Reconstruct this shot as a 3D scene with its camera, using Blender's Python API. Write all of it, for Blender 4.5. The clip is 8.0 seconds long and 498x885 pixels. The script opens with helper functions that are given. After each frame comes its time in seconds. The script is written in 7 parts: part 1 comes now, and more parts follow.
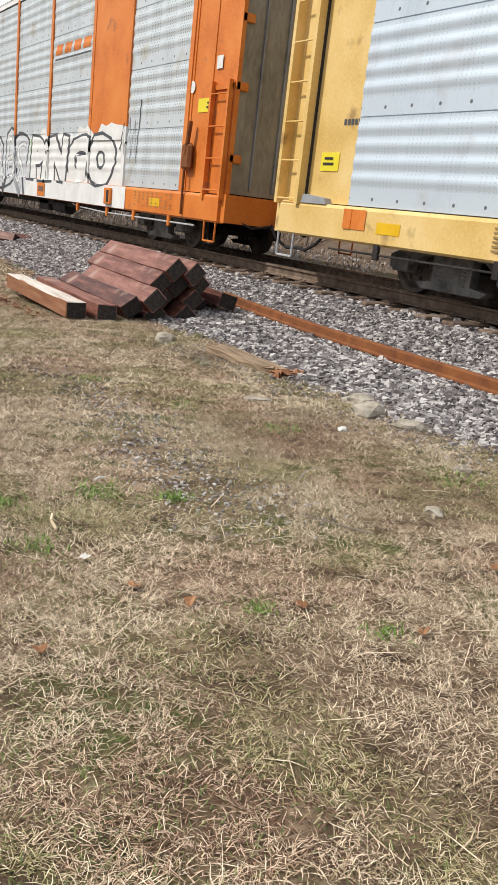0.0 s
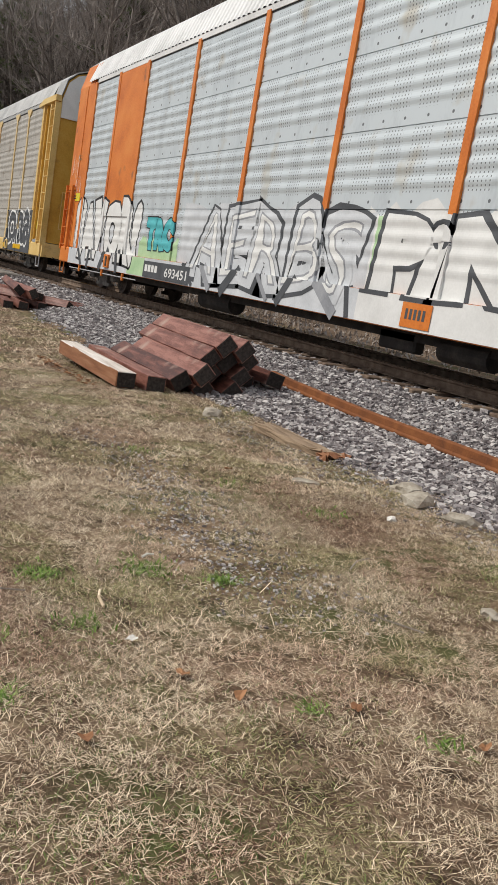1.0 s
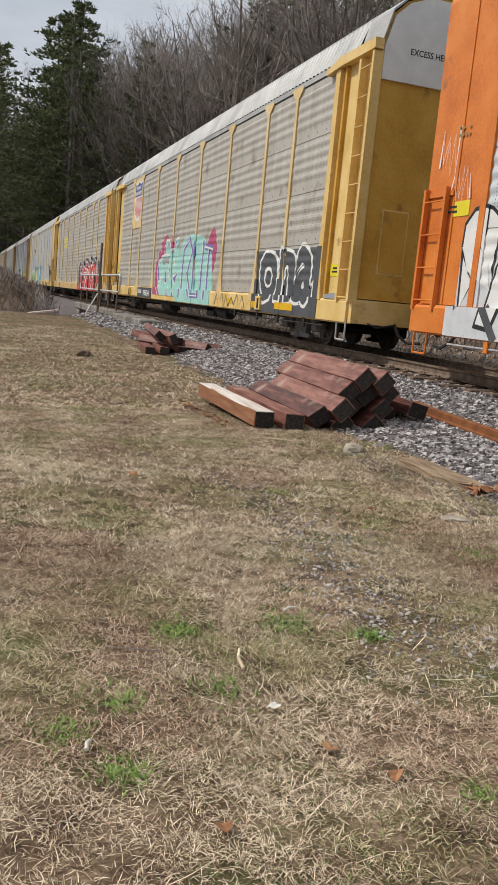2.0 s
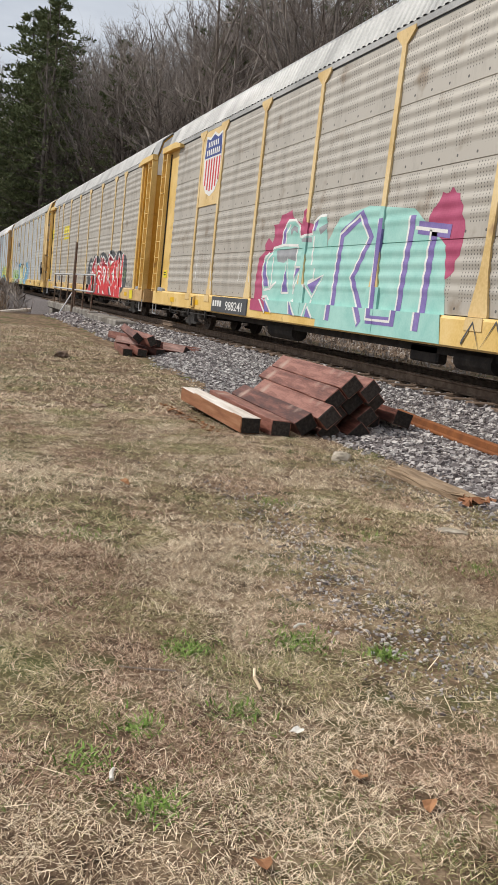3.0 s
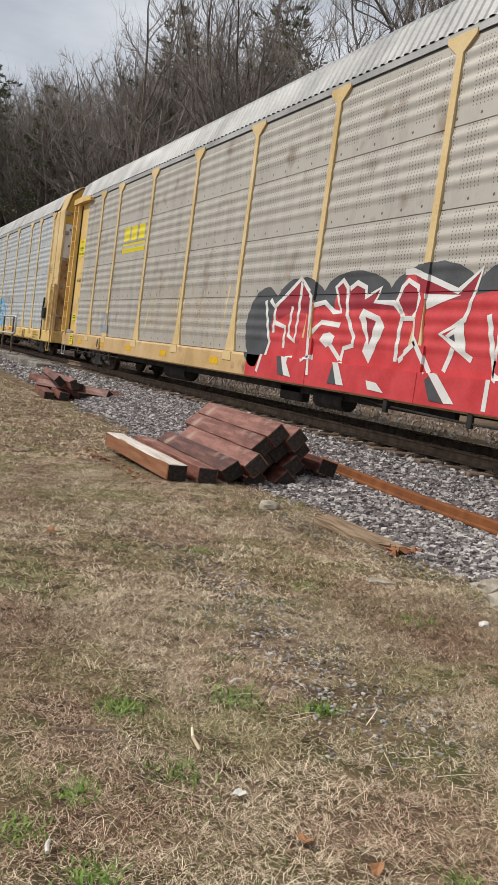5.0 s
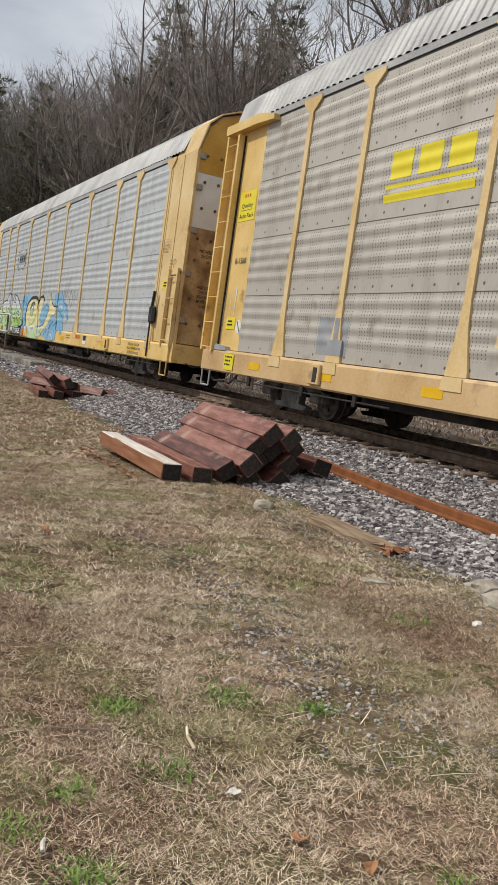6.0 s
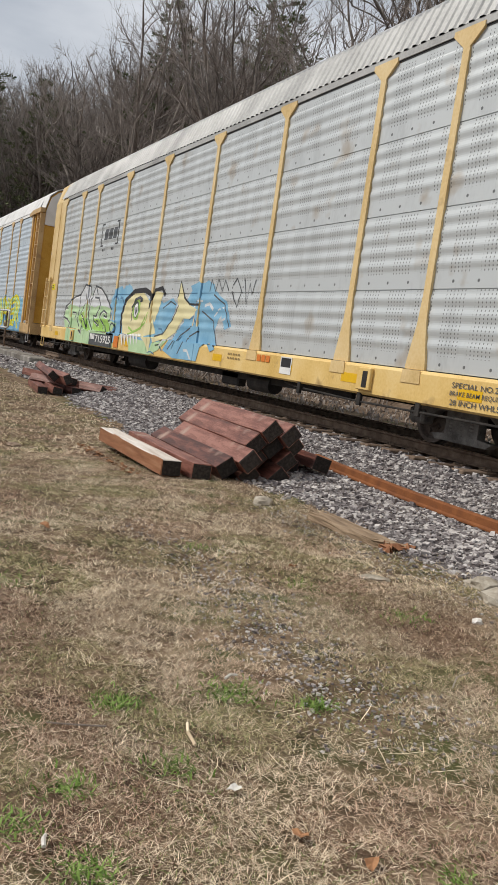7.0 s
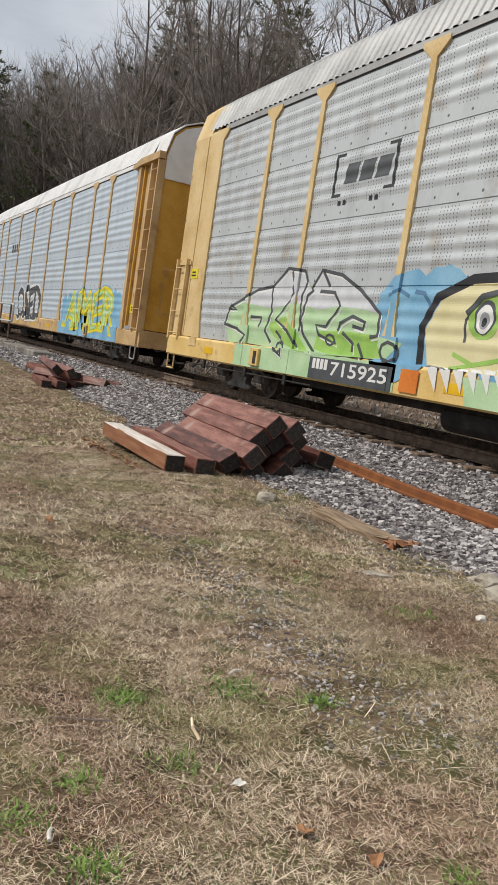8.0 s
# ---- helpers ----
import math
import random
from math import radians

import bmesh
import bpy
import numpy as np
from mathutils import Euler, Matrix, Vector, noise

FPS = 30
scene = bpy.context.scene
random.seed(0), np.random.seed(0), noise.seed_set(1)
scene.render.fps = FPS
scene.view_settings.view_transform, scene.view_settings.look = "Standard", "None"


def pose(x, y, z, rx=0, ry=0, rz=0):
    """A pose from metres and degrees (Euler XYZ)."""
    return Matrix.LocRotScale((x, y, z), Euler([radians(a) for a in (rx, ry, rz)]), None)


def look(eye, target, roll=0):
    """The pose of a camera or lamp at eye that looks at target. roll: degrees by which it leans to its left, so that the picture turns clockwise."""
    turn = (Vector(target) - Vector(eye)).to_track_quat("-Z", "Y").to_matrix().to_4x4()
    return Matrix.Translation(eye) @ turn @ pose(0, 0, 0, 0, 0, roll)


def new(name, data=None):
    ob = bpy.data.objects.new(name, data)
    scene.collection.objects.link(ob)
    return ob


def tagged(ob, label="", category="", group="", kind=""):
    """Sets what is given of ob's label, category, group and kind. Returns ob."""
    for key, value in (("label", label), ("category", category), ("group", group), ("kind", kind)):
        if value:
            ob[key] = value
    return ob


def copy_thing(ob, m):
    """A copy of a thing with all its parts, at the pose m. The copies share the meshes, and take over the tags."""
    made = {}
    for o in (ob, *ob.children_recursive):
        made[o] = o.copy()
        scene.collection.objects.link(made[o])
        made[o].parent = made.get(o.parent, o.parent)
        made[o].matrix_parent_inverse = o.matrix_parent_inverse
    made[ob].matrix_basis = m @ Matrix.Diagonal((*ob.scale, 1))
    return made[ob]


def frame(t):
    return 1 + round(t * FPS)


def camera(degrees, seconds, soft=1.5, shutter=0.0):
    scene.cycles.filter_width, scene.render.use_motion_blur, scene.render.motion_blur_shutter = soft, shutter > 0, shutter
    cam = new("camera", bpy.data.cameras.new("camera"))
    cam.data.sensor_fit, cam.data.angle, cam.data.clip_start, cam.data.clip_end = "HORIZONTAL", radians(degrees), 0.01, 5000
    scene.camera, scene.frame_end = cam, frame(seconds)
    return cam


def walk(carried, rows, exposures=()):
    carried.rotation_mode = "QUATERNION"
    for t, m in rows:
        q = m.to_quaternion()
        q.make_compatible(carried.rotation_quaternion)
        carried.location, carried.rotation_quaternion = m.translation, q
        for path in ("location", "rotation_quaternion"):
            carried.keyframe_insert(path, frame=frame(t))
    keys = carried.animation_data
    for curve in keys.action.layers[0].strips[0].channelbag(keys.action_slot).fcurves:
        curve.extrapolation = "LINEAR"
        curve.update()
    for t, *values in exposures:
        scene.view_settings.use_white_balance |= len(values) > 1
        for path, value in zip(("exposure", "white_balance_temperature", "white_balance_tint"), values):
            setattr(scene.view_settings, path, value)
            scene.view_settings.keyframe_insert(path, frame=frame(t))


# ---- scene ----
cam = camera(33.74, 8.0, 1.0)
PATH = [
    (0.0, 0.225, 0.543, 1.232, 74.38, -6.44, -31.36),
    (0.5, 0.184, 0.576, 1.262, 77.43, -8.87, -32.89),
    (1.0, 0.164, 0.646, 1.246, 79.16, -9.58, -28.26),
    (1.5, 0.268, 0.793, 1.258, 79.12, -7.30, -21.59),
    (2.0, 0.276, 0.838, 1.255, 80.26, -5.19, -18.85),
    (3.5, 0.082, 1.030, 1.280, 81.01, -7.12, -22.47),
    (4.0, 0.084, 1.053, 1.268, 82.70, -7.54, -24.05),
    (4.5, 0.069, 1.045, 1.278, 84.13, -7.92, -25.39),
    (5.0, 0.070, 1.025, 1.282, 84.44, -7.79, -26.30),
    (6.5, 0.056, 1.019, 1.287, 84.36, -8.11, -26.75),
    (7.0, 0.055, 1.027, 1.282, 84.22, -8.20, -26.76),
    (7.5, 0.050, 1.032, 1.283, 84.06, -8.38, -26.86),
    (8.0, 0.045, 1.033, 1.284, 83.84, -8.54, -26.52),
]
walk(cam, [(t, pose(x, y, z, rx, ry, rz)) for t, x, y, z, rx, ry, rz in PATH],
     [(0.0, 0.3), (0.5, 0.28), (1.0, -0.02), (2.0, 0.03), (3.5, 0.2), (4.5, 0.0), (8.0, -0.04)])

# light: hazy spring sun from beyond the near side, thin cloud
SUN_AZ, SUN_EL = 300.0, 47.0          # azimuth clockwise from +y
world = bpy.data.worlds.new("sky")
scene.world = world
world.use_nodes = True
wn, wl = world.node_tree.nodes, world.node_tree.links
wn.clear()
sky = wn.new("ShaderNodeTexSky")
sky.sky_type, sky.sun_disc = "NISHITA", False
sky.sun_elevation, sky.sun_rotation = radians(SUN_EL), radians(SUN_AZ)
sky.dust_density = 3.0
wcoord = wn.new("ShaderNodeTexCoord")
wmap = wn.new("ShaderNodeMapping")
wmap.inputs["Scale"].default_value = (1.0, 1.0, 3.2)
wnoise = wn.new("ShaderNodeTexNoise")
wnoise.inputs["Scale"].default_value, wnoise.inputs["Detail"].default_value = 2.6, 7.0
wramp = wn.new("ShaderNodeValToRGB")
wramp.color_ramp.elements[0].position, wramp.color_ramp.elements[0].color = 0.36, (4.2, 4.6, 5.2, 1)
wramp.color_ramp.elements[1].position, wramp.color_ramp.elements[1].color = 0.66, (8.5, 8.7, 9.0, 1)
wmix = wn.new("ShaderNodeMix")
wmix.data_type = "RGBA"
wmix.inputs[0].default_value = 0.8
wback = wn.new("ShaderNodeBackground")
wback.inputs["Strength"].default_value = 0.1
wout = wn.new("ShaderNodeOutputWorld")
wl.new(wcoord.outputs["Generated"], wmap.inputs["Vector"])
wl.new(wmap.outputs["Vector"], wnoise.inputs["Vector"])
wl.new(wnoise.outputs["Fac"], wramp.inputs["Fac"])
wl.new(sky.outputs["Color"], wmix.inputs[6])
wl.new(wramp.outputs["Color"], wmix.inputs[7])
wl.new(wmix.outputs[2], wback.inputs["Color"])
wl.new(wback.outputs["Background"], wout.inputs["Surface"])
sun = new("sun", bpy.data.lights.new("sun", "SUN"))
sun.data.energy, sun.data.angle, sun.data.color = 3.0, radians(1.5), (1.0, 0.95, 0.87)
_a, _e = radians(SUN_AZ), radians(SUN_EL)
SUN_DIR = Vector((math.sin(_a) * math.cos(_e), math.cos(_a) * math.cos(_e), math.sin(_e)))
sun.matrix_world = look(SUN_DIR * 60, (0, 0, 0))

# ---------------------------------------------------------------- materials
def mat(name, stops, scale=8.0, rough=0.7, bump=0.2, metal=0.0, stretch=(1, 1, 1), fine=60.0, island=0.0, rand=0.0,
        stain=None, stain_scale=1.2, stain_at=0.6, spec=0.4, coat=0.0, bump_dist=0.01):
    """Two-scale noise colour (coarse + fine), optional stain colour, variation per island or object, and a bump."""
    m = bpy.data.materials.new(name)
    m.use_nodes = True
    n, l = m.node_tree.nodes, m.node_tree.links
    b = n["Principled BSDF"]
    b.inputs["Roughness"].default_value, b.inputs["Metallic"].default_value = rough, metal
    b.inputs["Specular IOR Level"].default_value = spec
    b.inputs["Coat Weight"].default_value = coat
    tc, mp = n.new("ShaderNodeTexCoord"), n.new("ShaderNodeMapping")
    mp.inputs["Scale"].default_value = stretch
    l.new(tc.outputs["Object"], mp.inputs["Vector"])
    a, f = n.new("ShaderNodeTexNoise"), n.new("ShaderNodeTexNoise")
    a.inputs["Scale"].default_value, a.inputs["Detail"].default_value = scale, 6
    f.inputs["Scale"].default_value, f.inputs["Detail"].default_value = fine, 3
    l.new(mp.outputs[0], a.inputs["Vector"]), l.new(mp.outputs[0], f.inputs["Vector"])
    add = n.new("ShaderNodeMath")
    add.operation = "MULTIPLY_ADD"
    add.inputs[1].default_value = 0.45
    l.new(f.outputs["Fac"], add.inputs[0])
    sc = n.new("ShaderNodeMath")
    sc.operation = "MULTIPLY_ADD"
    sc.inputs[1].default_value, sc.inputs[2].default_value = 1.1, -0.28
    l.new(a.outputs["Fac"], sc.inputs[0]), l.new(sc.outputs[0], add.inputs[2])
    fac = add.outputs[0]
    for on, node, out in ((island, "ShaderNodeNewGeometry", "Random Per Island"), (rand, "ShaderNodeObjectInfo", "Random")):
        if on:
            g, ma = n.new(node), n.new("ShaderNodeMath")
            ma.operation = "MULTIPLY_ADD"
            ma.inputs[1].default_value = on
            l.new(g.outputs[out], ma.inputs[0])
            sub = n.new("ShaderNodeMath")
            sub.operation = "SUBTRACT"
            sub.inputs[1].default_value = on / 2
            l.new(fac, sub.inputs[0]), l.new(sub.outputs[0], ma.inputs[2])
            fac = ma.outputs[0]
    r = n.new("ShaderNodeValToRGB")
    els = r.color_ramp.elements
    k = len(stops)
    for i, c in enumerate(stops):
        e = els[i] if i < 2 else els.new(1.0)
        e.position, e.color = 0.25 + 0.5 * i / max(1, k - 1), (*c, 1)
    l.new(fac, r.inputs["Fac"])
    col = r.outputs["Color"]
    if stain:
        s, sr, mx = n.new("ShaderNodeTexNoise"), n.new("ShaderNodeMapRange"), n.new("ShaderNodeMix")
        s.inputs["Scale"].default_value, s.inputs["Detail"].default_value = stain_scale, 8
        l.new(tc.outputs["Object"], s.inputs["Vector"])
        sr.inputs["From Min"].default_value, sr.inputs["From Max"].default_value = stain_at - 0.06, stain_at + 0.08
        l.new(s.outputs["Fac"], sr.inputs["Value"])
        mx.data_type = "RGBA"
        mx.inputs[7].default_value = (*stain, 1)
        l.new(sr.outputs["Result"], mx.inputs[0]), l.new(col, mx.inputs[6])
        col = mx.outputs[2]
    l.new(col, b.inputs["Base Color"])
    if bump:
        bp = n.new("ShaderNodeBump")
        bp.inputs["Strength"].default_value, bp.inputs["Distance"].default_value = bump, bump_dist
        l.new(add.outputs[0], bp.inputs["Height"]), l.new(bp.outputs[0], b.inputs["Normal"])
    return m


def panel_mat(name, light, dark, rust, metal=0.3, rough=0.45, holes=0.8):
    """Galvanised side sheet: streaks down the sheet, grime, rows of small dark vent holes and bolt heads."""
    mid = tuple(0.45 * a + 0.55 * b for a, b in zip(dark, light))
    m = mat(name, [mid, light, light], scale=1.6, rough=rough, bump=0.06, metal=metal, stretch=(1, 1, 0.35), fine=22.0,
            stain=rust, stain_scale=1.6, stain_at=0.66)
    n, l = m.node_tree.nodes, m.node_tree.links
    b = n["Principled BSDF"]
    base = b.inputs["Base Color"].links[0].from_socket
    tc, sep = n.new("ShaderNodeTexCoord"), n.new("ShaderNodeSeparateXYZ")
    l.new(tc.outputs["Object"], sep.inputs[0])

    def op(kind, a, v, c=None):
        o = n.new("ShaderNodeMath")
        o.operation = kind
        for i, q in enumerate((a, v, c)):
            if q is None:
                continue
            if isinstance(q, (int, float)):
                o.inputs[i].default_value = q
            else:
                l.new(q, o.inputs[i])
        return o.outputs[0]
    y, z = sep.outputs["Y"], sep.outputs["Z"]
    fy = op("ABSOLUTE", op("SUBTRACT", op("FRACT", op("DIVIDE", y, 0.07), None), 0.5), None)
    fz = op("ABSOLUTE", op("SUBTRACT", op("FRACT", op("DIVIDE", z, 0.051), None), 0.5), None)
    u = op("FRACT", op("DIVIDE", op("SUBTRACT", z, 0.98), 1.1), None)
    hole = op("MULTIPLY", op("MULTIPLY", op("LESS_THAN", fy, 0.12), op("LESS_THAN", fz, 0.22)), op("GREATER_THAN", u, 0.2))
    gap = op("GREATER_THAN", op("ABSOLUTE", op("SUBTRACT", op("FRACT", op("DIVIDE", y, 0.62), None), 0.5), None), 0.16)
    mask = op("MULTIPLY", op("MULTIPLY", hole, gap), holes)
    by = op("SUBTRACT", op("FRACT", op("DIVIDE", y, 0.48), None), 0.5)
    bz = op("SUBTRACT", u, 0.1)
    rad = op("ADD", op("POWER", op("MULTIPLY", by, 0.48), 2.0), op("POWER", op("MULTIPLY", bz, 1.1), 2.0))
    bolt = op("MULTIPLY", op("LESS_THAN", rad, 0.0005), 0.8)
    mx = n.new("ShaderNodeMix")
    mx.data_type = "RGBA"
    mx.inputs[7].default_value = (0.045, 0.045, 0.05, 1)
    l.new(op("MAXIMUM", mask, bolt), mx.inputs[0]), l.new(base, mx.inputs[6])
    l.new(mx.outputs[2], b.inputs["Base Color"])
    return m


M = {}
M["thatch"] = mat("thatch", [(0.04, 0.028, 0.019), (0.15, 0.102, 0.066), (0.34, 0.255, 0.17)], scale=5.0, fine=60, rough=0.95, bump=1.0, spec=0.1,
                  stain=(0.085, 0.09, 0.035), stain_scale=1.5, stain_at=0.57, bump_dist=0.02)
M["blade"] = mat("dry_blade", [(0.14, 0.09, 0.057), (0.5, 0.38, 0.25), (0.86, 0.73, 0.54)], scale=0.8, fine=3, rough=0.7, bump=0, island=0.9, spec=0.25)
M["russet"] = mat("russet_blade", [(0.1, 0.05, 0.032), (0.38, 0.24, 0.155), (0.7, 0.53, 0.39)], scale=0.8, fine=3, rough=0.75, bump=0, island=0.9, spec=0.2)
M["olive"] = mat("olive_blade", [(0.07, 0.062, 0.024), (0.26, 0.235, 0.1), (0.54, 0.47, 0.27)], scale=1.5, fine=4, rough=0.75, bump=0, island=0.8, spec=0.2)
M["green"] = mat("green_blade", [(0.07, 0.1, 0.025), (0.14, 0.19, 0.05), (0.25, 0.27, 0.1)], scale=2, fine=5, rough=0.7, bump=0, island=0.6, spec=0.3)
M["weed"] = mat("green_weed", [(0.07, 0.12, 0.018), (0.14, 0.24, 0.035), (0.23, 0.33, 0.08)], scale=4, fine=9, rough=0.65, bump=0, island=0.7, spec=0.3)
M["stone"] = mat("ballast_stone", [(0.13, 0.112, 0.112), (0.27, 0.245, 0.243), (0.5, 0.47, 0.45)], scale=9, fine=90, rough=0.85, bump=0.3, island=0.75, spec=0.3)
M["ballast"] = mat("ballast_bed", [(0.06, 0.052, 0.052), (0.13, 0.115, 0.115), (0.24, 0.22, 0.21)], scale=22, fine=70, rough=0.95, bump=1.0, spec=0.2, bump_dist=0.03)
M["tie"] = mat("creosote_tie", [(0.06, 0.02, 0.014), (0.165, 0.06, 0.042), (0.29, 0.13, 0.097)], scale=5, fine=40, rough=0.52, bump=0.5, stretch=(3, 0.35, 3), rand=0.35,
               stain=(0.36, 0.25, 0.2), stain_scale=2.2, stain_at=0.62)
M["tie_end"] = mat("tie_end_grain", [(0.012, 0.01, 0.009), (0.03, 0.025, 0.022), (0.06, 0.05, 0.045)], scale=30, fine=120, rough=0.9, bump=0.6, rand=0.3)
M["tie_pale"] = mat("weathered_tie", [(0.42, 0.35, 0.29), (0.62, 0.56, 0.5), (0.75, 0.7, 0.65)], scale=4, fine=50, rough=0.8, bump=0.5, stretch=(4, 0.3, 3),
                    stain=(0.25, 0.13, 0.08), stain_scale=1.6, stain_at=0.7)
M["rotten"] = mat("rotten_wood", [(0.14, 0.095, 0.06), (0.26, 0.185, 0.12), (0.36, 0.27, 0.18)], scale=5, fine=50, rough=0.95, bump=0.8, stretch=(4, 0.5, 3))
M["tie_side"] = mat("tie_side_orange", [(0.16, 0.06, 0.025), (0.26, 0.11, 0.05), (0.33, 0.17, 0.09)], scale=5, fine=50, rough=0.8, bump=0.5, stretch=(4, 0.3, 3))
M["old_tie"] = mat("old_sleeper", [(0.06, 0.04, 0.03), (0.15, 0.1, 0.07), (0.27, 0.2, 0.145)], scale=6, fine=45, rough=0.9, bump=0.7, stretch=(0.4, 3, 3), rand=0.3)
M["rust"] = mat("rusty_rail", [(0.13, 0.043, 0.014), (0.2, 0.067, 0.019), (0.25, 0.09, 0.027)], scale=6, fine=60, rough=0.85, bump=0.4, metal=0.1)
M["rail_side"] = mat("rail_brown", [(0.09, 0.062, 0.045), (0.17, 0.12, 0.085), (0.25, 0.185, 0.14)], scale=8, fine=70, rough=0.8, bump=0.3, metal=0.2)
M["rail_top"] = mat("rail_polished", [(0.35, 0.34, 0.33), (0.5, 0.49, 0.48)], scale=5, fine=60, rough=0.25, bump=0.05, metal=0.95)
M["bark"] = mat("bark", [(0.09, 0.077, 0.068), (0.19, 0.165, 0.145), (0.32, 0.285, 0.255)], scale=2, fine=14, rough=0.95, bump=0.4, rand=0.3, spec=0.1)
M["twig"] = mat("twig", [(0.17, 0.145, 0.128), (0.29, 0.25, 0.222), (0.4, 0.355, 0.32)], scale=1, fine=5, rough=0.95, bump=0, rand=0.4, spec=0.1)
M["needle"] = mat("pine_needles", [(0.09, 0.11, 0.06), (0.15, 0.175, 0.09), (0.21, 0.235, 0.125)], scale=1, fine=6, rough=0.8, bump=0, island=0.5, rand=0.2, spec=0.03)
M["litter"] = mat("leaf_litter", [(0.06, 0.042, 0.03), (0.13, 0.092, 0.065), (0.2, 0.15, 0.11)], scale=0.35, fine=4, rough=1.0, bump=0.8, spec=0.05, bump_dist=0.2)
M["concrete"] = mat("concrete", [(0.11, 0.1, 0.087), (0.2, 0.183, 0.16), (0.3, 0.28, 0.255)], scale=2.5, fine=40, rough=0.9, bump=0.3, stain=(0.1, 0.085, 0.07), stain_scale=1.0)
M["fieldstone"] = mat("fieldstone", [(0.2, 0.17, 0.13), (0.34, 0.3, 0.24), (0.46, 0.42, 0.35)], scale=9, fine=60, rough=0.9, bump=0.5)
M["galv"] = mat("galvanised_pipe", [(0.45, 0.46, 0.47), (0.62, 0.63, 0.64)], scale=6, fine=50, rough=0.5, bump=0.05, metal=0.4)
M["dark_steel"] = mat("grimy_steel", [(0.012, 0.011, 0.01), (0.028, 0.025, 0.023), (0.06, 0.052, 0.045)], scale=4, fine=40, rough=0.75, bump=0.3, metal=0.2)
M["wheel"] = mat("wheel_steel", [(0.05, 0.04, 0.034), (0.1, 0.082, 0.07), (0.16, 0.135, 0.115)], scale=5, fine=50, rough=0.6, bump=0.15, metal=0.4)
M["spring"] = mat("truck_grey", [(0.07, 0.066, 0.062), (0.15, 0.145, 0.135), (0.24, 0.23, 0.215)], scale=6, fine=50, rough=0.7, bump=0.2, metal=0.2)
M["orange"] = mat("orange_paint", [(0.52, 0.13, 0.015), (0.66, 0.19, 0.028), (0.72, 0.25, 0.05)], scale=1.3, fine=24, rough=0.5, bump=0.05, stain=(0.24, 0.1, 0.05), stain_scale=2.5, stain_at=0.7)
M["yellow"] = mat("yellow_paint", [(0.6, 0.39, 0.11), (0.72, 0.5, 0.18), (0.78, 0.58, 0.26)], scale=1.4, fine=26, rough=0.5, bump=0.05, stain=(0.26, 0.15, 0.06), stain_scale=2.2, stain_at=0.68)
# yellow end paint with the shade of the end faces put into its colour
M["amber"] = mat("shaded_yellow_paint", [(0.46, 0.24, 0.03), (0.58, 0.32, 0.045), (0.64, 0.39, 0.08)], scale=1.4, fine=26, rough=0.55, bump=0.05, stain=(0.2, 0.1, 0.04), stain_scale=2.0, stain_at=0.66)
M["cream"] = mat("faded_yellow_paint", [(0.55, 0.38, 0.15), (0.68, 0.5, 0.24), (0.74, 0.58, 0.32)], scale=1.2, fine=22, rough=0.55, bump=0.05, stain=(0.32, 0.2, 0.1), stain_scale=2.0, stain_at=0.7)
M["tan"] = mat("tan_paint", [(0.42, 0.27, 0.12), (0.56, 0.38, 0.18), (0.64, 0.46, 0.25)], scale=1.2, fine=22, rough=0.55, bump=0.05, stain=(0.28, 0.15, 0.08), stain_scale=2.0, stain_at=0.66)
M["worn_end"] = mat("worn_tan_end", [(0.3, 0.19, 0.1), (0.47, 0.32, 0.16), (0.6, 0.44, 0.24)], scale=1.4, fine=22, rough=0.65, bump=0.08, stain=(0.2, 0.11, 0.055), stain_scale=1.5, stain_at=0.55)
M["grey_door"] = mat("grey_door_steel", [(0.2, 0.2, 0.195), (0.32, 0.32, 0.31), (0.42, 0.42, 0.41)], scale=2.0, fine=20, rough=0.5, bump=0.06, metal=0.4, stretch=(1, 1, 0.3))
M["panel_bright"] = panel_mat("bright_panel", (0.62, 0.67, 0.69), (0.42, 0.46, 0.485), (0.5, 0.48, 0.42))
M["panel_blue"] = panel_mat("blue_grey_panel", (0.58, 0.66, 0.73), (0.4, 0.47, 0.54), (0.5, 0.53, 0.56), holes=0.2)
M["panel_tan"] = panel_mat("weathered_panel", (0.5, 0.47, 0.42), (0.32, 0.295, 0.26), (0.3, 0.245, 0.19), metal=0.35, rough=0.55)
M["panel_grey"] = panel_mat("grey_panel", (0.57, 0.6, 0.61), (0.39, 0.41, 0.42), (0.42, 0.38, 0.33))
M["roof_white"] = mat("white_roof", [(0.6, 0.6, 0.59), (0.76, 0.76, 0.75), (0.84, 0.84, 0.83)], scale=1.2, fine=20, rough=0.6, bump=0.05)
M["roof_grey"] = mat("grey_roof", [(0.3, 0.3, 0.295), (0.42, 0.42, 0.41), (0.52, 0.52, 0.51)], scale=1.2, fine=20, rough=0.5, bump=0.05, metal=0.3)
M["white"] = mat("white_paint", [(0.66, 0.66, 0.64), (0.8, 0.8, 0.78)], scale=3, fine=30, rough=0.6, bump=0.02)
M["black"] = mat("black_paint", [(0.014, 0.014, 0.016), (0.03, 0.03, 0.034)], scale=3, fine=30, rough=0.55, bump=0.02)
M["charcoal"] = mat("charcoal_paint", [(0.055, 0.06, 0.066), (0.09, 0.095, 0.105)], scale=3, fine=30, rough=0.6, bump=0.02)
M["grey_paint"] = mat("grey_paint", [(0.24, 0.25, 0.27), (0.36, 0.37, 0.39)], scale=3, fine=30, rough=0.6, bump=0.02)
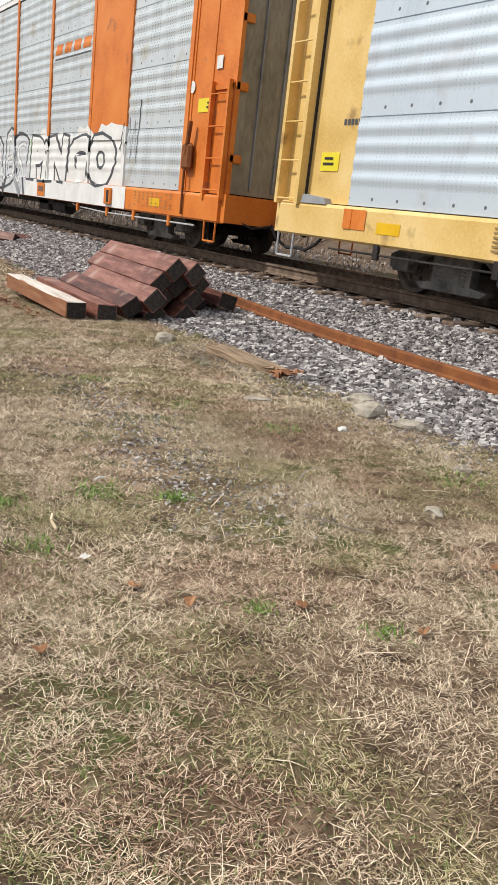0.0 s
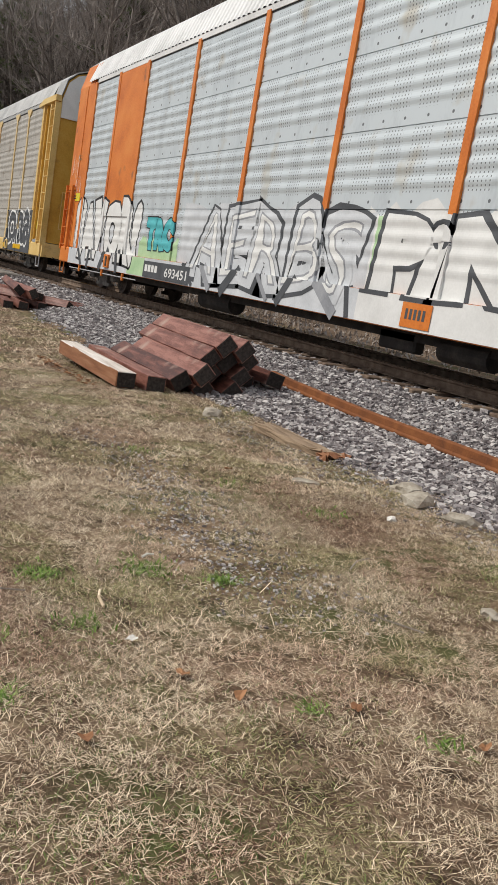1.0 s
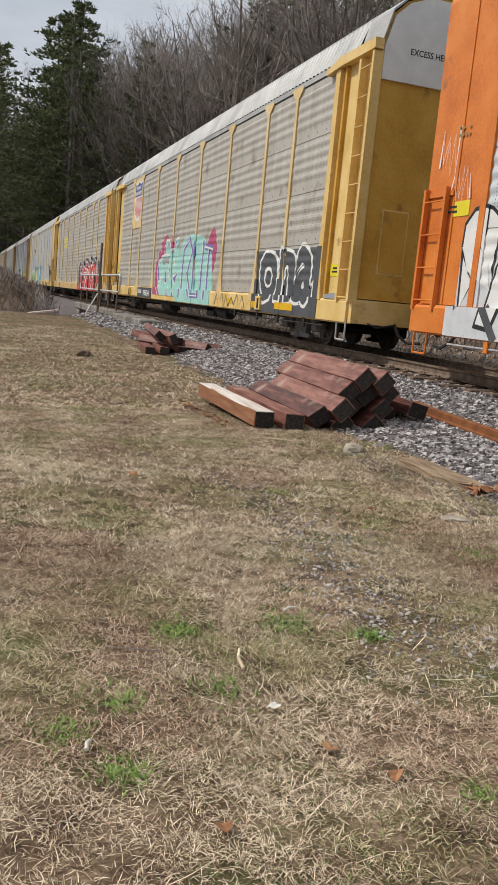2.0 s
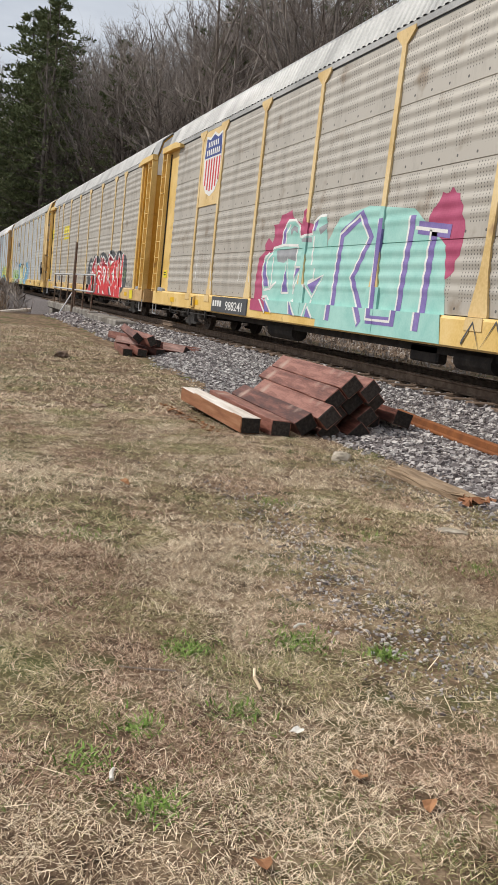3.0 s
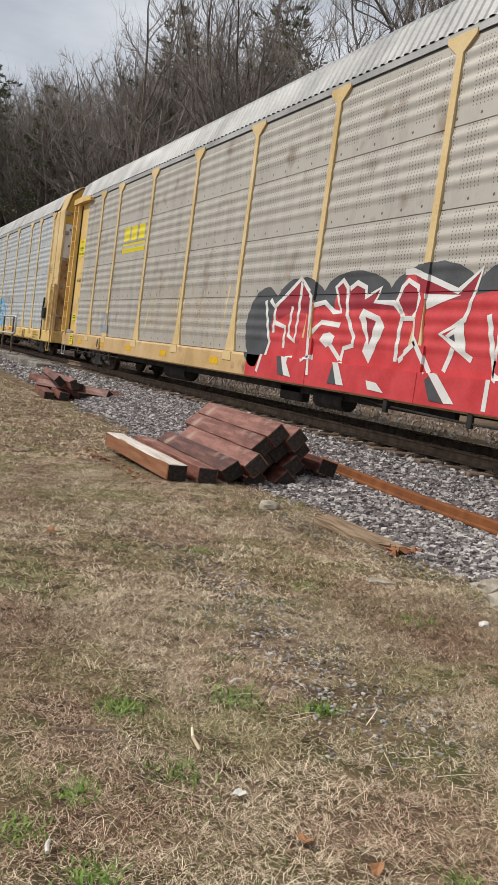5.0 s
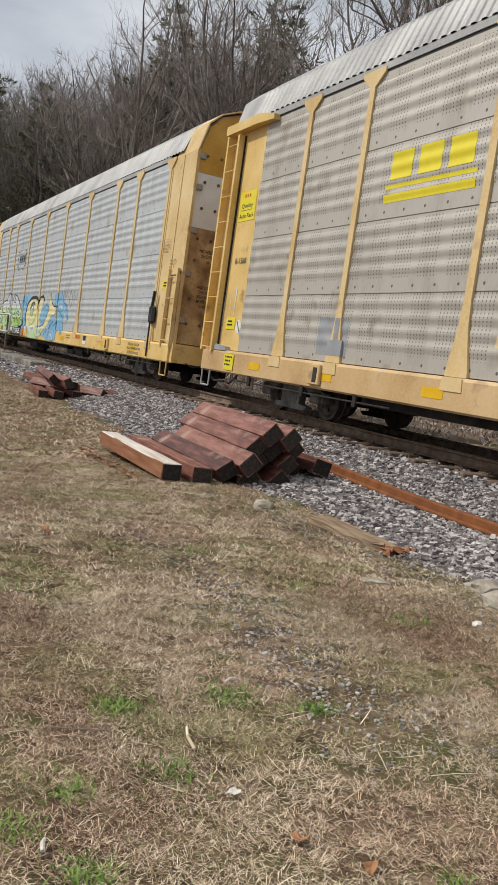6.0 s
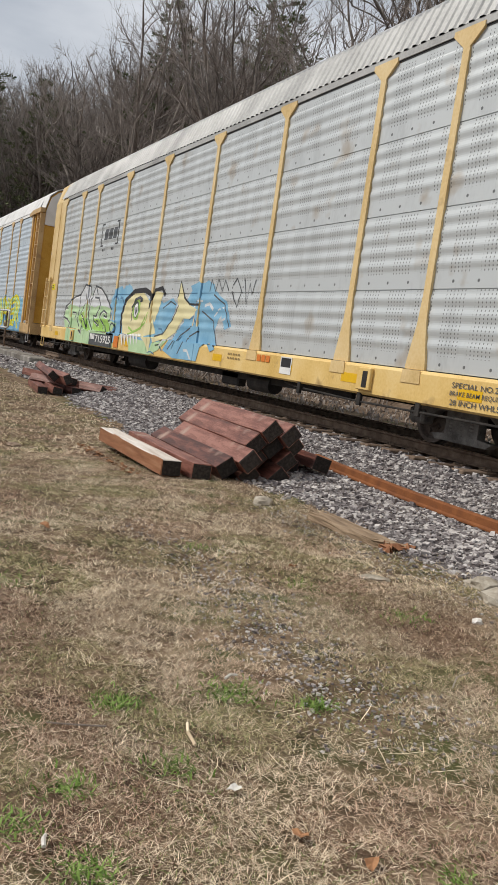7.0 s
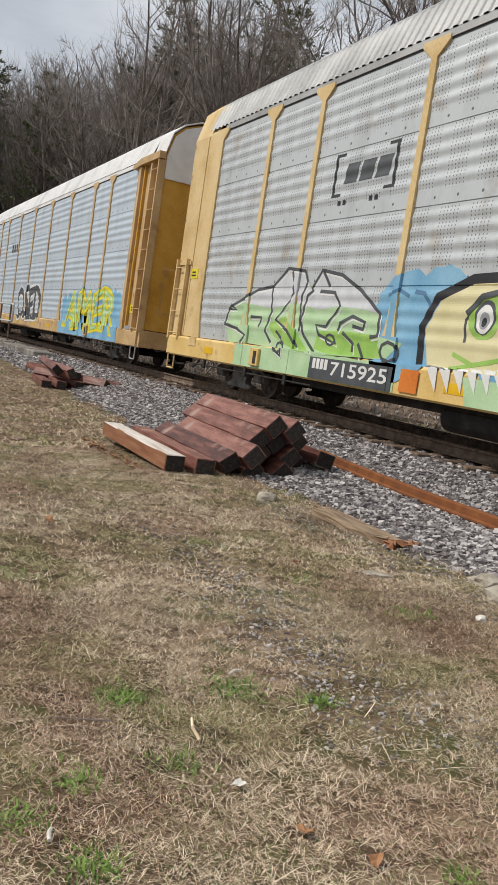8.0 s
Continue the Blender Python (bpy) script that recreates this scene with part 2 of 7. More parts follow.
M["silver_paint"] = mat("silver_paint", [(0.5, 0.52, 0.54), (0.66, 0.68, 0.7)], scale=3, fine=30, rough=0.5, bump=0.02)
M["teal"] = mat("teal_paint", [(0.05, 0.36, 0.4), (0.11, 0.5, 0.53)], scale=3, fine=30, rough=0.6, bump=0.02)
M["mint"] = mat("mint_paint", [(0.26, 0.53, 0.48), (0.38, 0.64, 0.58)], scale=3, fine=30, rough=0.6, bump=0.02)
M["red"] = mat("red_paint", [(0.5, 0.035, 0.04), (0.64, 0.07, 0.08)], scale=3, fine=30, rough=0.6, bump=0.02)
M["magenta"] = mat("magenta_paint", [(0.36, 0.06, 0.13), (0.48, 0.1, 0.2)], scale=3, fine=30, rough=0.6, bump=0.02)
M["dark_red"] = mat("dark_red_paint", [(0.27, 0.018, 0.032), (0.36, 0.03, 0.05)], scale=3, fine=30, rough=0.6, bump=0.02)
M["violet"] = mat("violet_paint", [(0.16, 0.12, 0.34), (0.26, 0.2, 0.46)], scale=3, fine=30, rough=0.6, bump=0.02)
M["lime"] = mat("lime_paint", [(0.24, 0.45, 0.08), (0.4, 0.6, 0.16)], scale=2, fine=30, rough=0.6, bump=0.02)
M["pale_green"] = mat("pale_green_paint", [(0.36, 0.55, 0.3), (0.52, 0.68, 0.42)], scale=2, fine=30, rough=0.6, bump=0.02)
M["sky_blue"] = mat("sky_blue_paint", [(0.14, 0.34, 0.52), (0.26, 0.48, 0.64)], scale=2, fine=30, rough=0.6, bump=0.02)
M["navy_spray"] = mat("dark_blue_spray", [(0.06, 0.15, 0.27), (0.1, 0.22, 0.36)], scale=2, fine=30, rough=0.6, bump=0.02)
M["pale_yellow"] = mat("pale_yellow_paint", [(0.62, 0.56, 0.3), (0.74, 0.68, 0.42)], scale=2, fine=30, rough=0.6, bump=0.02)
M["sign_yellow"] = mat("sign_yellow", [(0.72, 0.6, 0.02), (0.8, 0.68, 0.04)], scale=4, fine=30, rough=0.45, bump=0.02)
M["reflector"] = mat("reflector_tape", [(0.7, 0.4, 0.01), (0.8, 0.5, 0.02)], scale=4, fine=30, rough=0.35, bump=0.02)
M["navy"] = mat("navy_paint", [(0.03, 0.05, 0.2), (0.05, 0.08, 0.28)], scale=4, fine=30, rough=0.5, bump=0.02)
M["dim_ink"] = mat("faded_stencil", [(0.26, 0.17, 0.06), (0.34, 0.24, 0.1)], scale=6, fine=40, rough=0.6, bump=0.02)
M["leaf"] = mat("dead_leaf", [(0.22, 0.1, 0.045), (0.36, 0.18, 0.085)], scale=20, fine=90, rough=0.85, bump=0.4, rand=0.5)
M["chip"] = mat("pale_litter", [(0.55, 0.52, 0.46), (0.78, 0.76, 0.72)], scale=20, fine=90, rough=0.8, bump=0.3)


# ---------------------------------------------------------------- mesh helpers
def part(name, bm, material, parent=None, label=""):
    me = bpy.data.meshes.new(name)
    bm.to_mesh(me)
    bm.free()
    return place(name, me, material, parent, label)


def place(name, me, material, parent=None, label=""):
    if not me.materials:
        for m in material if isinstance(material, (list, tuple)) else [material]:
            me.materials.append(m)
    ob = new(name, me)
    if parent:
        ob.parent = parent
    if label:
        tagged(ob, label)
    return ob


def raw(name, verts, faces, material, parent=None, label="", smooth=False):
    me = bpy.data.meshes.new(name)
    me.from_pydata(verts, [], faces)
    if smooth:
        me.shade_smooth()
    return place(name, me, material, parent, label)


def big(name, verts, tris, material, flat=False):
    """A mesh from numpy arrays of vertices and triangles."""
    me = bpy.data.meshes.new(name)
    me.vertices.add(len(verts))
    me.vertices.foreach_set("co", np.asarray(verts, np.float32).ravel())
    k = len(tris)
    me.loops.add(3 * k)
    me.loops.foreach_set("vertex_index", np.asarray(tris, np.int32).ravel())
    me.polygons.add(k)
    me.polygons.foreach_set("loop_start", np.arange(0, 3 * k, 3, dtype=np.int32))
    me.update(calc_edges=True)
    me.validate()
    if flat:
        me.shade_flat()
    return place(name, me, material)


def box(bm, x0, x1, y0, y1, z0, z1, bevel=0.0, m=None):
    r = bmesh.ops.create_cube(bm, size=1)["verts"]
    t = Matrix.Translation(((x0 + x1) / 2, (y0 + y1) / 2, (z0 + z1) / 2)) @ Matrix.Diagonal((abs(x1 - x0), abs(y1 - y0), abs(z1 - z0), 1))
    bmesh.ops.transform(bm, matrix=(m @ t) if m else t, verts=r)
    if bevel:
        es = list({e for v in r for e in v.link_edges})
        bmesh.ops.bevel(bm, geom=es, offset=bevel, segments=1, affect="EDGES", profile=0.5)
    return bm


def rod(bm, a, b, r, n=6):
    a, b = Vector(a), Vector(b)
    d = b - a
    c = bmesh.ops.create_cone(bm, cap_ends=True, segments=n, radius1=r, radius2=r, depth=d.length)["verts"]
    bmesh.ops.transform(bm, matrix=Matrix.Translation((a + b) / 2) @ d.to_track_quat("Z", "Y").to_matrix().to_4x4(), verts=c)


def bars(bm, pts, r, n=6):
    for a, b in zip(pts, pts[1:]):
        rod(bm, a, b, r, n)


def empty(name, m=None, label="", category="", group="", kind=""):
    e = new(name)
    e.empty_display_size = 0.3
    if m is not None:
        e.matrix_basis = m
    return tagged(e, label, category, group, kind)

# ---------------------------------------------------------------- ground
RAIL, CX = 0.478, 8.6


def lerp_table(x, table):
    return np.interp(x, [a for a, _ in table], [b for _, b in table])


def base_height(x, y):
    x, y = np.asarray(x, float), np.asarray(y, float)
    z = 0.015 * (np.clip(x, -6, 6) - 1.5) - 0.024 * (np.clip(y, -12, 12.5) - 3)
    return z + 0.012 * np.sin(1.9 * x + 0.7 * y) + 0.012 * np.sin(1.1 * y - 0.8 * x + 1.0)


def toe(y):
    return 4.15 + np.clip(np.asarray(y, float) - 12.5, 0, 8) * 0.12 + 0.14 * np.sin(np.asarray(y, float) * 0.9 + 0.4) + 0.06 * np.sin(np.asarray(y, float) * 2.7)


def ground_height(x, y):
    """Lawn, ballast shoulder, flat beyond the track, creek gully, and the wooded hill behind."""
    x, y = np.asarray(x, float), np.asarray(y, float)
    z = base_height(x, y)
    tx = toe(y)
    bed = np.interp(x, [6.0, 6.75, 7.0, 10.2, 11.6, 14.0], [0.06, 0.2, 0.245, 0.245, 0.06, 0.12])
    k = np.clip((x - tx) / (6.0 - tx), 0, 1)
    z = np.where(x > tx, z * (1 - k) + bed * k, z)
    gully = np.clip((y - 41.5) / 1.2, 0, 1) * np.clip((64 - y) / 9, 0, 1) * np.clip((7.0 - x) / 0.8, 0, 1) * np.clip((x + 60) / 20, 0, 1)
    z = z - 2.3 * gully
    bank = np.clip((y - 58) / 10, 0, 1) * np.clip((6.6 - x) / 3, 0, 1)
    z = z + bank * (1.3 + 0.02 * np.clip(y - 66, 0, 200) + 0.25 * np.sin(x * 0.7) * np.sin(y * 0.31))
    s1 = np.clip(x - (25 - 0.07 * np.clip(y, -60, 190)), 0, 50)
    s2 = np.clip((np.clip(y, 0, 262) - 216) * 0.8, 0, 40)
    s = s1 + s2
    z = z + 27 * (1 - np.exp(-s * 1.1 / 27)) + np.clip(s, 0, 6) / 6 * 0.6 * np.sin(x * 0.31) * np.sin(y * 0.23)
    return z


def build_ground():
    near = np.arange(-3, 14.01, 0.14)
    xs = np.concatenate([-np.geomspace(900, 3.3, 26), near, 14 + np.geomspace(0.3, 60, 44), np.geomspace(90, 900, 10)])
    ys = np.concatenate([-np.geomspace(900, 2.2, 20), np.arange(-2, 24.01, 0.16), np.arange(24.4, 72, 0.6), np.geomspace(73, 330, 60), np.geomspace(360, 1200, 9)])
    X, Y = np.meshgrid(xs, ys)
    Z = ground_height(X, Y)
    nx = len(xs)
    v = np.stack([X, Y, Z], -1).reshape(-1, 3)
    i = (np.arange(len(ys) - 1)[:, None] * nx + np.arange(nx - 1)[None]).ravel()
    t = np.concatenate([np.stack([i, i + 1, i + nx + 1], 1), np.stack([i, i + nx + 1, i + nx], 1)])
    ob = big("ground", v, t, [M["thatch"], M["ballast"], M["litter"]])
    c = v[t].mean(1)
    tx = toe(c[:, 1]) + 0.1
    which = np.where((c[:, 0] > tx) & (c[:, 0] < 11.4), 1, np.where((c[:, 0] > 15) | (c[:, 1] > 40) | (c[:, 0] < -40), 2, 0))
    ob.data.polygons.foreach_set("material_index", which.astype(np.int32))
    ob.data.shade_smooth()
    return tagged(ob, "dormant straw-coloured lawn, ballast bed and leaf-strewn slope", "ground", kind="structure")


ground = build_ground()

# ---------------------------------------------------------------- stones of the ballast
ICO_V, ICO_F = None, None
_b = bmesh.new()
bmesh.ops.create_cube(_b, size=1.25)
bmesh.ops.triangulate(_b, faces=_b.faces)
_b.verts.ensure_lookup_table()
ICO_V = np.array([v.co[:] for v in _b.verts])
ICO_F = np.array([[v.index for v in f.verts] for f in _b.faces])
_b.free()
NV = len(ICO_V)


def stones(name, n, xr, yr, size, seed, keep, label, squash=0.65, lift=0.25):
    g = np.random.default_rng(seed)
    x, y = g.uniform(*xr, n), g.uniform(0, 1, n) ** 1.6 * (yr[1] - yr[0]) + yr[0]
    ok = keep(x, y, g)
    x, y = x[ok], y[ok]
    n = len(x)
    z = ground_height(x, y)
    r = g.uniform(size[0], size[1], n) * g.choice([1, 1, 1, 1.35], n)
    sc = np.stack([r * g.uniform(0.8, 1.35, n), r * g.uniform(0.75, 1.2, n), r * squash * g.uniform(0.7, 1.25, n)], -1)
    v = ICO_V[None] * (1 + g.uniform(-0.42, 0.32, (n, NV, 3)))
    v = v * sc[:, None, :]
    a, b = g.uniform(0, 2 * np.pi, n), g.uniform(-0.7, 0.7, n)
    ca, sa, cb, sb = np.cos(a), np.sin(a), np.cos(b), np.sin(b)
    vx, vy, vz = v[..., 0], v[..., 1], v[..., 2]
    vy, vz = vy * cb[:, None] - vz * sb[:, None], vy * sb[:, None] + vz * cb[:, None]
    vx, vy = vx * ca[:, None] - vy * sa[:, None], vx * sa[:, None] + vy * ca[:, None]
    v = np.stack([vx + x[:, None], vy + y[:, None], vz + (z + r * lift)[:, None]], -1).reshape(-1, 3)
    f = (ICO_F[None] + (np.arange(n) * NV)[:, None, None]).reshape(-1, 3)
    return tagged(big(name, v, f, M["stone"], True), label, "gravel", kind="stuff")


stones("ballast_stones", 46000, (3.9, 7.05), (1.6, 24), (0.015, 0.033), 3, lambda x, y, g: x > toe(y) + g.normal(0.12, 0.12, len(x)),
       "crushed grey granite ballast stones beside the track")
stones("far_ballast_stones", 5000, (4.1, 7.05), (22, 41), (0.03, 0.055), 4, lambda x, y, g: x > toe(y), "crushed grey ballast stones along the track")
stones("track_bed_stones", 7000, (7.0, 11.0), (3, 40), (0.03, 0.05), 5, lambda x, y, g: x > 0, "dirty ballast stones between the rails")


# ---------------------------------------------------------------- track
def rail_section(h=0.17, head=0.07, foot=0.14, web=0.017):
    a, w, f = head / 2, web / 2, foot / 2
    half = [(f, 0.0), (f, 0.012), (w + 0.012, 0.03), (w, 0.045), (w, h - 0.05), (a, h - 0.036), (a, h - 0.006), (a - 0.008, h)]
    return half + [(-x, z) for x, z in reversed(half)]


def sweep(name, section, pts, material, parent=None, label="", top=None):
    """A section (across, up) carried along points; top: second material for the running surface."""
    k, verts, faces = len(section), [], []
    pts = [Vector(p) for p in pts]
    for i, p in enumerate(pts):
        d = (pts[min(i + 1, len(pts) - 1)] - pts[max(i - 1, 0)]).normalized()
        side = d.cross(Vector((0, 0, 1))).normalized()
        up = side.cross(d)
        verts += [p + side * a + up * b for a, b in section]
    for i in range(len(pts) - 1):
        faces += [(i * k + j, i * k + (j + 1) % k, (i + 1) * k + (j + 1) % k, (i + 1) * k + j) for j in range(k)]
    faces += [tuple(range(k)), tuple(reversed(range((len(pts) - 1) * k, len(pts) * k)))]
    ob = raw(name, verts, faces, [material, top] if top else material, parent, label)
    if top:
        zmax = max(b for _, b in section)
        for p in ob.data.polygons:
            if abs(p.normal.z) > 0.6 and all(abs(ob.data.vertices[v].co.z - pts[0].z - zmax) < 0.02 for v in p.vertices):
                p.material_index = 1
    return ob


track = empty("railway_track", label="ballasted railway track with worn steel rails on timber sleepers", category="track", kind="structure")
for side in (-1, 1):
    sweep("rail", rail_section(), [(CX + side * 0.7525, y, RAIL - 0.17) for y in (-60, 0, 60, 140, 300)], M["rail_side"], track, "", M["rail_top"])
SLEEPER = bpy.data.meshes.new("sleeper")
_b = bmesh.new()
box(_b, -1.36, 1.36, -0.115, 0.115, -0.178, 0, 0.012)
_b.to_mesh(SLEEPER)
_b.free()
SLEEPER.materials.append(M["old_tie"])
PLATE = bpy.data.meshes.new("tie_plate")
_b = bmesh.new()
box(_b, -0.18, 0.18, -0.09, 0.09, 0, 0.016, 0.004)
for sx in (-0.09, 0.09):
    for sy in (-0.055, 0.055):
        box(_b, sx - 0.012, sx + 0.012, sy - 0.012, sy + 0.012, 0.016, 0.045)
_b.to_mesh(PLATE)
_b.free()
PLATE.materials.append(M["rail_side"])


def build_sleepers():
    g = random.Random(5)
    for i in range(126):
        y = -6 + i * 0.535 + g.uniform(-0.02, 0.02)
        s = place("sleeper", SLEEPER, None, track)
        s.matrix_basis = pose(CX + g.uniform(-0.05, 0.05), y, RAIL - 0.186 + g.uniform(-0.012, 0.004), 0, 0, g.uniform(-1.2, 1.2))
        if y < 34:
            p = place("tie_plate", PLATE, None, s)
            p.matrix_basis = pose(-0.7525, 0, 0.001)


SPARE = [(0.058, 0.0), (0.058, 0.018), (0.044, 0.036), (0.04, 0.1), (0.03, 0.112)]


def build_spare_rail():
    pts = []
    for i in range(13):
        k = i / 12
        x, y = 5.88 - 0.66 * k ** 0.8, 10.2 - 7.6 * k
        pts.append((x, y, float(ground_height(x, y)) + 0.015))
    ob = sweep("spare_rail", SPARE + [(-a, b) for a, b in reversed(SPARE)], pts, M["rust"])
    tagged(ob, "rusty orange spare steel rail lying on the ballast", "rail")


build_spare_rail()


# ---------------------------------------------------------------- piles of timber ties
def tie(x, z, rot, y0, lean=0.0, length=2.6, pale=False, pitch=0.0, group="ties in the near pile", w=0.229, h=0.178):
    b = bmesh.new()
    box(b, -w / 2, w / 2, 0, length, -h / 2, h / 2, 0.008)
    bmesh.ops.subdivide_edges(b, edges=[e for e in b.edges if abs(e.verts[0].co.y - e.verts[1].co.y) > 1], cuts=7)
    g = random.Random(int(x * 1000 + z * 77))
    for v in b.verts:
        v.co += Vector((g.uniform(-1, 1), 0, g.uniform(-1, 1))) * 0.0035
    ob = part("railroad_tie", b, [M["tie_pale"] if pale else M["tie"], M["tie_end"], M["tie_side"]])
    for p in ob.data.polygons:
        if abs(p.normal.y) > 0.8:
            p.material_index = 1
        elif pale and p.normal.z < 0.7:
            p.material_index = 2
    ob.matrix_basis = pose(x, y0, z, pitch, rot, -math.degrees(math.atan(lean)))
    return tagged(ob, "bleached pale-topped timber railway tie lying on the grass" if pale else "reddish-brown creosoted timber railway tie with black end grain", "railway tie", group)


def near_pile():
    tie(3.43, 0.0, 0, 9.2, 0.03, pale=True)
    tie(3.76, -0.005, 2, 9.12, 0.05)
    tie(4.05, 0.06, -36, 9.1, 0.07)
    # three sloping courses, each tie flat against the next
    for k, (x, z, y) in enumerate(((4.28, 0.165, 9.0), (4.445, 0.335, 9.24), (4.61, 0.505, 9.2))):
        tie(x, z, -46 + 2 * (k % 2), y, 0.085)
    for k, (x, z, y) in enumerate(((4.355, -0.012, 9.14), (4.52, 0.155, 9.32), (4.685, 0.315, 9.28), (4.85, 0.475, 9.18))):
        tie(x, z, -45 - 2 * (k % 2), y, 0.088)
    for k, (x, z, y) in enumerate(((4.72, -0.01, 9.1), (4.885, 0.155, 9.24), (5.05, 0.322, 9.42))):
        tie(x, z, -46 + 3 * (k % 2), y, 0.09)
    tie(5.40, 0.16, 14, 9.3, 0.1)
    tie(5.14, 0.06, 4, 9.6, 0.1)


def far_pile():
    g = "ties in the far pile"
    tie(4.47, -0.10, 0, 20.0, 0.12, 2.5, group=g)
    tie(4.83, -0.08, 6, 20.05, 0.08, 2.5, group=g)
    tie(5.0, 0.22, 62, 19.9, 0.02, 2.4, group=g)
    tie(4.76, 0.24, 40, 20.3, 0.05, 2.4, pitch=3, group=g)
    tie(5.28, -0.05, 0, 20.1, -0.1, 2.4, group=g)
    tie(5.28, 0.15, 8, 20.5, -0.3, 2.3, group=g)
    tie(5.88, 0.05, 26, 19.9, -0.6, 2.4, group=g)
    tie(6.2, 0.02, 14, 19.8, -0.6, 2.4, group=g)
    tie(6.52, 0.04, 8, 20.0, -0.5, 2.4, group=g)


near_pile()
far_pile()


# ---------------------------------------------------------------- rolling stock
PITCH, SPEED = 28.6, 13.14
INNER = (-9.4, -7.55, -4.55, -1.52, 1.52, 4.55, 7.5, 9.35)
SILL_TOP, EAVE = 0.98, 5.46
SKIN = -1.425


TIER = 1.1


def profile(z):
    """How far the side sheet stands proud of its base at height z: four tiers of soft rolled ridges over a flat, with an open seam between tiers."""
    u = (z - SILL_TOP) % TIER
    if z > SILL_TOP + 0.1 and (u < 0.0125 or u > TIER - 0.0005):
        return -0.02
    if u < 0.25 or u >= 1.07 or z > SILL_TOP + 4.3:
        return 0.0
    return 0.0068 * (1 - math.cos(2 * math.pi * (u - 0.25) / 0.205))


def profile_levels():
    zs = {SILL_TOP + 0.02, EAVE}
    for tier in range(4):
        z0 = SILL_TOP + tier * TIER
        if tier:
            zs |= {z0 - 0.002, z0, z0 + 0.012, z0 + 0.014}
        zs |= {z0 + 0.25 + 0.205 * i / 8 for i in range(33)}
    return sorted(z for z in zs if SILL_TOP + 0.02 <= z <= EAVE)


LEVELS = profile_levels()


def prism(outline, a, b, axis="x"):
    """An outline in the two other axes, extruded from a to b along axis."""
    k = len(outline)
    put = {"x": lambda s, p: (s, p[0], p[1]), "y": lambda s, p: (p[0], s, p[1])}[axis]
    v = [put(a, p) for p in outline] + [put(b, p) for p in outline]
    f = [tuple(range(k)), tuple(reversed(range(k, 2 * k)))] + [(i, (i + 1) % k, (i + 1) % k + k, i + k) for i in range(k)]
    return v, f


def prism_part(name, outline, a, b, material, parent, axis="x", label=""):
    v, f = prism(outline, a, b, axis)
    me = bpy.data.meshes.new(name)
    me.from_pydata(v, [], f)
    b_ = bmesh.new()
    b_.from_mesh(me)
    bmesh.ops.recalc_face_normals(b_, faces=b_.faces)
    b_.to_mesh(me)
    b_.free()
    return place(name, me, material, parent, label)


def side_panel(car, y0, y1, side, material):
    v, f = [], []
    for z in LEVELS:
        x = side * (-SKIN + profile(z))
        v += [(x, y0, z), (x, y1, z)]
    for i in range(len(LEVELS) - 1):
        q = (2 * i, 2 * i + 1, 2 * i + 3, 2 * i + 2)
        f.append(q[::-1] if side < 0 else q)
    x = side * 1.36
    k = len(v)
    v += [(x, y0, LEVELS[0]), (x, y1, LEVELS[0]), (x, y1, EAVE), (x, y0, EAVE)]
    f.append((k, k + 1, k + 2, k + 3) if side < 0 else (k + 3, k + 2, k + 1, k))
    return raw("side_panel", v, f, material, car)


def side_post(car, y, side, material, flare=True, wide=0.135):
    h = wide / 2
    if flare:
        o = [(y - 0.21, 0.99), (y + 0.21, 0.99), (y + 0.21, 1.05), (y + h + 0.03, 1.6), (y + h, 2.0), (y + h, 5.26), (y + h + 0.23, 5.45), (y + h + 0.23, 5.52),
             (y - h - 0.23, 5.52), (y - h - 0.23, 5.45), (y - h, 5.26), (y - h, 2.0), (y - h - 0.03, 1.6), (y - 0.21, 1.05)]
    else:
        o = [(y - h, 0.99), (y + h, 0.99), (y + h, 5.5), (y - h, 5.5)]
    ob = prism_part("side_post", o, side * 1.42, side * 1.464, material, car)
    if flare:
        prism_part("post_foot", [(y - 0.21, 0.8), (y + 0.21, 0.8), (y + 0.19, 0.984), (y - 0.19, 0.984)], side * 1.5, side * 1.512, material, ob)
    return ob


def roof_mesh(car, material, HALF):
    half = [(-1.45, 5.585), (-1.42, 5.66), (-1.22, 6.16), (-0.9, 6.42), (-0.5, 6.56)]
    sec = half + [(-x, z) for x, z in reversed(half)]
    ys, y = [], -HALF + 0.9
    while y < HALF - 0.9:
        ys += [(y, 0.0), (y + 0.03, 0.024), (y + 0.1, 0.024), (y + 0.13, 0.0)]
        y += 0.2
    v, f, k = [], [], len(sec)
    for yy, d in ys:
        for x, z in sec:
            n = Vector((x * 0.9, z - 5.0)).normalized()
            v.append((x + n.x * d, yy, z + n.y * d))
    for i in range(len(ys) - 1):
        f += [(i * k + j, (i + 1) * k + j, (i + 1) * k + j + 1, i * k + j + 1) for j in range(k - 1)]
    raw("roof", v, f, material, car)
    for s in (-1, 1):
        prism_part("eave_rail", [(s * 1.40, 5.47), (s * 1.45, 5.47), (s * 1.45, 5.58), (s * 1.40, 5.58)], -HALF + 1.7, HALF - 1.7, material, car, "y")
        # solid black strip painted in for the shade in the gap under the eave
        prism_part("eave_gap", [(s * 1.40, 5.44), (s * 1.432, 5.44), (s * 1.432, 5.468), (s * 1.40, 5.468)], -HALF + 1.7, HALF - 1.7, M["black"], car, "y")


ARCH = [(-1.42, 1.0), (-1.42, 5.5), (-1.24, 6.14), (-0.95, 6.4), (-0.52, 6.57), (0, 6.6)]


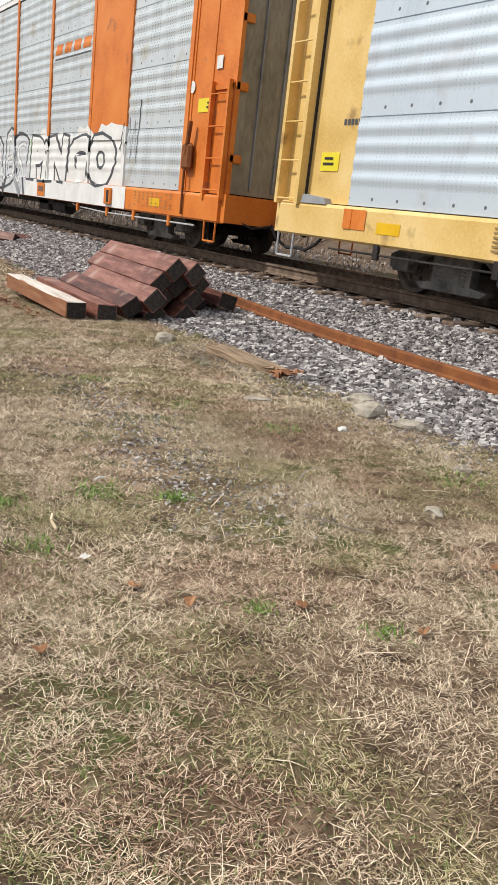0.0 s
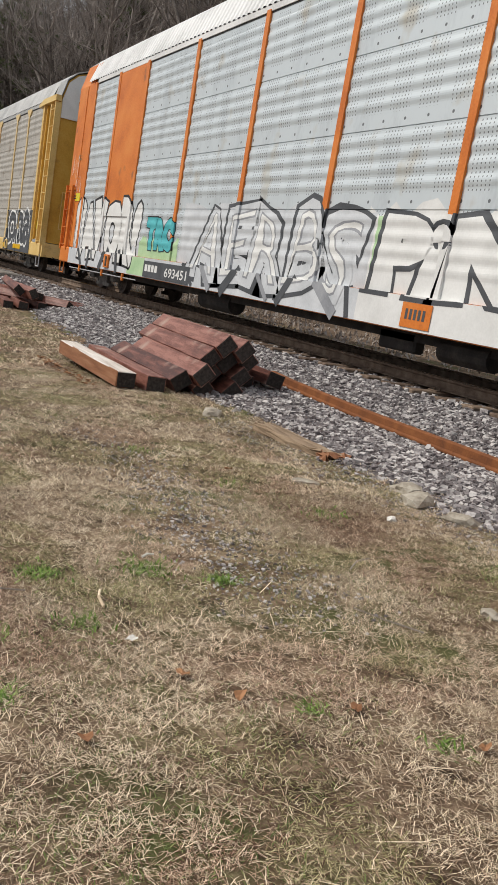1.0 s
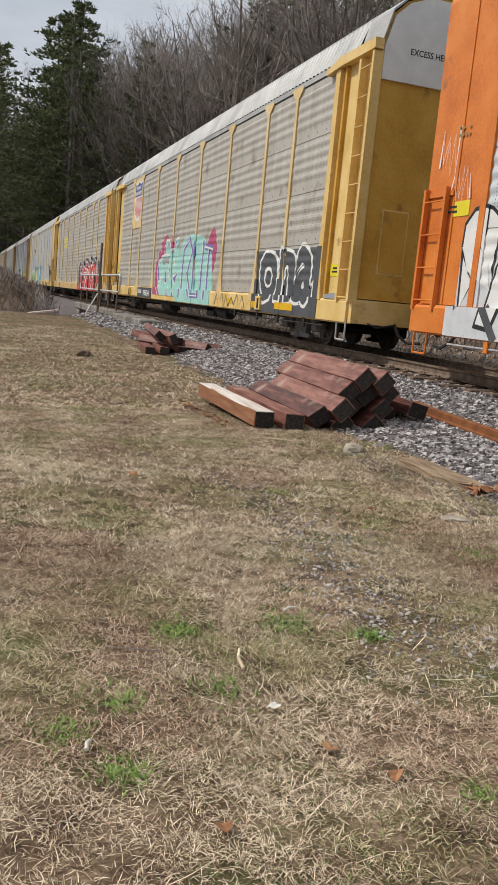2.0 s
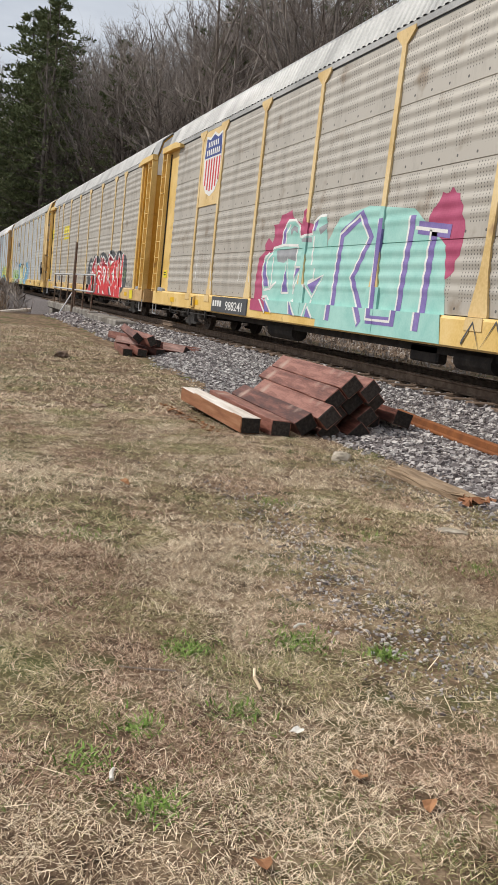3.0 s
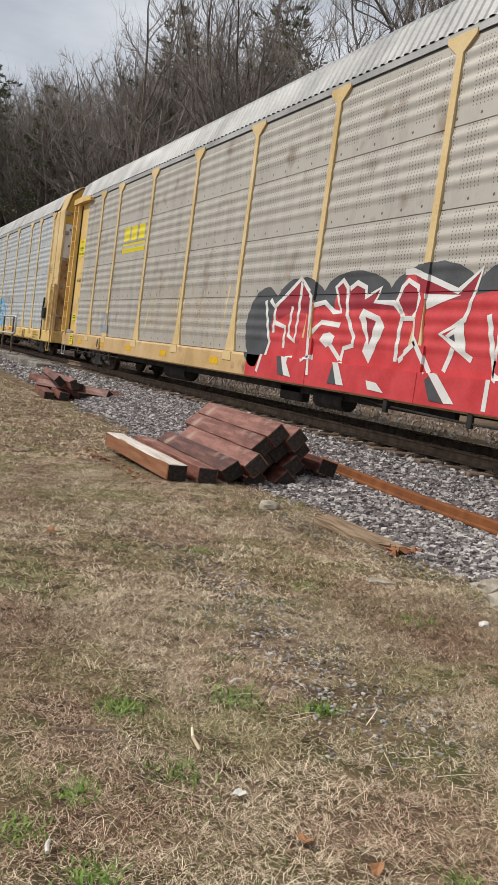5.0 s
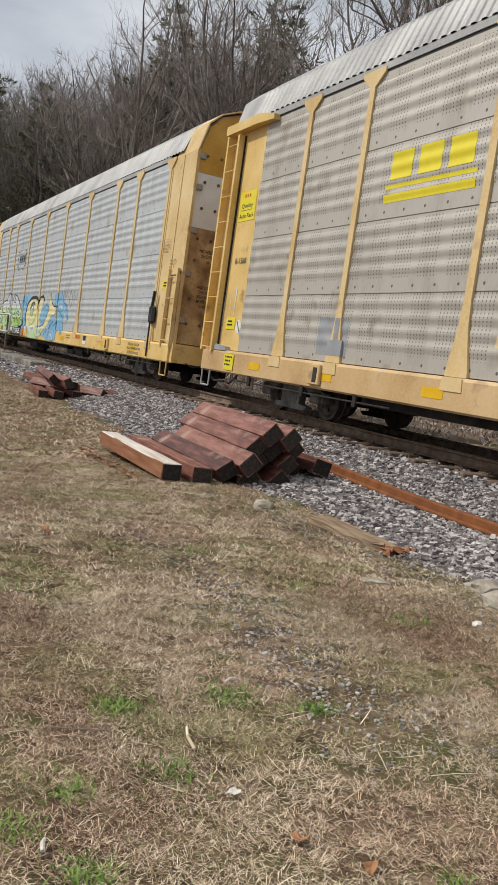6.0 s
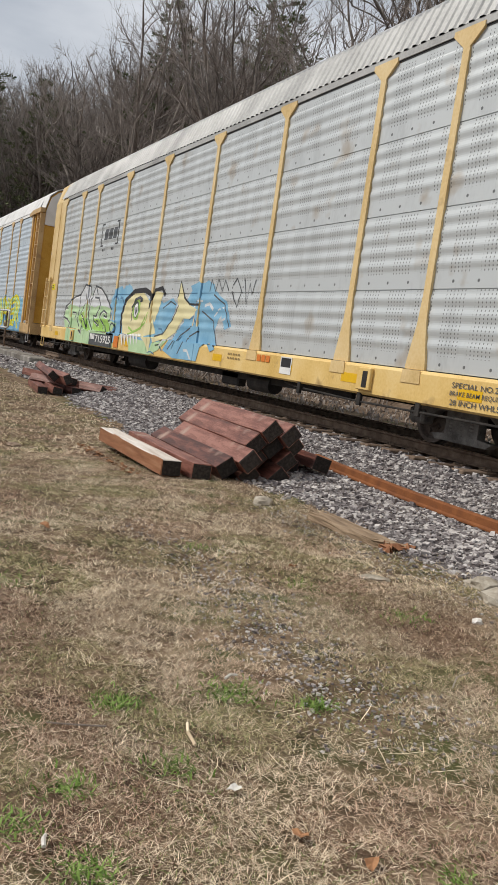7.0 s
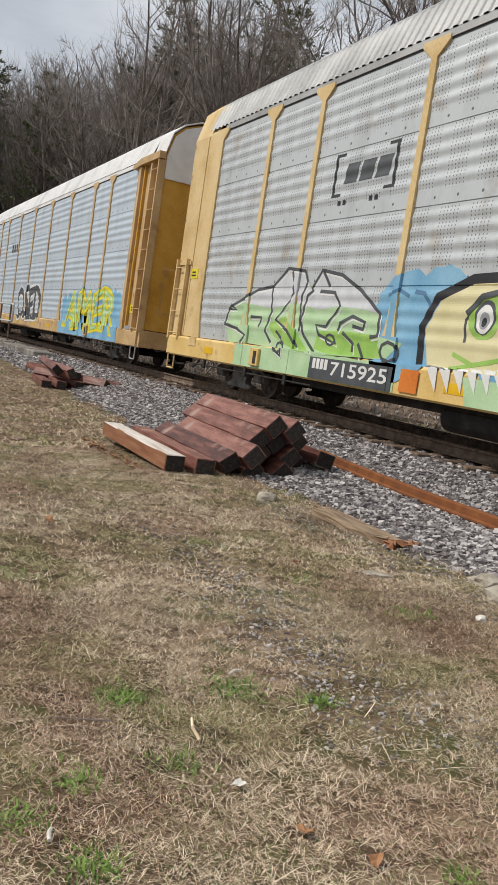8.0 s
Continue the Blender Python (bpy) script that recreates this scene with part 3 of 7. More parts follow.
def car_end(car, s, spec):
    """End of a car: arched cap, two end door leaves with hinges and ribs, side end sheets."""
    col, door, HALF = spec["end"], spec["door"], spec["half"]
    y0, y1 = s * (HALF - 0.9), s * HALF
    top = ARCH[1:] + [(-x, z) for x, z in reversed(ARCH[1:-1])]
    inner = [(x * 0.985, z - 0.03 if z > 5.6 else z) for x, z in top]
    prism_part("roof_cap", top + list(reversed(inner)), y0, s * (HALF + 0.02), spec["cap"], car, "y")
    for sx in (-1, 1):
        o = [(sx * 0.012, 1.02), (sx * 1.36, 1.02), (sx * 1.36, 5.5), (sx * 1.2, 6.08), (sx * 0.93, 6.34), (sx * 0.5, 6.5), (sx * 0.012, 6.53)]
        leaf = prism_part("end_door", o, s * (HALF - 0.12), s * (HALF - 0.06), door, car, "y")
        smooth_end = spec["bay"] == "beam"
        if smooth_end and sx < 0:
            for k, o2 in enumerate(([(-0.98, 1.5), (-0.42, 1.5), (-0.42, 2.7), (-0.98, 2.7)], [(-0.95, 1.53), (-0.45, 1.53), (-0.45, 2.67), (-0.95, 2.67)])):
                prism_part("hatch_frame" if k == 0 else "hatch", o2, s * (HALF - 0.06), s * (HALF - 0.05 + 0.012 * k), spec["hinge"] if k == 0 else door, leaf, "y")
        for x in () if smooth_end else (0.08,) if spec.get("bands") else (0.08, 0.5, 0.95):
            b = bmesh.new()
            box(b, sx * x - 0.03, sx * x + 0.03, s * (HALF - 0.06), s * (HALF - 0.015), 1.1, 5.9 if x < 0.9 else 5.5, 0.01)
            part("door_rib", b, door, leaf)
        for z in () if smooth_end else (1.5, 2.6, 3.6, 4.6, 5.3):
            b = bmesh.new()
            box(b, sx * 1.2, sx * 1.43, s * (HALF - 0.06), s * (HALF - 0.0), z, z + 0.13, 0.012)
            part("door_hinge", b, spec["hinge"], leaf)
    if spec.get("bands"):
        for sx in (-1, 1):
            o = [(sx * 0.12, 5.0), (sx * 1.34, 5.0), (sx * 1.34, 5.5), (sx * 1.18, 6.05), (sx * 0.91, 6.3), (sx * 0.49, 6.46), (sx * 0.12, 6.48)]
            prism_part("end_top_band", o, s * (HALF - 0.06), s * (HALF - 0.052), M["amber"], car, "y", "yellow painted upper end, deepened to amber as in shade")
            prism_part("end_middle_band", [(sx * 0.12, 3.75), (sx * 1.34, 3.75), (sx * 1.34, 4.995), (sx * 0.12, 4.995)], s * (HALF - 0.06), s * (HALF - 0.053), M["white"], car, "y", "whitewashed band on the end")
            for z in (1.4, 2.0, 2.9, 3.4, 4.1, 4.7, 5.3):
                for x in (0.35, 0.8, 1.15):
                    b = bmesh.new()
                    rod(b, (sx * x, s * (HALF - 0.06), z + 0.1 * (x > 0.5)), (sx * x, s * (HALF - 0.03), z + 0.1 * (x > 0.5)), 0.035, 8)
                    part("bolt_head", b, M["rail_side"], car)
    if spec["bay"] == "beam":
        o = [(-1.33, 4.95), (1.33, 4.95), (1.33, 5.5), (1.17, 6.05), (0.9, 6.3), (0.48, 6.46), (-0.48, 6.46), (-0.9, 6.3), (-1.17, 6.05), (-1.33, 5.5)]
        prism_part("end_top_band", o, s * (HALF - 0.059), s * (HALF - 0.01), M["white"], car, "y", "pale grey painted upper end")
    prism_part("end_sill", [(-1.45, 0.55), (1.45, 0.55), (1.45, 1.0), (-1.45, 1.0)], s * (HALF - 0.25), s * (HALF + 0.05), spec["endsill"], car, "y")
    b = bmesh.new()
    box(b, -0.14, 0.14, s * (HALF - 0.1), s * (HALF + 0.55), 0.68, 0.92, 0.03)
    box(b, -0.2, 0.2, s * (HALF + 0.45), s * (HALF + 0.92), 0.66, 0.94, 0.05)
    part("coupler", b, M["dark_steel"], car)
    b = bmesh.new()
    bars(b, [(-0.5, s * HALF, 0.62), (-0.52, s * (HALF + 0.25), 0.4), (-0.5, s * (HALF + 0.55), 0.28), (-0.42, s * (HALF + 0.9), 0.3)], 0.028)
    bars(b, [(-1.2, s * (HALF + 0.02), 0.62), (-0.9, s * (HALF + 0.06), 0.5), (-0.5, s * (HALF + 0.08), 0.58)], 0.018)
    part("air_hose", b, M["black"], car)


def rungs(parent, y0, y1, x, z0, z1, step, material, r=0.013):
    z = z0
    while z <= z1 + 1e-6:
        b = bmesh.new()
        rod(b, (x, y0, z), (x, y1, z), r)
        part("rung", b, material, parent)
        z += step


def stirrup(car, y, material, side=-1):
    b = bmesh.new()
    x = side * 1.47
    bars(b, [(x, y - 0.2, 0.62), (x, y - 0.19, 0.22), (x, y + 0.19, 0.22), (x, y + 0.2, 0.62)], 0.017)
    part("stirrup_step", b, material, car)


def end_bay(car, s, spec, side):
    """The side of a car between its last post and its end."""
    col, HALF = spec["end"], spec["half"]
    de = HALF - 13.35
    a, e = s * (11.75 + de), s * HALF
    X = side * 1.0
    lo, hi = min(a, e), max(a, e)
    if spec["bay"] == "sheet":
        prism_part("end_sheet", [(lo, 1.0), (hi, 1.0), (hi, 5.5), (lo, 5.5)], X * 1.36, X * 1.43, col, car)
        for yy, w in ((s * (12.55 + de), 0.025), (s * (11.8 + de), 0.09)):
            prism_part("seam_strip", [(yy - w, 1.0), (yy + w, 1.0), (yy + w, 5.48), (yy - w, 5.48)], X * 1.43, X * 1.445, col, car)
        cap = [(X * 1.43, 5.5), (X * 1.245, 6.14), (X * 1.215, 6.1), (X * 1.40, 5.48)]
        prism_part("roof_corner", cap, lo + (0.3 if s > 0 else 0), hi - (0 if s > 0 else 0.3), col, car, "y")
        prism_part("ladder_recess_frame", [(s * (12.55 + de), 2.62), (s * (13.3 + de), 2.62), (s * (13.3 + de), 2.7), (s * (12.55 + de), 2.7)], X * 1.43, X * 1.47, col, car)
        lad = prism_part("ladder", [(s * (12.66 + de), 0.9), (s * (12.72 + de), 0.9), (s * (12.72 + de), 2.75), (s * (12.66 + de), 2.75)], X * 1.45, X * 1.53, col, car)
        prism_part("ladder_stile", [(s * (13.24 + de), 0.9), (s * (13.3 + de), 0.9), (s * (13.3 + de), 2.75), (s * (13.24 + de), 2.75)], X * 1.45, X * 1.53, col, lad)
        rungs(lad, s * (12.69 + de), s * (13.27 + de), X * 1.52, 1.05, 2.7, 0.5, col)
        stirrup(car, s * (12.98 + de), spec["sill"], side)
    else:
        prism_part("end_sheet", [(lo, 1.0), (hi, 1.0), (hi, 5.42), (lo, 5.42)], X * 1.34, X * 1.385, col, car)
        if s > 0:
            # no opening is cut: a black strip paints the shaded depth of the slot
            prism_part("dark_slot", [(12.76 + de, 1.0), (12.84 + de, 1.0), (12.84 + de, 5.35), (12.76 + de, 5.35)], X * 1.38, X * 1.42, M["black"], car)
        if s < 0:
            prism_part("corner_post", [(s * (11.7 + de), 0.95), (s * (11.98 + de), 0.95), (s * (11.9 + de), 1.7), (s * (11.9 + de), 5.4), (s * (11.7 + de), 5.4)], X * 1.385, X * 1.51, col, car)
            prism_part("inner_post", [(s * (12.02 + de), 1.0), (s * (12.1 + de), 1.0), (s * (12.1 + de), 5.4), (s * (12.02 + de), 5.4)], X * 1.385, X * 1.46, M["amber"], car)
        prism_part("top_beam", [(s * (11.3 + de), 5.38), (s * (11.3 + de), 5.48), (s * (11.9 + de), 5.6), (s * (13.42 + de), 5.6), (s * (13.42 + de), 5.42), (s * (12.0 + de), 5.42)], X * 1.385, X * 1.56, col, car)
        lad = prism_part("ladder", [(s * (12.78 + de), 0.95), (s * (12.86 + de), 0.95), (s * (12.86 + de), 5.36), (s * (12.78 + de), 5.36)], X * 1.385, X * 1.54, col, car)
        prism_part("ladder_stile", [(s * (13.3 + de), 0.95), (s * (13.37 + de), 0.95), (s * (13.37 + de), 5.4), (s * (13.3 + de), 5.4)], X * 1.36, X * 1.54, col, lad)
        rungs(lad, s * (12.8 + de), s * (13.34 + de), X * 1.525, 1.02, 5.2, 0.52, col)
        prism_part("foot_bracket", [(s * (12.15 + de), 0.98), (s * (12.75 + de), 0.98), (s * (12.7 + de), 1.1), (s * (12.2 + de), 1.06)], X * 1.385, X * 1.5, M["grey_paint"], car)
        stirrup(car, s * (13.05 + de), M["galv"], side)
    sgn = prism_part("warning_plate", [(s * (12.12 + de), 1.42 if spec["bay"] == "beam" else 2.3), (s * (12.52 + de), 1.42 if spec["bay"] == "beam" else 2.3),
                     (s * (12.52 + de), 1.66 if spec["bay"] == "beam" else 2.52), (s * (12.12 + de), 1.66 if spec["bay"] == "beam" else 2.52)],
                     X * (1.385 if spec["bay"] == "beam" else 1.43), X * (1.395 if spec["bay"] == "beam" else 1.44), M["sign_yellow"], car, label="small yellow warning plate")
    b = bmesh.new()
    xx = X * (1.4 if spec["bay"] == "beam" else 1.445)
    z0 = 1.6 if spec["bay"] == "beam" else 2.46
    for k, (w0, w1) in enumerate(((0.2, 0.44), (0.18, 0.47))):
        box(b, xx - 0.003, xx + 0.003, s * (12.12 + w0 * 0.9 - 0.05), s * (12.12 + w1 * 0.9 - 0.08), z0 - 0.07 * k - 0.03, z0 - 0.07 * k, 0)
    part("plate_lettering", b, M["black"], sgn)


# trucks -------------------------------------------------
def lathe(bm, prof, x_sign=1, n=28):
    """Profile (radius, x) turned round the x axis."""
    rings = []
    for r, x in prof:
        rings.append([bm.verts.new((x * x_sign, r * math.cos(2 * math.pi * i / n), r * math.sin(2 * math.pi * i / n))) for i in range(n)])
    for p, q in zip(rings, rings[1:]):
        for i in range(n):
            bm.faces.new((p[i], p[(i + 1) % n], q[(i + 1) % n], q[i]))
    bm.faces.new(rings[0])
    bm.faces.new(rings[-1][::-1])


def make_truck_meshes():
    b = bmesh.new()
    for s in (-1, 1):
        lathe(b, [(0.06, 0.86), (0.13, 0.845), (0.15, 0.81), (0.27, 0.775), (0.31, 0.81), (0.365, 0.81), (0.362, 0.70), (0.395, 0.69), (0.39, 0.67), (0.3, 0.68), (0.12, 0.7), (0.08, 0.6)], s)
    rod(b, (-1.0, 0, 0), (1.0, 0, 0), 0.075, 10)
    for i in range(6):
        a = i * math.pi / 3
        for s in (-1, 1):
            box(b, s * 0.80, s * 0.825, 0.19 * math.cos(a) - 0.025, 0.19 * math.cos(a) + 0.025, 0.19 * math.sin(a) - 0.025, 0.19 * math.sin(a) + 0.025)
    bmesh.ops.recalc_face_normals(b, faces=b.faces)
    wheel = bpy.data.meshes.new("wheelset")
    b.to_mesh(wheel)
    b.free()
    wheel.materials.append(M["wheel"])
    frame_mesh = {}
    o = [(-1.12, 0.30), (-1.12, 0.46), (-0.86, 0.56), (-0.5, 0.62), (0.5, 0.62), (0.86, 0.56), (1.12, 0.46), (1.12, 0.30), (0.9, 0.27), (0.72, 0.36), (0.5, 0.5),
         (0.32, 0.5), (0.32, 0.2), (0.6, 0.17), (0.5, 0.1), (-0.5, 0.1), (-0.6, 0.17), (-0.32, 0.2), (-0.32, 0.5), (-0.5, 0.5), (-0.72, 0.36), (-0.9, 0.27)]
    for s in (-1, 1):
        v, f = prism(o, s * 0.92, s * 1.06)
        me = bpy.data.meshes.new("side_frame")
        me.from_pydata(v, [], f)
        b = bmesh.new()
        b.from_mesh(me)
        for q in (-0.89, 0.89):
            box(b, s * 0.9, s * 1.12, q - 0.15, q + 0.15, 0.26, 0.46, 0.03)
        bmesh.ops.recalc_face_normals(b, faces=b.faces)
        b.to_mesh(me)
        b.free()
        me.materials.append(M["spring"] if s < 0 else M["dark_steel"])
        frame_mesh[s] = me
    b = bmesh.new()
    for k in (-0.2, 0.0, 0.2):
        for i in range(6):
            z = 0.21 + i * 0.046
            c = bmesh.ops.create_cone(b, cap_ends=True, segments=10, radius1=0.085, radius2=0.085, depth=0.024)["verts"]
            bmesh.ops.transform(b, matrix=pose(0, k, z, 6), verts=c)
        rod(b, (0, k, 0.2), (0, k, 0.48), 0.05, 8)
    spring = bpy.data.meshes.new("spring_nest")
    b.to_mesh(spring)
    b.free()
    spring.materials.append(M["spring"])
    b = bmesh.new()
    box(b, -1.0, 1.0, -0.22, 0.22, 0.42, 0.68, 0.04)
    box(b, -0.7, 0.7, -1.0, -0.75, 0.3, 0.42, 0.02)
    box(b, -0.7, 0.7, 0.75, 1.0, 0.3, 0.42, 0.02)
    bol = bpy.data.meshes.new("bolster")
    b.to_mesh(bol)
    b.free()
    bol.materials.append(M["dark_steel"])
    return wheel, frame_mesh, spring, bol


WHEEL, FRAME, SPRING, BOLSTER = make_truck_meshes()
WHEELSETS = []


def truck(car, y):
    t = place("truck", BOLSTER, None, car)
    t.matrix_basis = pose(0, y, 0)
    for s in (-1, 1):
        place("side_frame", FRAME[s], None, t)
        sp = place("spring_nest", SPRING, None, t)
        sp.matrix_basis = pose(s * 0.99, 0, 0)
    for q in (-0.89, 0.89):
        w = place("wheelset", WHEEL, None, t)
        w.matrix_basis = pose(0, q, 0.365)
        WHEELSETS.append((w, q))


CARS = []


def make_car(n, spec):
    car = empty("autorack_car", label=spec["label"], category="freight car", group="cars of the train")
    CARS.append((car, 11.53 + PITCH * (n - 1) + 14.3 + spec["off"]))
    HALF = spec["half"]
    posts = (-(HALF - 1.6), *(p + spec["shift"] for p in spec.get("inner", INNER)), HALF - 1.6)
    spec["posts"] = posts
    sill, post = spec["sill"], spec["post"]
    for side in (-1, 1):
        sec = [(1.36, 0.53), (1.46, 0.53), (1.5, 0.56), (1.5, 0.94), (1.47, 0.985), (1.36, 0.985)]
        prism_part("side_sill", [(side * x, z) for x, z in sec], -HALF + 0.1, HALF - 0.1, sill, car, "y")
    prism_part("deck", [(-1.36, 0.86), (1.36, 0.86), (1.36, 0.95), (-1.36, 0.95)], -HALF + 0.15, HALF - 0.15, M["dark_steel"], car, "y")
    prism_part("centre_sill", [(-0.3, 0.5), (0.3, 0.5), (0.3, 0.86), (-0.3, 0.86)], -HALF + 0.2, HALF - 0.2, M["dark_steel"], car, "y")
    prism_part("lower_sill", [(-1.2, 0.4), (-1.12, 0.4), (-1.12, 0.6), (-1.2, 0.6)], -7.6, 7.6, M["dark_steel"], car, "y")
    prism_part("lower_sill", [(1.2, 0.4), (1.12, 0.4), (1.12, 0.6), (1.2, 0.6)], -7.6, 7.6, M["dark_steel"], car, "y")
    wide = spec.get("wide", ())
    for i, (a, b) in enumerate(zip(posts, posts[1:])):
        for side in (-1, 1):
            side_panel(car, a, b, side, spec["panel"])
        if i in wide:
            prism_part("solid_panel", [(a, 1.9 if spec["solid"] == "orange" else 3.42), (b, 1.9 if spec["solid"] == "orange" else 3.42), (b, 5.46), (a, 5.46)], -1.42, -1.452,
                       M["orange"] if spec["solid"] == "orange" else M["cream"], car)
    for y in posts[(1 if spec["bay"] == "beam" else 0):(-1 if spec["bay"] == "beam" else None)]:
        for side in (-1, 1):
            side_post(car, y, side, post, spec.get("flare", True), spec.get("post_w", 0.135))
    if spec["bay"] == "beam":
        for y in (posts[0], posts[-1]):
            side_post(car, y, 1, post, False)
    roof_mesh(car, spec["roof"], HALF)
    for s in (-1, 1):
        car_end(car, s, spec)
        for side in (-1, 1):
            end_bay(car, s, spec, side)
        truck(car, s * 10.05)
    # brake rod, brackets and a brake cylinder under the sill
    b = bmesh.new()
    bars(b, [(-1.46, -12.2, 0.44), (-1.46, -8.0, 0.42), (-1.42, -6.2, 0.46), (-1.3, -5.6, 0.5)], 0.016)
    part("brake_rod", b, M["galv"] if spec["bright_rod"] else M["dark_steel"], car)
    b = bmesh.new()
    bars(b, [(-1.46, 6.5, 0.44), (-1.46, 12.0, 0.42)], 0.014)
    part("brake_rod", b, M["galv"] if spec["bright_rod"] else M["dark_steel"], car)
    for y in (-11.2, -9.6, -8.2, -6.4, 7.4, 9.0, 11.0):
        b = bmesh.new()
        box(b, -1.49, -1.44, y - 0.05, y + 0.05, 0.36, 0.6, 0.008)
        part("rod_bracket", b, sill if spec["bright_rod"] else M["dark_steel"], car)
    b = bmesh.new()
    rod(b, (-1.1, -4.9, 0.38), (-1.1, -4.0, 0.38), 0.16, 12)
    part("brake_cylinder", b, M["dark_steel"], car)
    b = bmesh.new()
    box(b, -1.2, -1.0, -3.5, -2.7, 0.24, 0.52, 0.03)
    part("control_valve", b, M["dark_steel"], car)
    b = bmesh.new()
    rod(b, (-1.05, 2.0, 0.36), (-1.05, 3.4, 0.36), 0.19, 12)
    part("air_tank", b, M["dark_steel"], car)
    # tie-down slots and reflector tape on the sill
    for y in (-10.6, -7.9, -5.9, -3.0, -0.2, 2.9, 5.6, 8.3, 10.8):
        prism_part("reflector", [(y - 0.22, 0.68), (y + 0.22, 0.68), (y + 0.22, 0.82), (y - 0.22, 0.82)], -1.501, -1.505, M["reflector"], car)
    for y in spec.get("pads", (-8.35, 8.55)):
        b = bmesh.new()
        box(b, -1.56, -1.5, y - 0.17, y + 0.17, 0.6, 0.93, 0.01)
        part("jacking_pad", b, sill, car)
        b = bmesh.new()
        box(b, -1.565, -1.559, y - 0.1, y + 0.02, 0.64, 0.88)
        part("pad_slot", b, M["dark_steel"], car)
    return car


def spec(label, panel, post, sill, end, roof, bay, **kw):
    d = dict(label=label, panel=M[panel], post=M[post], sill=M[sill], end=M[end], roof=M[roof], bay=bay, door=M[end], cap=M[roof], endsill=M[sill], off=0.1, shift=0.35, half=13.35, hinge=M[end], bright_rod=False)
    d.update(kw)
    return d


SPECS = [
    spec("yellow autorack car with pale blue-grey corrugated side sheets", "panel_blue", "yellow", "yellow", "yellow", "roof_white", "beam", off=0.5, shift=-0.5),
    spec("orange autorack car with bright silver panels covered in graffiti", "panel_bright", "orange", "orange", "orange", "roof_white", "sheet", door=M["grey_door"],
         wide=(1, 7), off=0.05, shift=0.35, inner=(-9.2, -7.2, -4.35, -1.45, 1.45, 4.35, 7.2, 9.2), half=13.15, solid="orange", bright_rod=True, flare=False, post_w=0.14, cap=M["roof_grey"]),
    spec("weathered tan-grey autorack car with yellow posts and teal graffiti", "panel_tan", "cream", "yellow", "yellow", "roof_grey", "beam", door=M["amber"], off=0.25, shift=-0.15,
         wide=(7,), solid="cream"),
    spec("weathered grey autorack car with red graffiti and yellow ends", "panel_tan", "cream", "tan", "yellow", "roof_grey", "beam", door=M["amber"], off=-0.2, shift=0.7, pads=(8.55,)),
    spec("silver autorack car with pale yellow posts and green graffiti", "panel_grey", "cream", "yellow", "cream", "roof_grey", "sheet", door=M["worn_end"], bands=True, cap=M["cream"], off=-0.2, shift=0.02, hinge=M["grey_door"]),
    spec("silver autorack car with white roof and yellow-green graffiti", "panel_blue", "tan", "tan", "tan", "roof_white", "beam", door=M["amber"]),
    spec("grey autorack car with tan ends far back in the train", "panel_grey", "tan", "tan", "tan", "roof_white", "beam", door=M["amber"]),
    spec("weathered autorack car with yellow ends far back in the train", "panel_tan", "cream", "yellow", "yellow", "roof_grey", "beam", door=M["amber"]),
]
TRAIN = [make_car(n, s) for n, s in enumerate(SPECS)]


# ---------------------------------------------------------------- grass, weeds and litter on the lawn
def blades(name, n, xr, yr, length, width, seed, material, keep=None, stand=(0.02, 0.75), label="", power=1.5, lift=0.0):
    g = np.random.default_rng(seed)
    x, y = g.uniform(*xr, n), yr[0] + (yr[1] - yr[0]) * g.uniform(0, 1, n) ** power
    ok = x < toe(y) + g.normal(0.05, 0.16, n)
    if keep is not None:
        ok &= keep(x, y, g)
    x, y = x[ok], y[ok]
    n = len(x)
    z = ground_height(x, y) + lift
    L, w = g.uniform(*length, n), g.uniform(*width, n) / 2
    a, e = g.uniform(0, 2 * np.pi, n), g.uniform(*stand, n)
    d = np.stack([np.cos(a), np.sin(a)], -1)
    side = np.stack([-np.sin(a), np.cos(a)], -1)
    curl = g.uniform(-0.9, 0.9, n)
    v = np.zeros((n, 5, 3))
    for i, (k, ww) in enumerate(((0, 1.0), (0.55, 0.9))):
        c = np.stack([x, y], -1) + d * (L * np.cos(e) * k)[:, None] + side * (curl * L * k * k * 0.5)[:, None]
        h = z + L * np.sin(e) * (k - 0.35 * k * k) + 0.002
        for j, s in enumerate((-1, 1)):
            v[:, 2 * i + j, :2] = c + side * (s * w * ww)[:, None]
            v[:, 2 * i + j, 2] = h
    v[:, 4, :2] = np.stack([x, y], -1) + d * (L * np.cos(e))[:, None] + side * (curl * L * 0.5)[:, None]
    v[:, 4, 2] = z + L * np.sin(e) * 0.6 + 0.002
    f = (np.array([[0, 1, 3], [0, 3, 2], [2, 3, 4]])[None] + (np.arange(n) * 5)[:, None, None]).reshape(-1, 3)
    return tagged(big(name, v.reshape(-1, 3), f, material), label, "grass", kind="stuff")


def clumps(x, y, scale, seed):
    """Cheap smooth variation over the lawn, 0 to 1."""
    g = np.random.default_rng(seed)
    t = np.zeros_like(x)
    for k in range(7):
        a, p, f = g.uniform(0, 6.28), g.uniform(0, 6.28), scale * g.uniform(0.6, 1.9)
        t = t + np.sin((x * np.cos(a) + y * np.sin(a)) * f + p)
    return 0.5 + t / 8


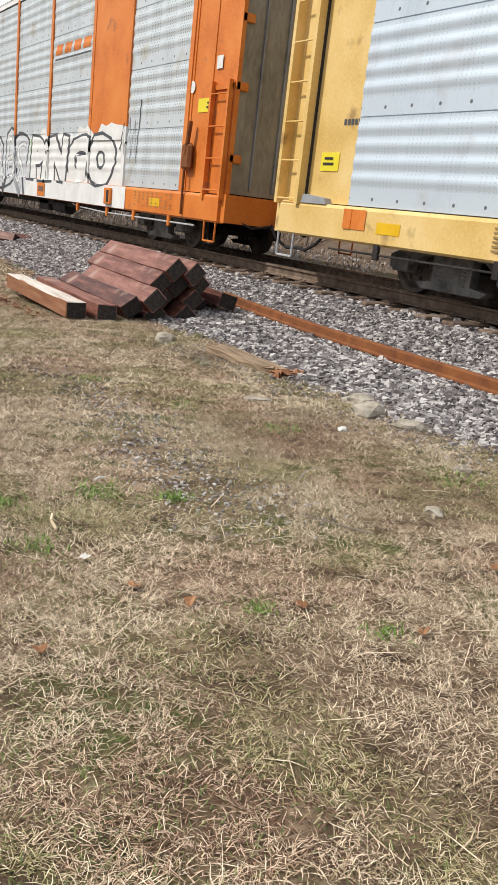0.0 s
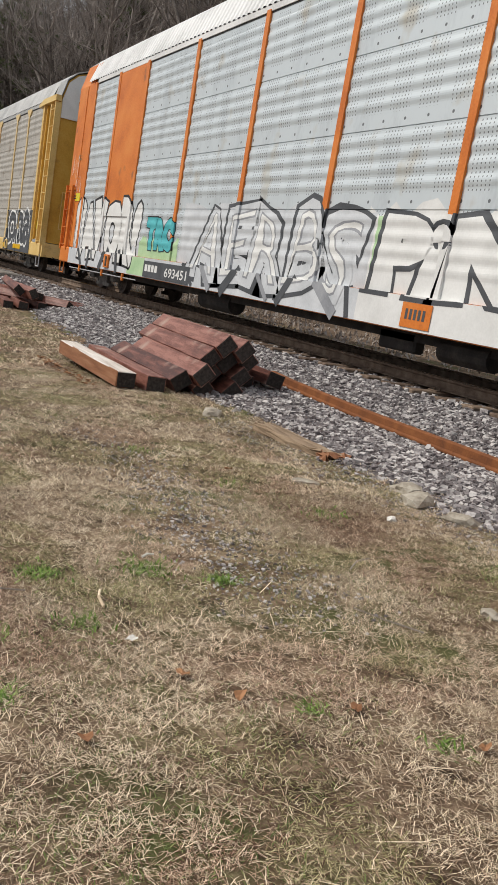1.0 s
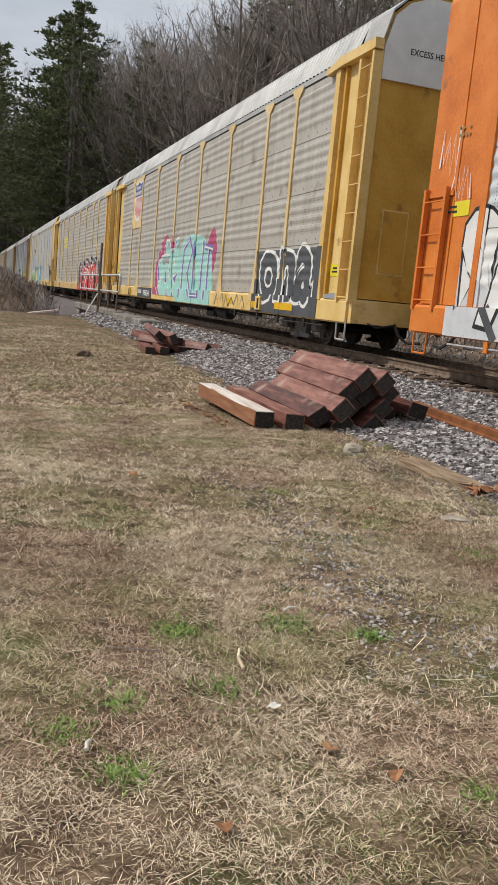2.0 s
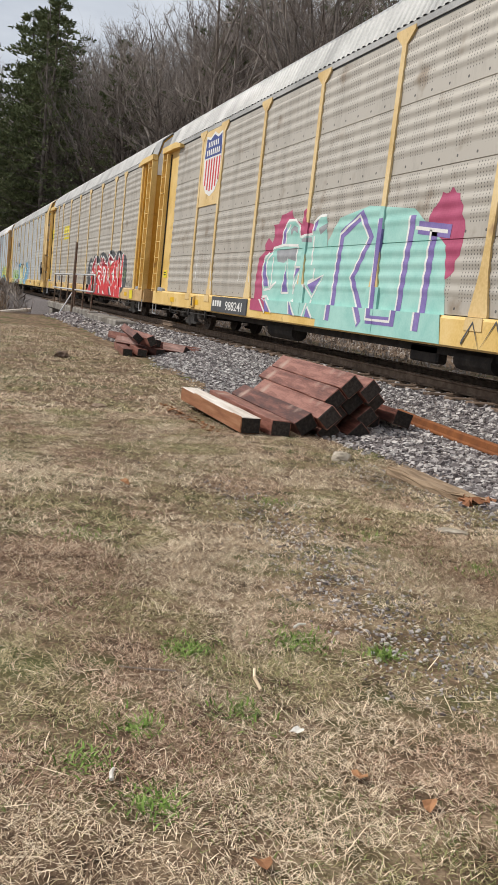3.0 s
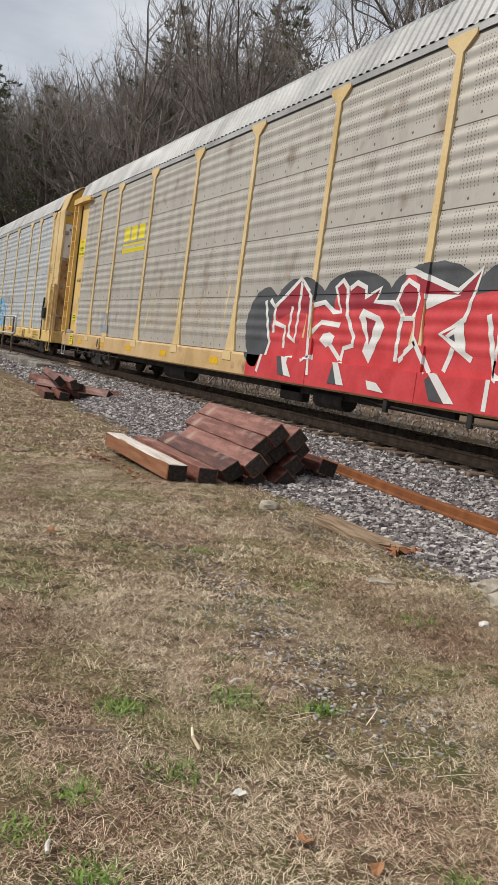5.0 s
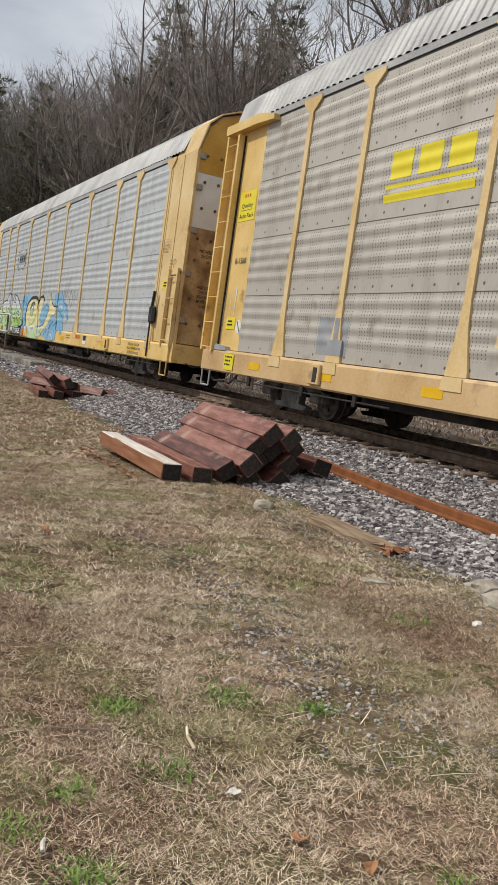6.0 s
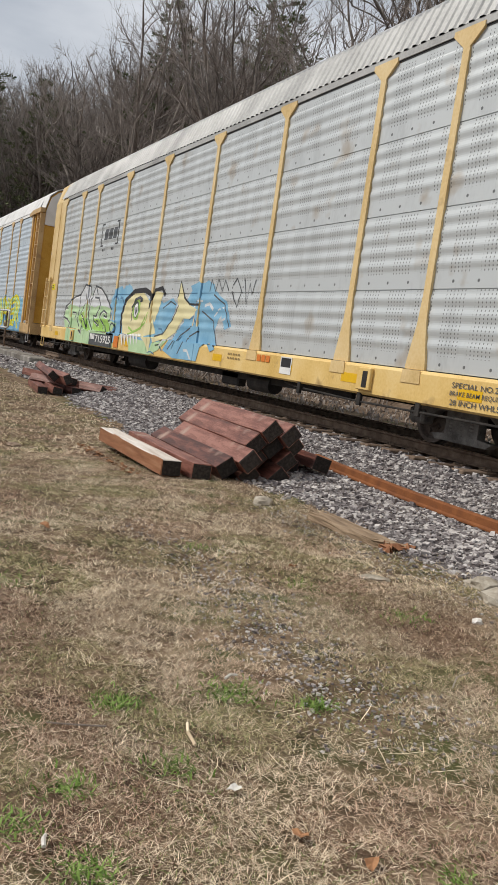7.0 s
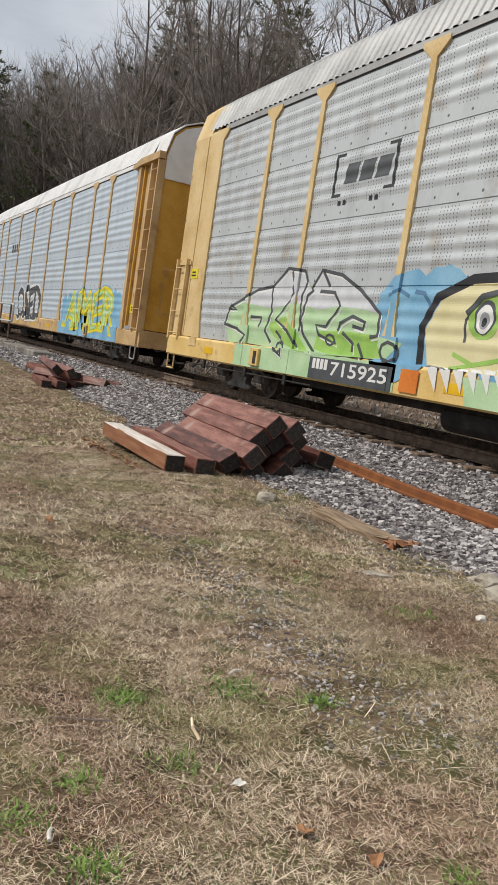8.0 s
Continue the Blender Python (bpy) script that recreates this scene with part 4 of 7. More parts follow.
def worn(x, y):
    """A thin, stony strip across the lawn where the grass hardly grows."""
    c = 2.15 + 0.12 * np.sin(y * 1.3)
    return np.exp(-((x - c) / 0.26) ** 2) * np.clip(0.2 + 1.3 * clumps(x, y, 4.0, 8), 0, 1) * np.clip((y - 2.9) / 0.6, 0, 1) * np.clip((7.5 - y) / 2, 0, 1)


def tone(kind):
    """Where straw, russet or olive grass grows: loose drifts that run into one another."""
    def keep(x, y, g):
        u = g.uniform(0, 1, len(x))
        rus = np.clip(3.2 * (clumps(x, y, 3.4, 61) - 0.5), 0, 0.75)
        oli = np.clip(3.4 * (clumps(x, y, 4.0, 62) - 0.54) + 1.6 * (clumps(x, y, 11.0, 63) - 0.5), 0, 0.85)
        share = {"russet": rus * (1 - oli) + 0.1, "olive": oli + 0.04, "straw": (1 - rus) * (1 - oli) + 0.08}[kind]
        return (u < share * np.clip(0.3 + 0.5 * clumps(x, y, 4.0, 1) + 1.3 * (clumps(x, y, 26.0, 2) - 0.38), 0.2, 1.2)) & (g.uniform(0, 1, len(x)) > 0.7 * worn(x, y))
    return keep


for kind, material, colour in (("straw", M["blade"], "straw-coloured"), ("russet", M["russet"], "russet-brown"), ("olive", M["olive"], "yellowish green")):
    k = {"straw": 0, "russet": 1, "olive": 2}[kind]
    short = 0.75 if kind == "olive" else 1.0
    blades("dry_grass", 430000, (0.0, 4.4), (1.15, 5.2), (0.014 * short, 0.05 * short), (0.0012, 0.0026), 11 + 100 * k, material, tone(kind), label="short dormant %s grass blades" % colour, power=1.0)
    blades("dry_grass", 210000, (-0.6, 4.5), (5.0, 11.0), (0.025, 0.065 * short), (0.0024, 0.0046), 12 + 100 * k, material, tone(kind), label="dormant %s grass farther off" % colour, power=1.2)
    blades("dry_grass", 70000, (-0.8, 4.5), (10.8, 30.0), (0.05, 0.11), (0.006, 0.012), 13 + 100 * k, material, tone(kind), label="dormant %s grass at the far side of the lawn" % colour, power=1.3)
GREENISH = lambda x, y, g: clumps(x, y, 4.5, 5) > 0.57 + g.uniform(-0.18, 0.22, len(x))
blades("green_grass", 110000, (-0.2, 4.3), (1.1, 11.0), (0.012, 0.034), (0.0016, 0.0036), 14, M["green"], GREENISH, (0.3, 1.2), "sparse new green grass among the straw", 1.2)


def weed_patch(x, y, r, n, seed):
    g = np.random.default_rng(seed)
    blades("green_tuft", n, (x - 2 * r, x + 2 * r), (y - 2 * r, y + 2 * r), (0.02, 0.05), (0.003, 0.007), seed, M["weed"],
           lambda a, b, q: ((a - x) ** 2 + (b - y) ** 2) < (r * np.abs(q.normal(0.0, 0.5, len(a)))) ** 2, (0.25, 1.2), "small bright green patch of spring weeds", 1.0, 0.004)


for i, (wx, wy, wr, wc) in enumerate(((1.10, 3.78, 0.12, 6000), (1.56, 3.76, 0.16, 5200), (1.84, 3.57, 0.08, 3000), (0.72, 2.80, 0.1, 3600), (0.78, 3.22, 0.1, 2600),
                                      (1.12, 3.26, 0.13, 3000), (0.58, 3.05, 0.1, 2400), (1.62, 2.5, 0.07, 1500), (0.98, 5.4, 0.22, 3500), (3.0, 4.5, 0.22, 3500), (2.4, 6.1, 0.2, 2200), (3.3, 3.3, 0.2, 2600), (1.9, 2.2, 0.08, 1300), (2.7, 5.2, 0.16, 1800))):
    weed_patch(wx, wy, wr, wc, 40 + i)
blades("long_straws", 700, (0.2, 3.8), (1.2, 7.5), (0.1, 0.22), (0.0022, 0.004), 15, M["blade"], None, (0.02, 0.3), "longer pale straws lying on the lawn")
stones("lawn_grit", 17000, (1.4, 4.1), (2.6, 8.0), (0.004, 0.01), 21, lambda x, y, g: (g.uniform(0, 1, len(x)) < 1.1 * worn(x, y)) | (x > 3.7 + g.normal(0, 0.15, len(x))),
       "fine grey grit in worn patches of the lawn", 0.7, 0.35)


def rock(x, y, size, seed, label, category="stone", flat=0.6, material=None):
    b = bmesh.new()
    bmesh.ops.create_icosphere(b, subdivisions=2, radius=1.0)
    g = random.Random(seed)
    for v in b.verts:
        n = noise.noise(v.co * 1.6 + Vector((seed, 0, 0)))
        v.co *= 1 + 0.45 * n + g.uniform(-0.05, 0.05)
        v.co = Vector((v.co.x * size[0], v.co.y * size[1], v.co.z * size[0] * flat))
    ob = part("rock", b, material or M["fieldstone"])
    ob.matrix_basis = pose(x, y, float(ground_height(x, y)) + size[0] * flat * 0.3, 0, 0, g.uniform(0, 360))
    tagged(ob, label, category)


rock(3.86, 7.85, (0.13, 0.1), 3, "pale grey half-buried stone at the lawn's edge", flat=0.5)
rock(3.95, 4.78, (0.15, 0.11), 4, "pale flat stone beside the ballast", flat=0.45)
rock(3.95, 4.35, (0.12, 0.09), 5, "grey flat stone beside the ballast", flat=0.4)
rock(3.42, 4.39, (0.035, 0.03), 6, "small white stone on the lawn", flat=0.7, material=M["chip"])
rock(2.83, 2.97, (0.045, 0.035), 7, "small dark stone in the grass")
rock(4.11, 5.08, (0.12, 0.09), 8, "pale stone half sunk at the lawn's edge", flat=0.5)
rock(3.4, 5.35, (0.11, 0.06), 9, "flat grey stone level with the grass", flat=0.2)
rock(3.5, 3.45, (0.05, 0.04), 10, "small pale stone at the lawn's edge")
rock(2.2, 11.4, (0.09, 0.12), 12, "dark clod of earth on the lawn", "clod", 0.4, M["old_tie"])
rock(2.75, 18.6, (0.2, 0.15), 13, "dark clod of earth on the far lawn", "clod", 0.5, M["old_tie"])


def old_plank():
    b = bmesh.new()
    box(b, -0.14, 0.14, -0.56, 0.56, -0.06, 0.07, 0.02)
    bmesh.ops.subdivide_edges(b, edges=b.edges[:], cuts=5, use_grid_fill=True)
    g = random.Random(4)
    for v in b.verts:
        k = 0.06 if v.co.y < -0.48 else 0.014
        v.co += Vector((g.uniform(-k, k) * 0.6, g.uniform(-k, k) * 1.4, g.uniform(-k, k) * 0.6))
    ob = part("rotten_timber", b, [M["rotten"], M["tie_side"]])
    for p in ob.data.polygons:
        p.material_index = 1 if p.center.y < -0.5 else 0
    ob.matrix_basis = pose(4.14, 6.66, float(ground_height(4.14, 6.66)) - 0.012, 1, 4, 3)
    tagged(ob, "rotten orange-brown timber sunk at the ballast's edge", "timber")


old_plank()


def leaf(x, y, s, seed, material, label, category):
    g = random.Random(seed)
    v, f = [], []
    n = 9
    for i in range(n):
        a = 2 * math.pi * i / n
        r = s * (0.55 + 0.45 * abs(math.cos(1.5 * a))) * g.uniform(0.8, 1.15)
        v.append((r * math.cos(a), r * 0.7 * math.sin(a), g.uniform(0.0, 0.5) * s))
    v.append((0, 0, 0.08 * s))
    f = [(i, (i + 1) % n, n) for i in range(n)]
    v += [(a, b, c - 0.0015) for a, b, c in v]
    f += [tuple(q + n + 1 for q in reversed(t)) for t in f] + [(i, i + n + 1, (i + 1) % n + n + 1, (i + 1) % n) for i in range(n)]
    ob = raw("leaf", v, f, material)
    ob.matrix_basis = pose(x, y, float(ground_height(x, y)) + 0.018, g.uniform(-15, 15), g.uniform(-15, 15), g.uniform(0, 360))
    tagged(ob, label, category, "fallen leaves" if category == "leaf" else "")


def litter():
    for i, (x, y, s) in enumerate(((1.31, 2.79, 0.03), (1.43, 2.62, 0.028), (2.0, 2.15, 0.025), (1.75, 2.45, 0.03), (1.46, 6.55, 0.06), (2.25, 1.85, 0.04), (2.6, 2.4, 0.03), (2.9, 5.6, 0.04), (0.9, 2.5, 0.03))):
        leaf(x, y, s, i, M["leaf"], "curled brown dead leaf on the grass", "leaf")
    g = random.Random(9)
    for i in range(46):
        leaf(3.12 + g.uniform(-0.12, 0.08) + 0.03 * i / 46, 9.3 + 2.5 * i / 46, g.uniform(0.025, 0.05), 100 + i, M["leaf"], "dead leaf blown against a timber tie", "leaf")
    leaf(1.24, 3.07, 0.03, 60, M["chip"], "crumpled scrap of pale paper on the grass", "litter")
    for x, y, l, rz, mt in ((1.62, 3.88, 0.07, 20, "chip"), (0.64, 2.94, 0.05, 70, "chip"), (1.26, 3.44, 0.16, 75, "blade"), (2.3, 3.0, 0.3, 120, "twig"), (0.9, 3.6, 0.2, 160, "twig"), (2.6, 3.6, 0.25, 30, "twig")):
        b = bmesh.new()
        rod(b, (-l / 2, 0, 0), (0, 0.1 * l, 0.006), 0.006 if mt != "twig" else 0.003, 6)
        rod(b, (0, 0.1 * l, 0.006), (l / 2, 0.04 * l, 0.0), 0.005 if mt != "twig" else 0.0025, 6)
        ob = part("stick", b, M[mt])
        ob.matrix_basis = pose(x, y, float(ground_height(x, y)) + 0.025, 0, 0, rz)
        tagged(ob, "small bleached stick lying in the grass" if mt != "twig" else "thin dark twig lying in the grass", "stick")


litter()


# ---------------------------------------------------------------- bridge end, rail, post
def bridge_end():
    e = empty("bridge_abutment", label="weathered concrete bridge end with a kerb beam over the creek", category="bridge", kind="structure")
    for nm, (x0, x1, y0, y1, z0, z1) in dict(deck_edge=(6.25, 6.65, 35.8, 49.0, 0.02, 0.36), wing_wall=(6.1, 6.9, 29.5, 35.7, -0.5, 0.3), pier=(6.3, 7.4, 47.2, 48.6, -3, 0.0), back_wall=(6.3, 7.3, 40.6, 41.6, -3, 0.0),
                                             stone_footing=(5.0, 6.05, 37.0, 40.8, -1.6, -0.3)).items():
        b = bmesh.new()
        box(b, x0, x1, y0, y1, z0, z1, 0.04)
        part(nm, b, M["concrete"], e)
    r = empty("guard_rail", label="white-painted pipe guard rail on the bridge edge", category="railing")
    x = 6.42
    for i, y in enumerate((36.2, 38.4, 40.7, 43.0, 45.3, 47.6)):
        b = bmesh.new()
        rod(b, (x, y, 0.36), (x, y, 1.86), 0.035, 8)
        part("rail_post", b, M["rail_side"], r)
    for z in (1.15, 1.86):
        b = bmesh.new()
        bars(b, [(x, 35.9, z), (x, 48.0, z)], 0.04, 8)
        part("rail_bar", b, M["galv"], r)
    b = bmesh.new()
    bars(b, [(x, 35.9, 1.86), (x, 35.7, 1.8), (x, 35.65, 1.5), (x, 35.7, 1.2), (x, 35.9, 1.15)], 0.04, 8)
    part("end_loop", b, M["galv"], r)
    b = bmesh.new()
    rod(b, (6.2, 40.0, -1.0), (6.26, 40.1, 3.3), 0.06, 8)
    tagged(part("old_pole", b, M["rail_side"]), "thin dark steel pole beside the bridge rail", "pole")
    b = bmesh.new()
    bars(b, [(5.2, 39.2, -0.7), (5.7, 39.6, 0.2), (6.15, 39.8, 1.0)], 0.035, 6)
    tagged(part("leaning_pipe", b, M["galv"]), "pale pipe leaning against the pole", "pipe")
    b = bmesh.new()
    bars(b, [(2.2, 43.0, -0.75), (3.6, 46.0, -0.42), (5.4, 50.0, -0.3)], 0.11, 8)
    tagged(part("fallen_log", b, M["tie_pale"]), "bleached fallen log across the creek bank", "log")


bridge_end()


# ---------------------------------------------------------------- trees
class Limbs:
    """Collects tapered tubes as arrays."""

    def __init__(self):
        self.v, self.f = [], []

    def tube(self, pts, radii, n):
        base = len(self.v)
        for i, (p, r) in enumerate(zip(pts, radii)):
            d = (pts[min(i + 1, len(pts) - 1)] - pts[max(i - 1, 0)])
            d = d.normalized() if d.length else Vector((0, 0, 1))
            a = d.orthogonal().normalized()
            c = d.cross(a)
            for j in range(n):
                t = 2 * math.pi * j / n
                self.v.append(p + (a * math.cos(t) + c * math.sin(t)) * r)
        for i in range(len(pts) - 1):
            for j in range(n):
                q = base + i * n + j
                w = base + i * n + (j + 1) % n
                self.f.append((q, w, w + n, q + n))


def bent(g, p, d, length, segs, wander, rise):
    pts = [p.copy()]
    for _ in range(segs):
        d = (d + Vector((g.uniform(-wander, wander), g.uniform(-wander, wander), g.uniform(-wander, wander) + rise))).normalized()
        pts.append(pts[-1] + d * (length / segs))
    return pts


def bare_tree_meshes(seed, h, crook=0.17, leaders=4):
    """A forked hardwood: trunk, two or three leaders, crooked limbs, twigs."""
    g = random.Random(seed)
    trunk, crown = Limbs(), Limbs()
    fork = h * g.uniform(0.24, 0.42)
    stem = bent(g, Vector((0, 0, -0.8)), Vector((g.uniform(-0.08, 0.08), g.uniform(-0.08, 0.08), 1)), fork + 0.8, 5, 0.07, 0.03)
    r0 = 0.0085 * h + 0.05
    trunk.tube(stem, [r0 * (1.25 - 0.4 * i / 5) for i in range(6)], 8)
    a0 = g.uniform(0, 6.28)
    for q in range(leaders):
        a = a0 + q * 6.283 / leaders + g.uniform(-0.5, 0.5)
        lean = g.uniform(0.2, 0.6)
        top = bent(g, stem[-1], Vector((math.cos(a) * lean, math.sin(a) * lean, 1)).normalized(), (h - fork) * g.uniform(0.8, 1.05), 8, crook, 0.05)
        r1 = r0 * g.uniform(0.5, 0.7)
        trunk.tube(top, [r1 * (1 - 0.9 * i / 8) + 0.012 for i in range(9)], 6)
        for k in range(9):
            t = 0.08 + 0.9 * (k + g.random()) / 9
            i = min(7, int(t * 8))
            p = top[i].lerp(top[i + 1], t * 8 - i)
            b = a + g.uniform(-2.0, 2.0)
            d = Vector((math.cos(b), math.sin(b), g.uniform(0.2, 1.1))).normalized()
            L = h * g.uniform(0.14, 0.31) * min(1.0, 1.5 * (1.16 - t))
            br = bent(g, p, d, L, 5, 0.16 + crook, 0.12)
            rb = r1 * (1 - t) * 0.5 + 0.016
            (trunk if rb > 0.05 else crown).tube(br, [rb * (1 - 0.82 * j / 5) for j in range(6)], 4)
            for m in range(7):
                u = g.uniform(0.2, 1.0)
                j = min(4, int(u * 5))
                w0 = br[j].lerp(br[j + 1], u * 5 - j)
                d2 = (br[j + 1] - br[j]).normalized() + Vector((g.uniform(-0.9, 0.9), g.uniform(-0.9, 0.9), g.uniform(-0.3, 0.8)))
                tw = bent(g, w0, d2.normalized(), L * g.uniform(0.25, 0.5), 3, 0.2 + crook, 0.08)
                crown.tube(tw, [0.019, 0.015, 0.01, 0.005], 3)
                for _ in range(6):
                    w = g.choice(tw)
                    d3 = (d2.normalized() + Vector((g.uniform(-1, 1), g.uniform(-1, 1), g.uniform(-0.4, 0.9)))).normalized()
                    s3 = d3.orthogonal().normalized() * 0.008
                    n = len(crown.v)
                    crown.v.extend([w - s3, w + s3, w + d3 * L * g.uniform(0.12, 0.3)])
                    crown.f.append((n, n + 1, n + 2))
    out = []
    for nm, lb, mt in (("trunk", trunk, "bark"), ("crown", crown, "twig")):
        me = bpy.data.meshes.new(nm)
        me.from_pydata(lb.v, [], lb.f)
        me.materials.append(M[mt])
        out.append(me)
    return out


def pine_meshes(seed, h):
    g = random.Random(seed)
    trunk = Limbs()
    stem = bent(g, Vector((0, 0, -0.5)), Vector((0, 0, 1)), h, 8, 0.025, 0.02)
    trunk.tube(stem, [0.012 * h * (1 - 0.95 * i / 8) + 0.02 for i in range(9)], 7)
    v, f = [], []
    z = 0.24
    while z < 0.99:
        i = min(7, int(z * 8))
        c = stem[i].lerp(stem[i + 1], z * 8 - i)
        reach = h * 0.24 * min(1.0, 1.9 * (1.02 - z)) * g.uniform(0.6, 1.2) + 0.4
        a0 = g.uniform(0, 6.28)
        for b in range(4):
            a = a0 + b * 1.571 + g.uniform(-0.5, 0.5)
            r = reach * g.uniform(0.45, 1.15)
            d = Vector((math.cos(a), math.sin(a), g.uniform(0.0, 0.35)))
            trunk.tube([c, c + d * r * 0.5, c + d * r + Vector((0, 0, 0.08 * r))], [0.06 * (1.1 - z), 0.035 * (1.1 - z), 0.008], 3)
            for q in range(int(11 + 11 * (1 - z))):
                u = g.uniform(0.35, 1.05) ** 0.7
                p = c + d * r * u + Vector((g.uniform(-1, 1) * 0.2 * r, g.uniform(-1, 1) * 0.2 * r, g.uniform(-0.12, 0.2) + 0.08 * r * u))
                for _ in range(6):
                    e = (d * 0.8 + Vector((g.uniform(-1, 1), g.uniform(-1, 1), g.uniform(-0.1, 0.7)))).normalized() * g.uniform(0.25, 0.5)
                    s = e.cross(Vector((g.uniform(-1, 1), g.uniform(-1, 1), g.uniform(-1, 1)))).normalized() * 0.045
                    k = len(v)
                    v.extend([p - s * 0.5, p + s * 0.5, p + e * 0.6 + s, p + e, p + e * 0.6 - s])
                    f.append((k, k + 1, k + 2, k + 3, k + 4))
        z += 0.035 + 0.03 * g.random()
    a = bpy.data.meshes.new("trunk")
    a.from_pydata(trunk.v, [], trunk.f)
    a.materials.append(M["bark"])
    b = bpy.data.meshes.new("crown")
    b.from_pydata(v, [], f)
    b.materials.append(M["needle"])
    return a, b


def tree_thing(name, meshes, label, category, group):
    e = empty(name, label=label, category=category, group=group)
    for nm, me in zip(("trunk", "crown"), meshes):
        place(nm, me, None, e)
    return e


def plant(proto, x, y, s, rz, first):
    m = pose(x, y, float(ground_height(x, y)), 0, 0, rz)
    if first:
        proto.matrix_basis = m
        proto.scale = (s, s, s)
        return proto
    t = copy_thing(proto, m)
    t.scale = (s, s, s)
    return t


def woods():
    g = random.Random(21)
    bare = [tree_thing("bare_tree", bare_tree_meshes(k, h), "leafless grey-brown hardwood tree on the hillside", "tree", "bare trees on the hill")
            for k, h in ((1, 16), (2, 19), (3, 17), (4, 21), (5, 14), (6, 18))]
    pine = [tree_thing("pine_tree", pine_meshes(k, h), "dark green pine standing among bare hardwoods", "tree", "pines on the hill") for k, h in ((31, 17), (32, 21), (33, 24))]
    oak = [tree_thing("oak_tree", bare_tree_meshes(k, h, 0.3, 4), "large bare oak with crooked dark limbs above the train", "tree", "oaks at the foot of the hill") for k, h in ((51, 25), (52, 23))]
    used = set()
    spots = []
    for _ in range(190):
        y = g.uniform(20, 200) if g.random() < 0.5 else g.uniform(60, 150)
        x = 25 - 0.07 * min(y, 190) + 0.5 + g.random() ** 1.3 * 44
        if x < 0.52 * y or g.random() < 0.2:
            spots.append((x, y))
    for _ in range(85):
        spots.append((g.uniform(-26, 60), g.uniform(200, 262)))
    for x, y in spots:
        k = g.randrange(len(bare))
        plant(bare[k], x, y, g.uniform(0.85, 1.3) * (1.75 if y > 200 else 1.08 + 0.0035 * max(0, y - 60)), g.uniform(0, 360), ("b", k) not in used)
        used.add(("b", k))
    for i, (x, y, s) in enumerate(((27.5, 39.5, 1.0), (33.0, 46.0, 1.05), (38.5, 49.0, 1.0), (30.0, 52.0, 1.0), (25.0, 33.0, 0.8), (41.0, 60.0, 1.05), (30.5, 36.0, 0.9))):
        plant(oak[i % 2], x, y, s, 77 * i, i < 2)
    pines = [(g.uniform(-24, 17), g.uniform(206, 236)) for _ in range(16)] + [(20, 185), (24, 195), (17, 190), (28, 200), (13, 205), (14.5, 166), (17, 150), (15, 178)]
    for x, y in pines:
        k = g.randrange(len(pine))
        plant(pine[k], x, y, g.uniform(0.9, 1.15) * (1.35 if y > 140 else 1.12), g.uniform(0, 360), ("p", k) not in used)
        used.add(("p", k))
    for x, y, s in ((20.5, 106, 1.2), (23.0, 112, 1.05), (30.5, 90, 1.2), (33.0, 93, 1.08), (42.0, 90, 1.12), (46.0, 93, 1.1), (41.0, 84, 0.95)):
        plant(pine[2], x, y, s, 40 * x, False)
    for x, y, s in ((13.2, 124, 1.3), (14.6, 131, 1.42), (15.6, 122, 1.22), (13.4, 139, 1.46), (16.8, 136, 1.36), (18.2, 143, 1.4), (15.0, 147, 1.5), (12.8, 115, 1.12), (17.4, 128, 1.1), (3.0, 152, 1.4), (0.4, 166, 1.45), (4.4, 178, 1.5), (2.0, 140, 1.2), (1.0, 120, 1.1), (3.4, 128, 1.15), (-1.5, 132, 1.2), (13.6, 118, 1.3), (14.4, 126, 1.4), (15.2, 134, 1.45), (13.0, 132, 1.4), (16.0, 142, 1.5), (2.6, 112, 1.05), (0.2, 108, 1.0)):
        q = g.choice((1, 2, 2))
        plant(pine[q], x, y, s * g.uniform(1.1, 1.3) * (1.1 if q == 1 else 1.0), g.uniform(0, 360), False)


woods()


def brush(name, n, region, h, seed, label):
    """Tangled leafless brush: many thin upright stems."""
    g = np.random.default_rng(seed)
    x, y = g.uniform(region[0], region[1], n), g.uniform(region[2], region[3], n)
    z = ground_height(x, y)
    a, e, L = g.uniform(0, 6.28, n), g.uniform(0.5, 1.5, n), g.uniform(0.4, 1.0, n) * h
    d = np.stack([np.cos(a) * np.cos(e), np.sin(a) * np.cos(e), np.sin(e)], -1) * L[:, None]
    s = np.stack([-np.sin(a), np.cos(a), np.zeros(n)], -1) * 0.012
    p = np.stack([x, y, z], -1)
    v = np.stack([p - s, p + s, p + d * 0.6 + s * 0.7 + g.normal(0, 0.05, (n, 3)), p + d], 1).reshape(-1, 3)
    f = (np.array([[0, 1, 2], [0, 2, 3]])[None] + (np.arange(n) * 4)[:, None, None]).reshape(-1, 3)
    tagged(big(name, v, f, M["twig"]), label, "brush", kind="stuff")


brush("creek_brush", 9000, (-8, 6.3, 47, 90), 1.3, 3, "tangle of leafless brown brush along the creek")
brush("hill_brush", 16000, (14, 40, 30, 200), 2.2, 6, "leafless undergrowth on the wooded slope")
brush("trackside_brush", 3000, (12.4, 19, 4, 60), 0.22, 7, "dry brown weeds beyond the track")


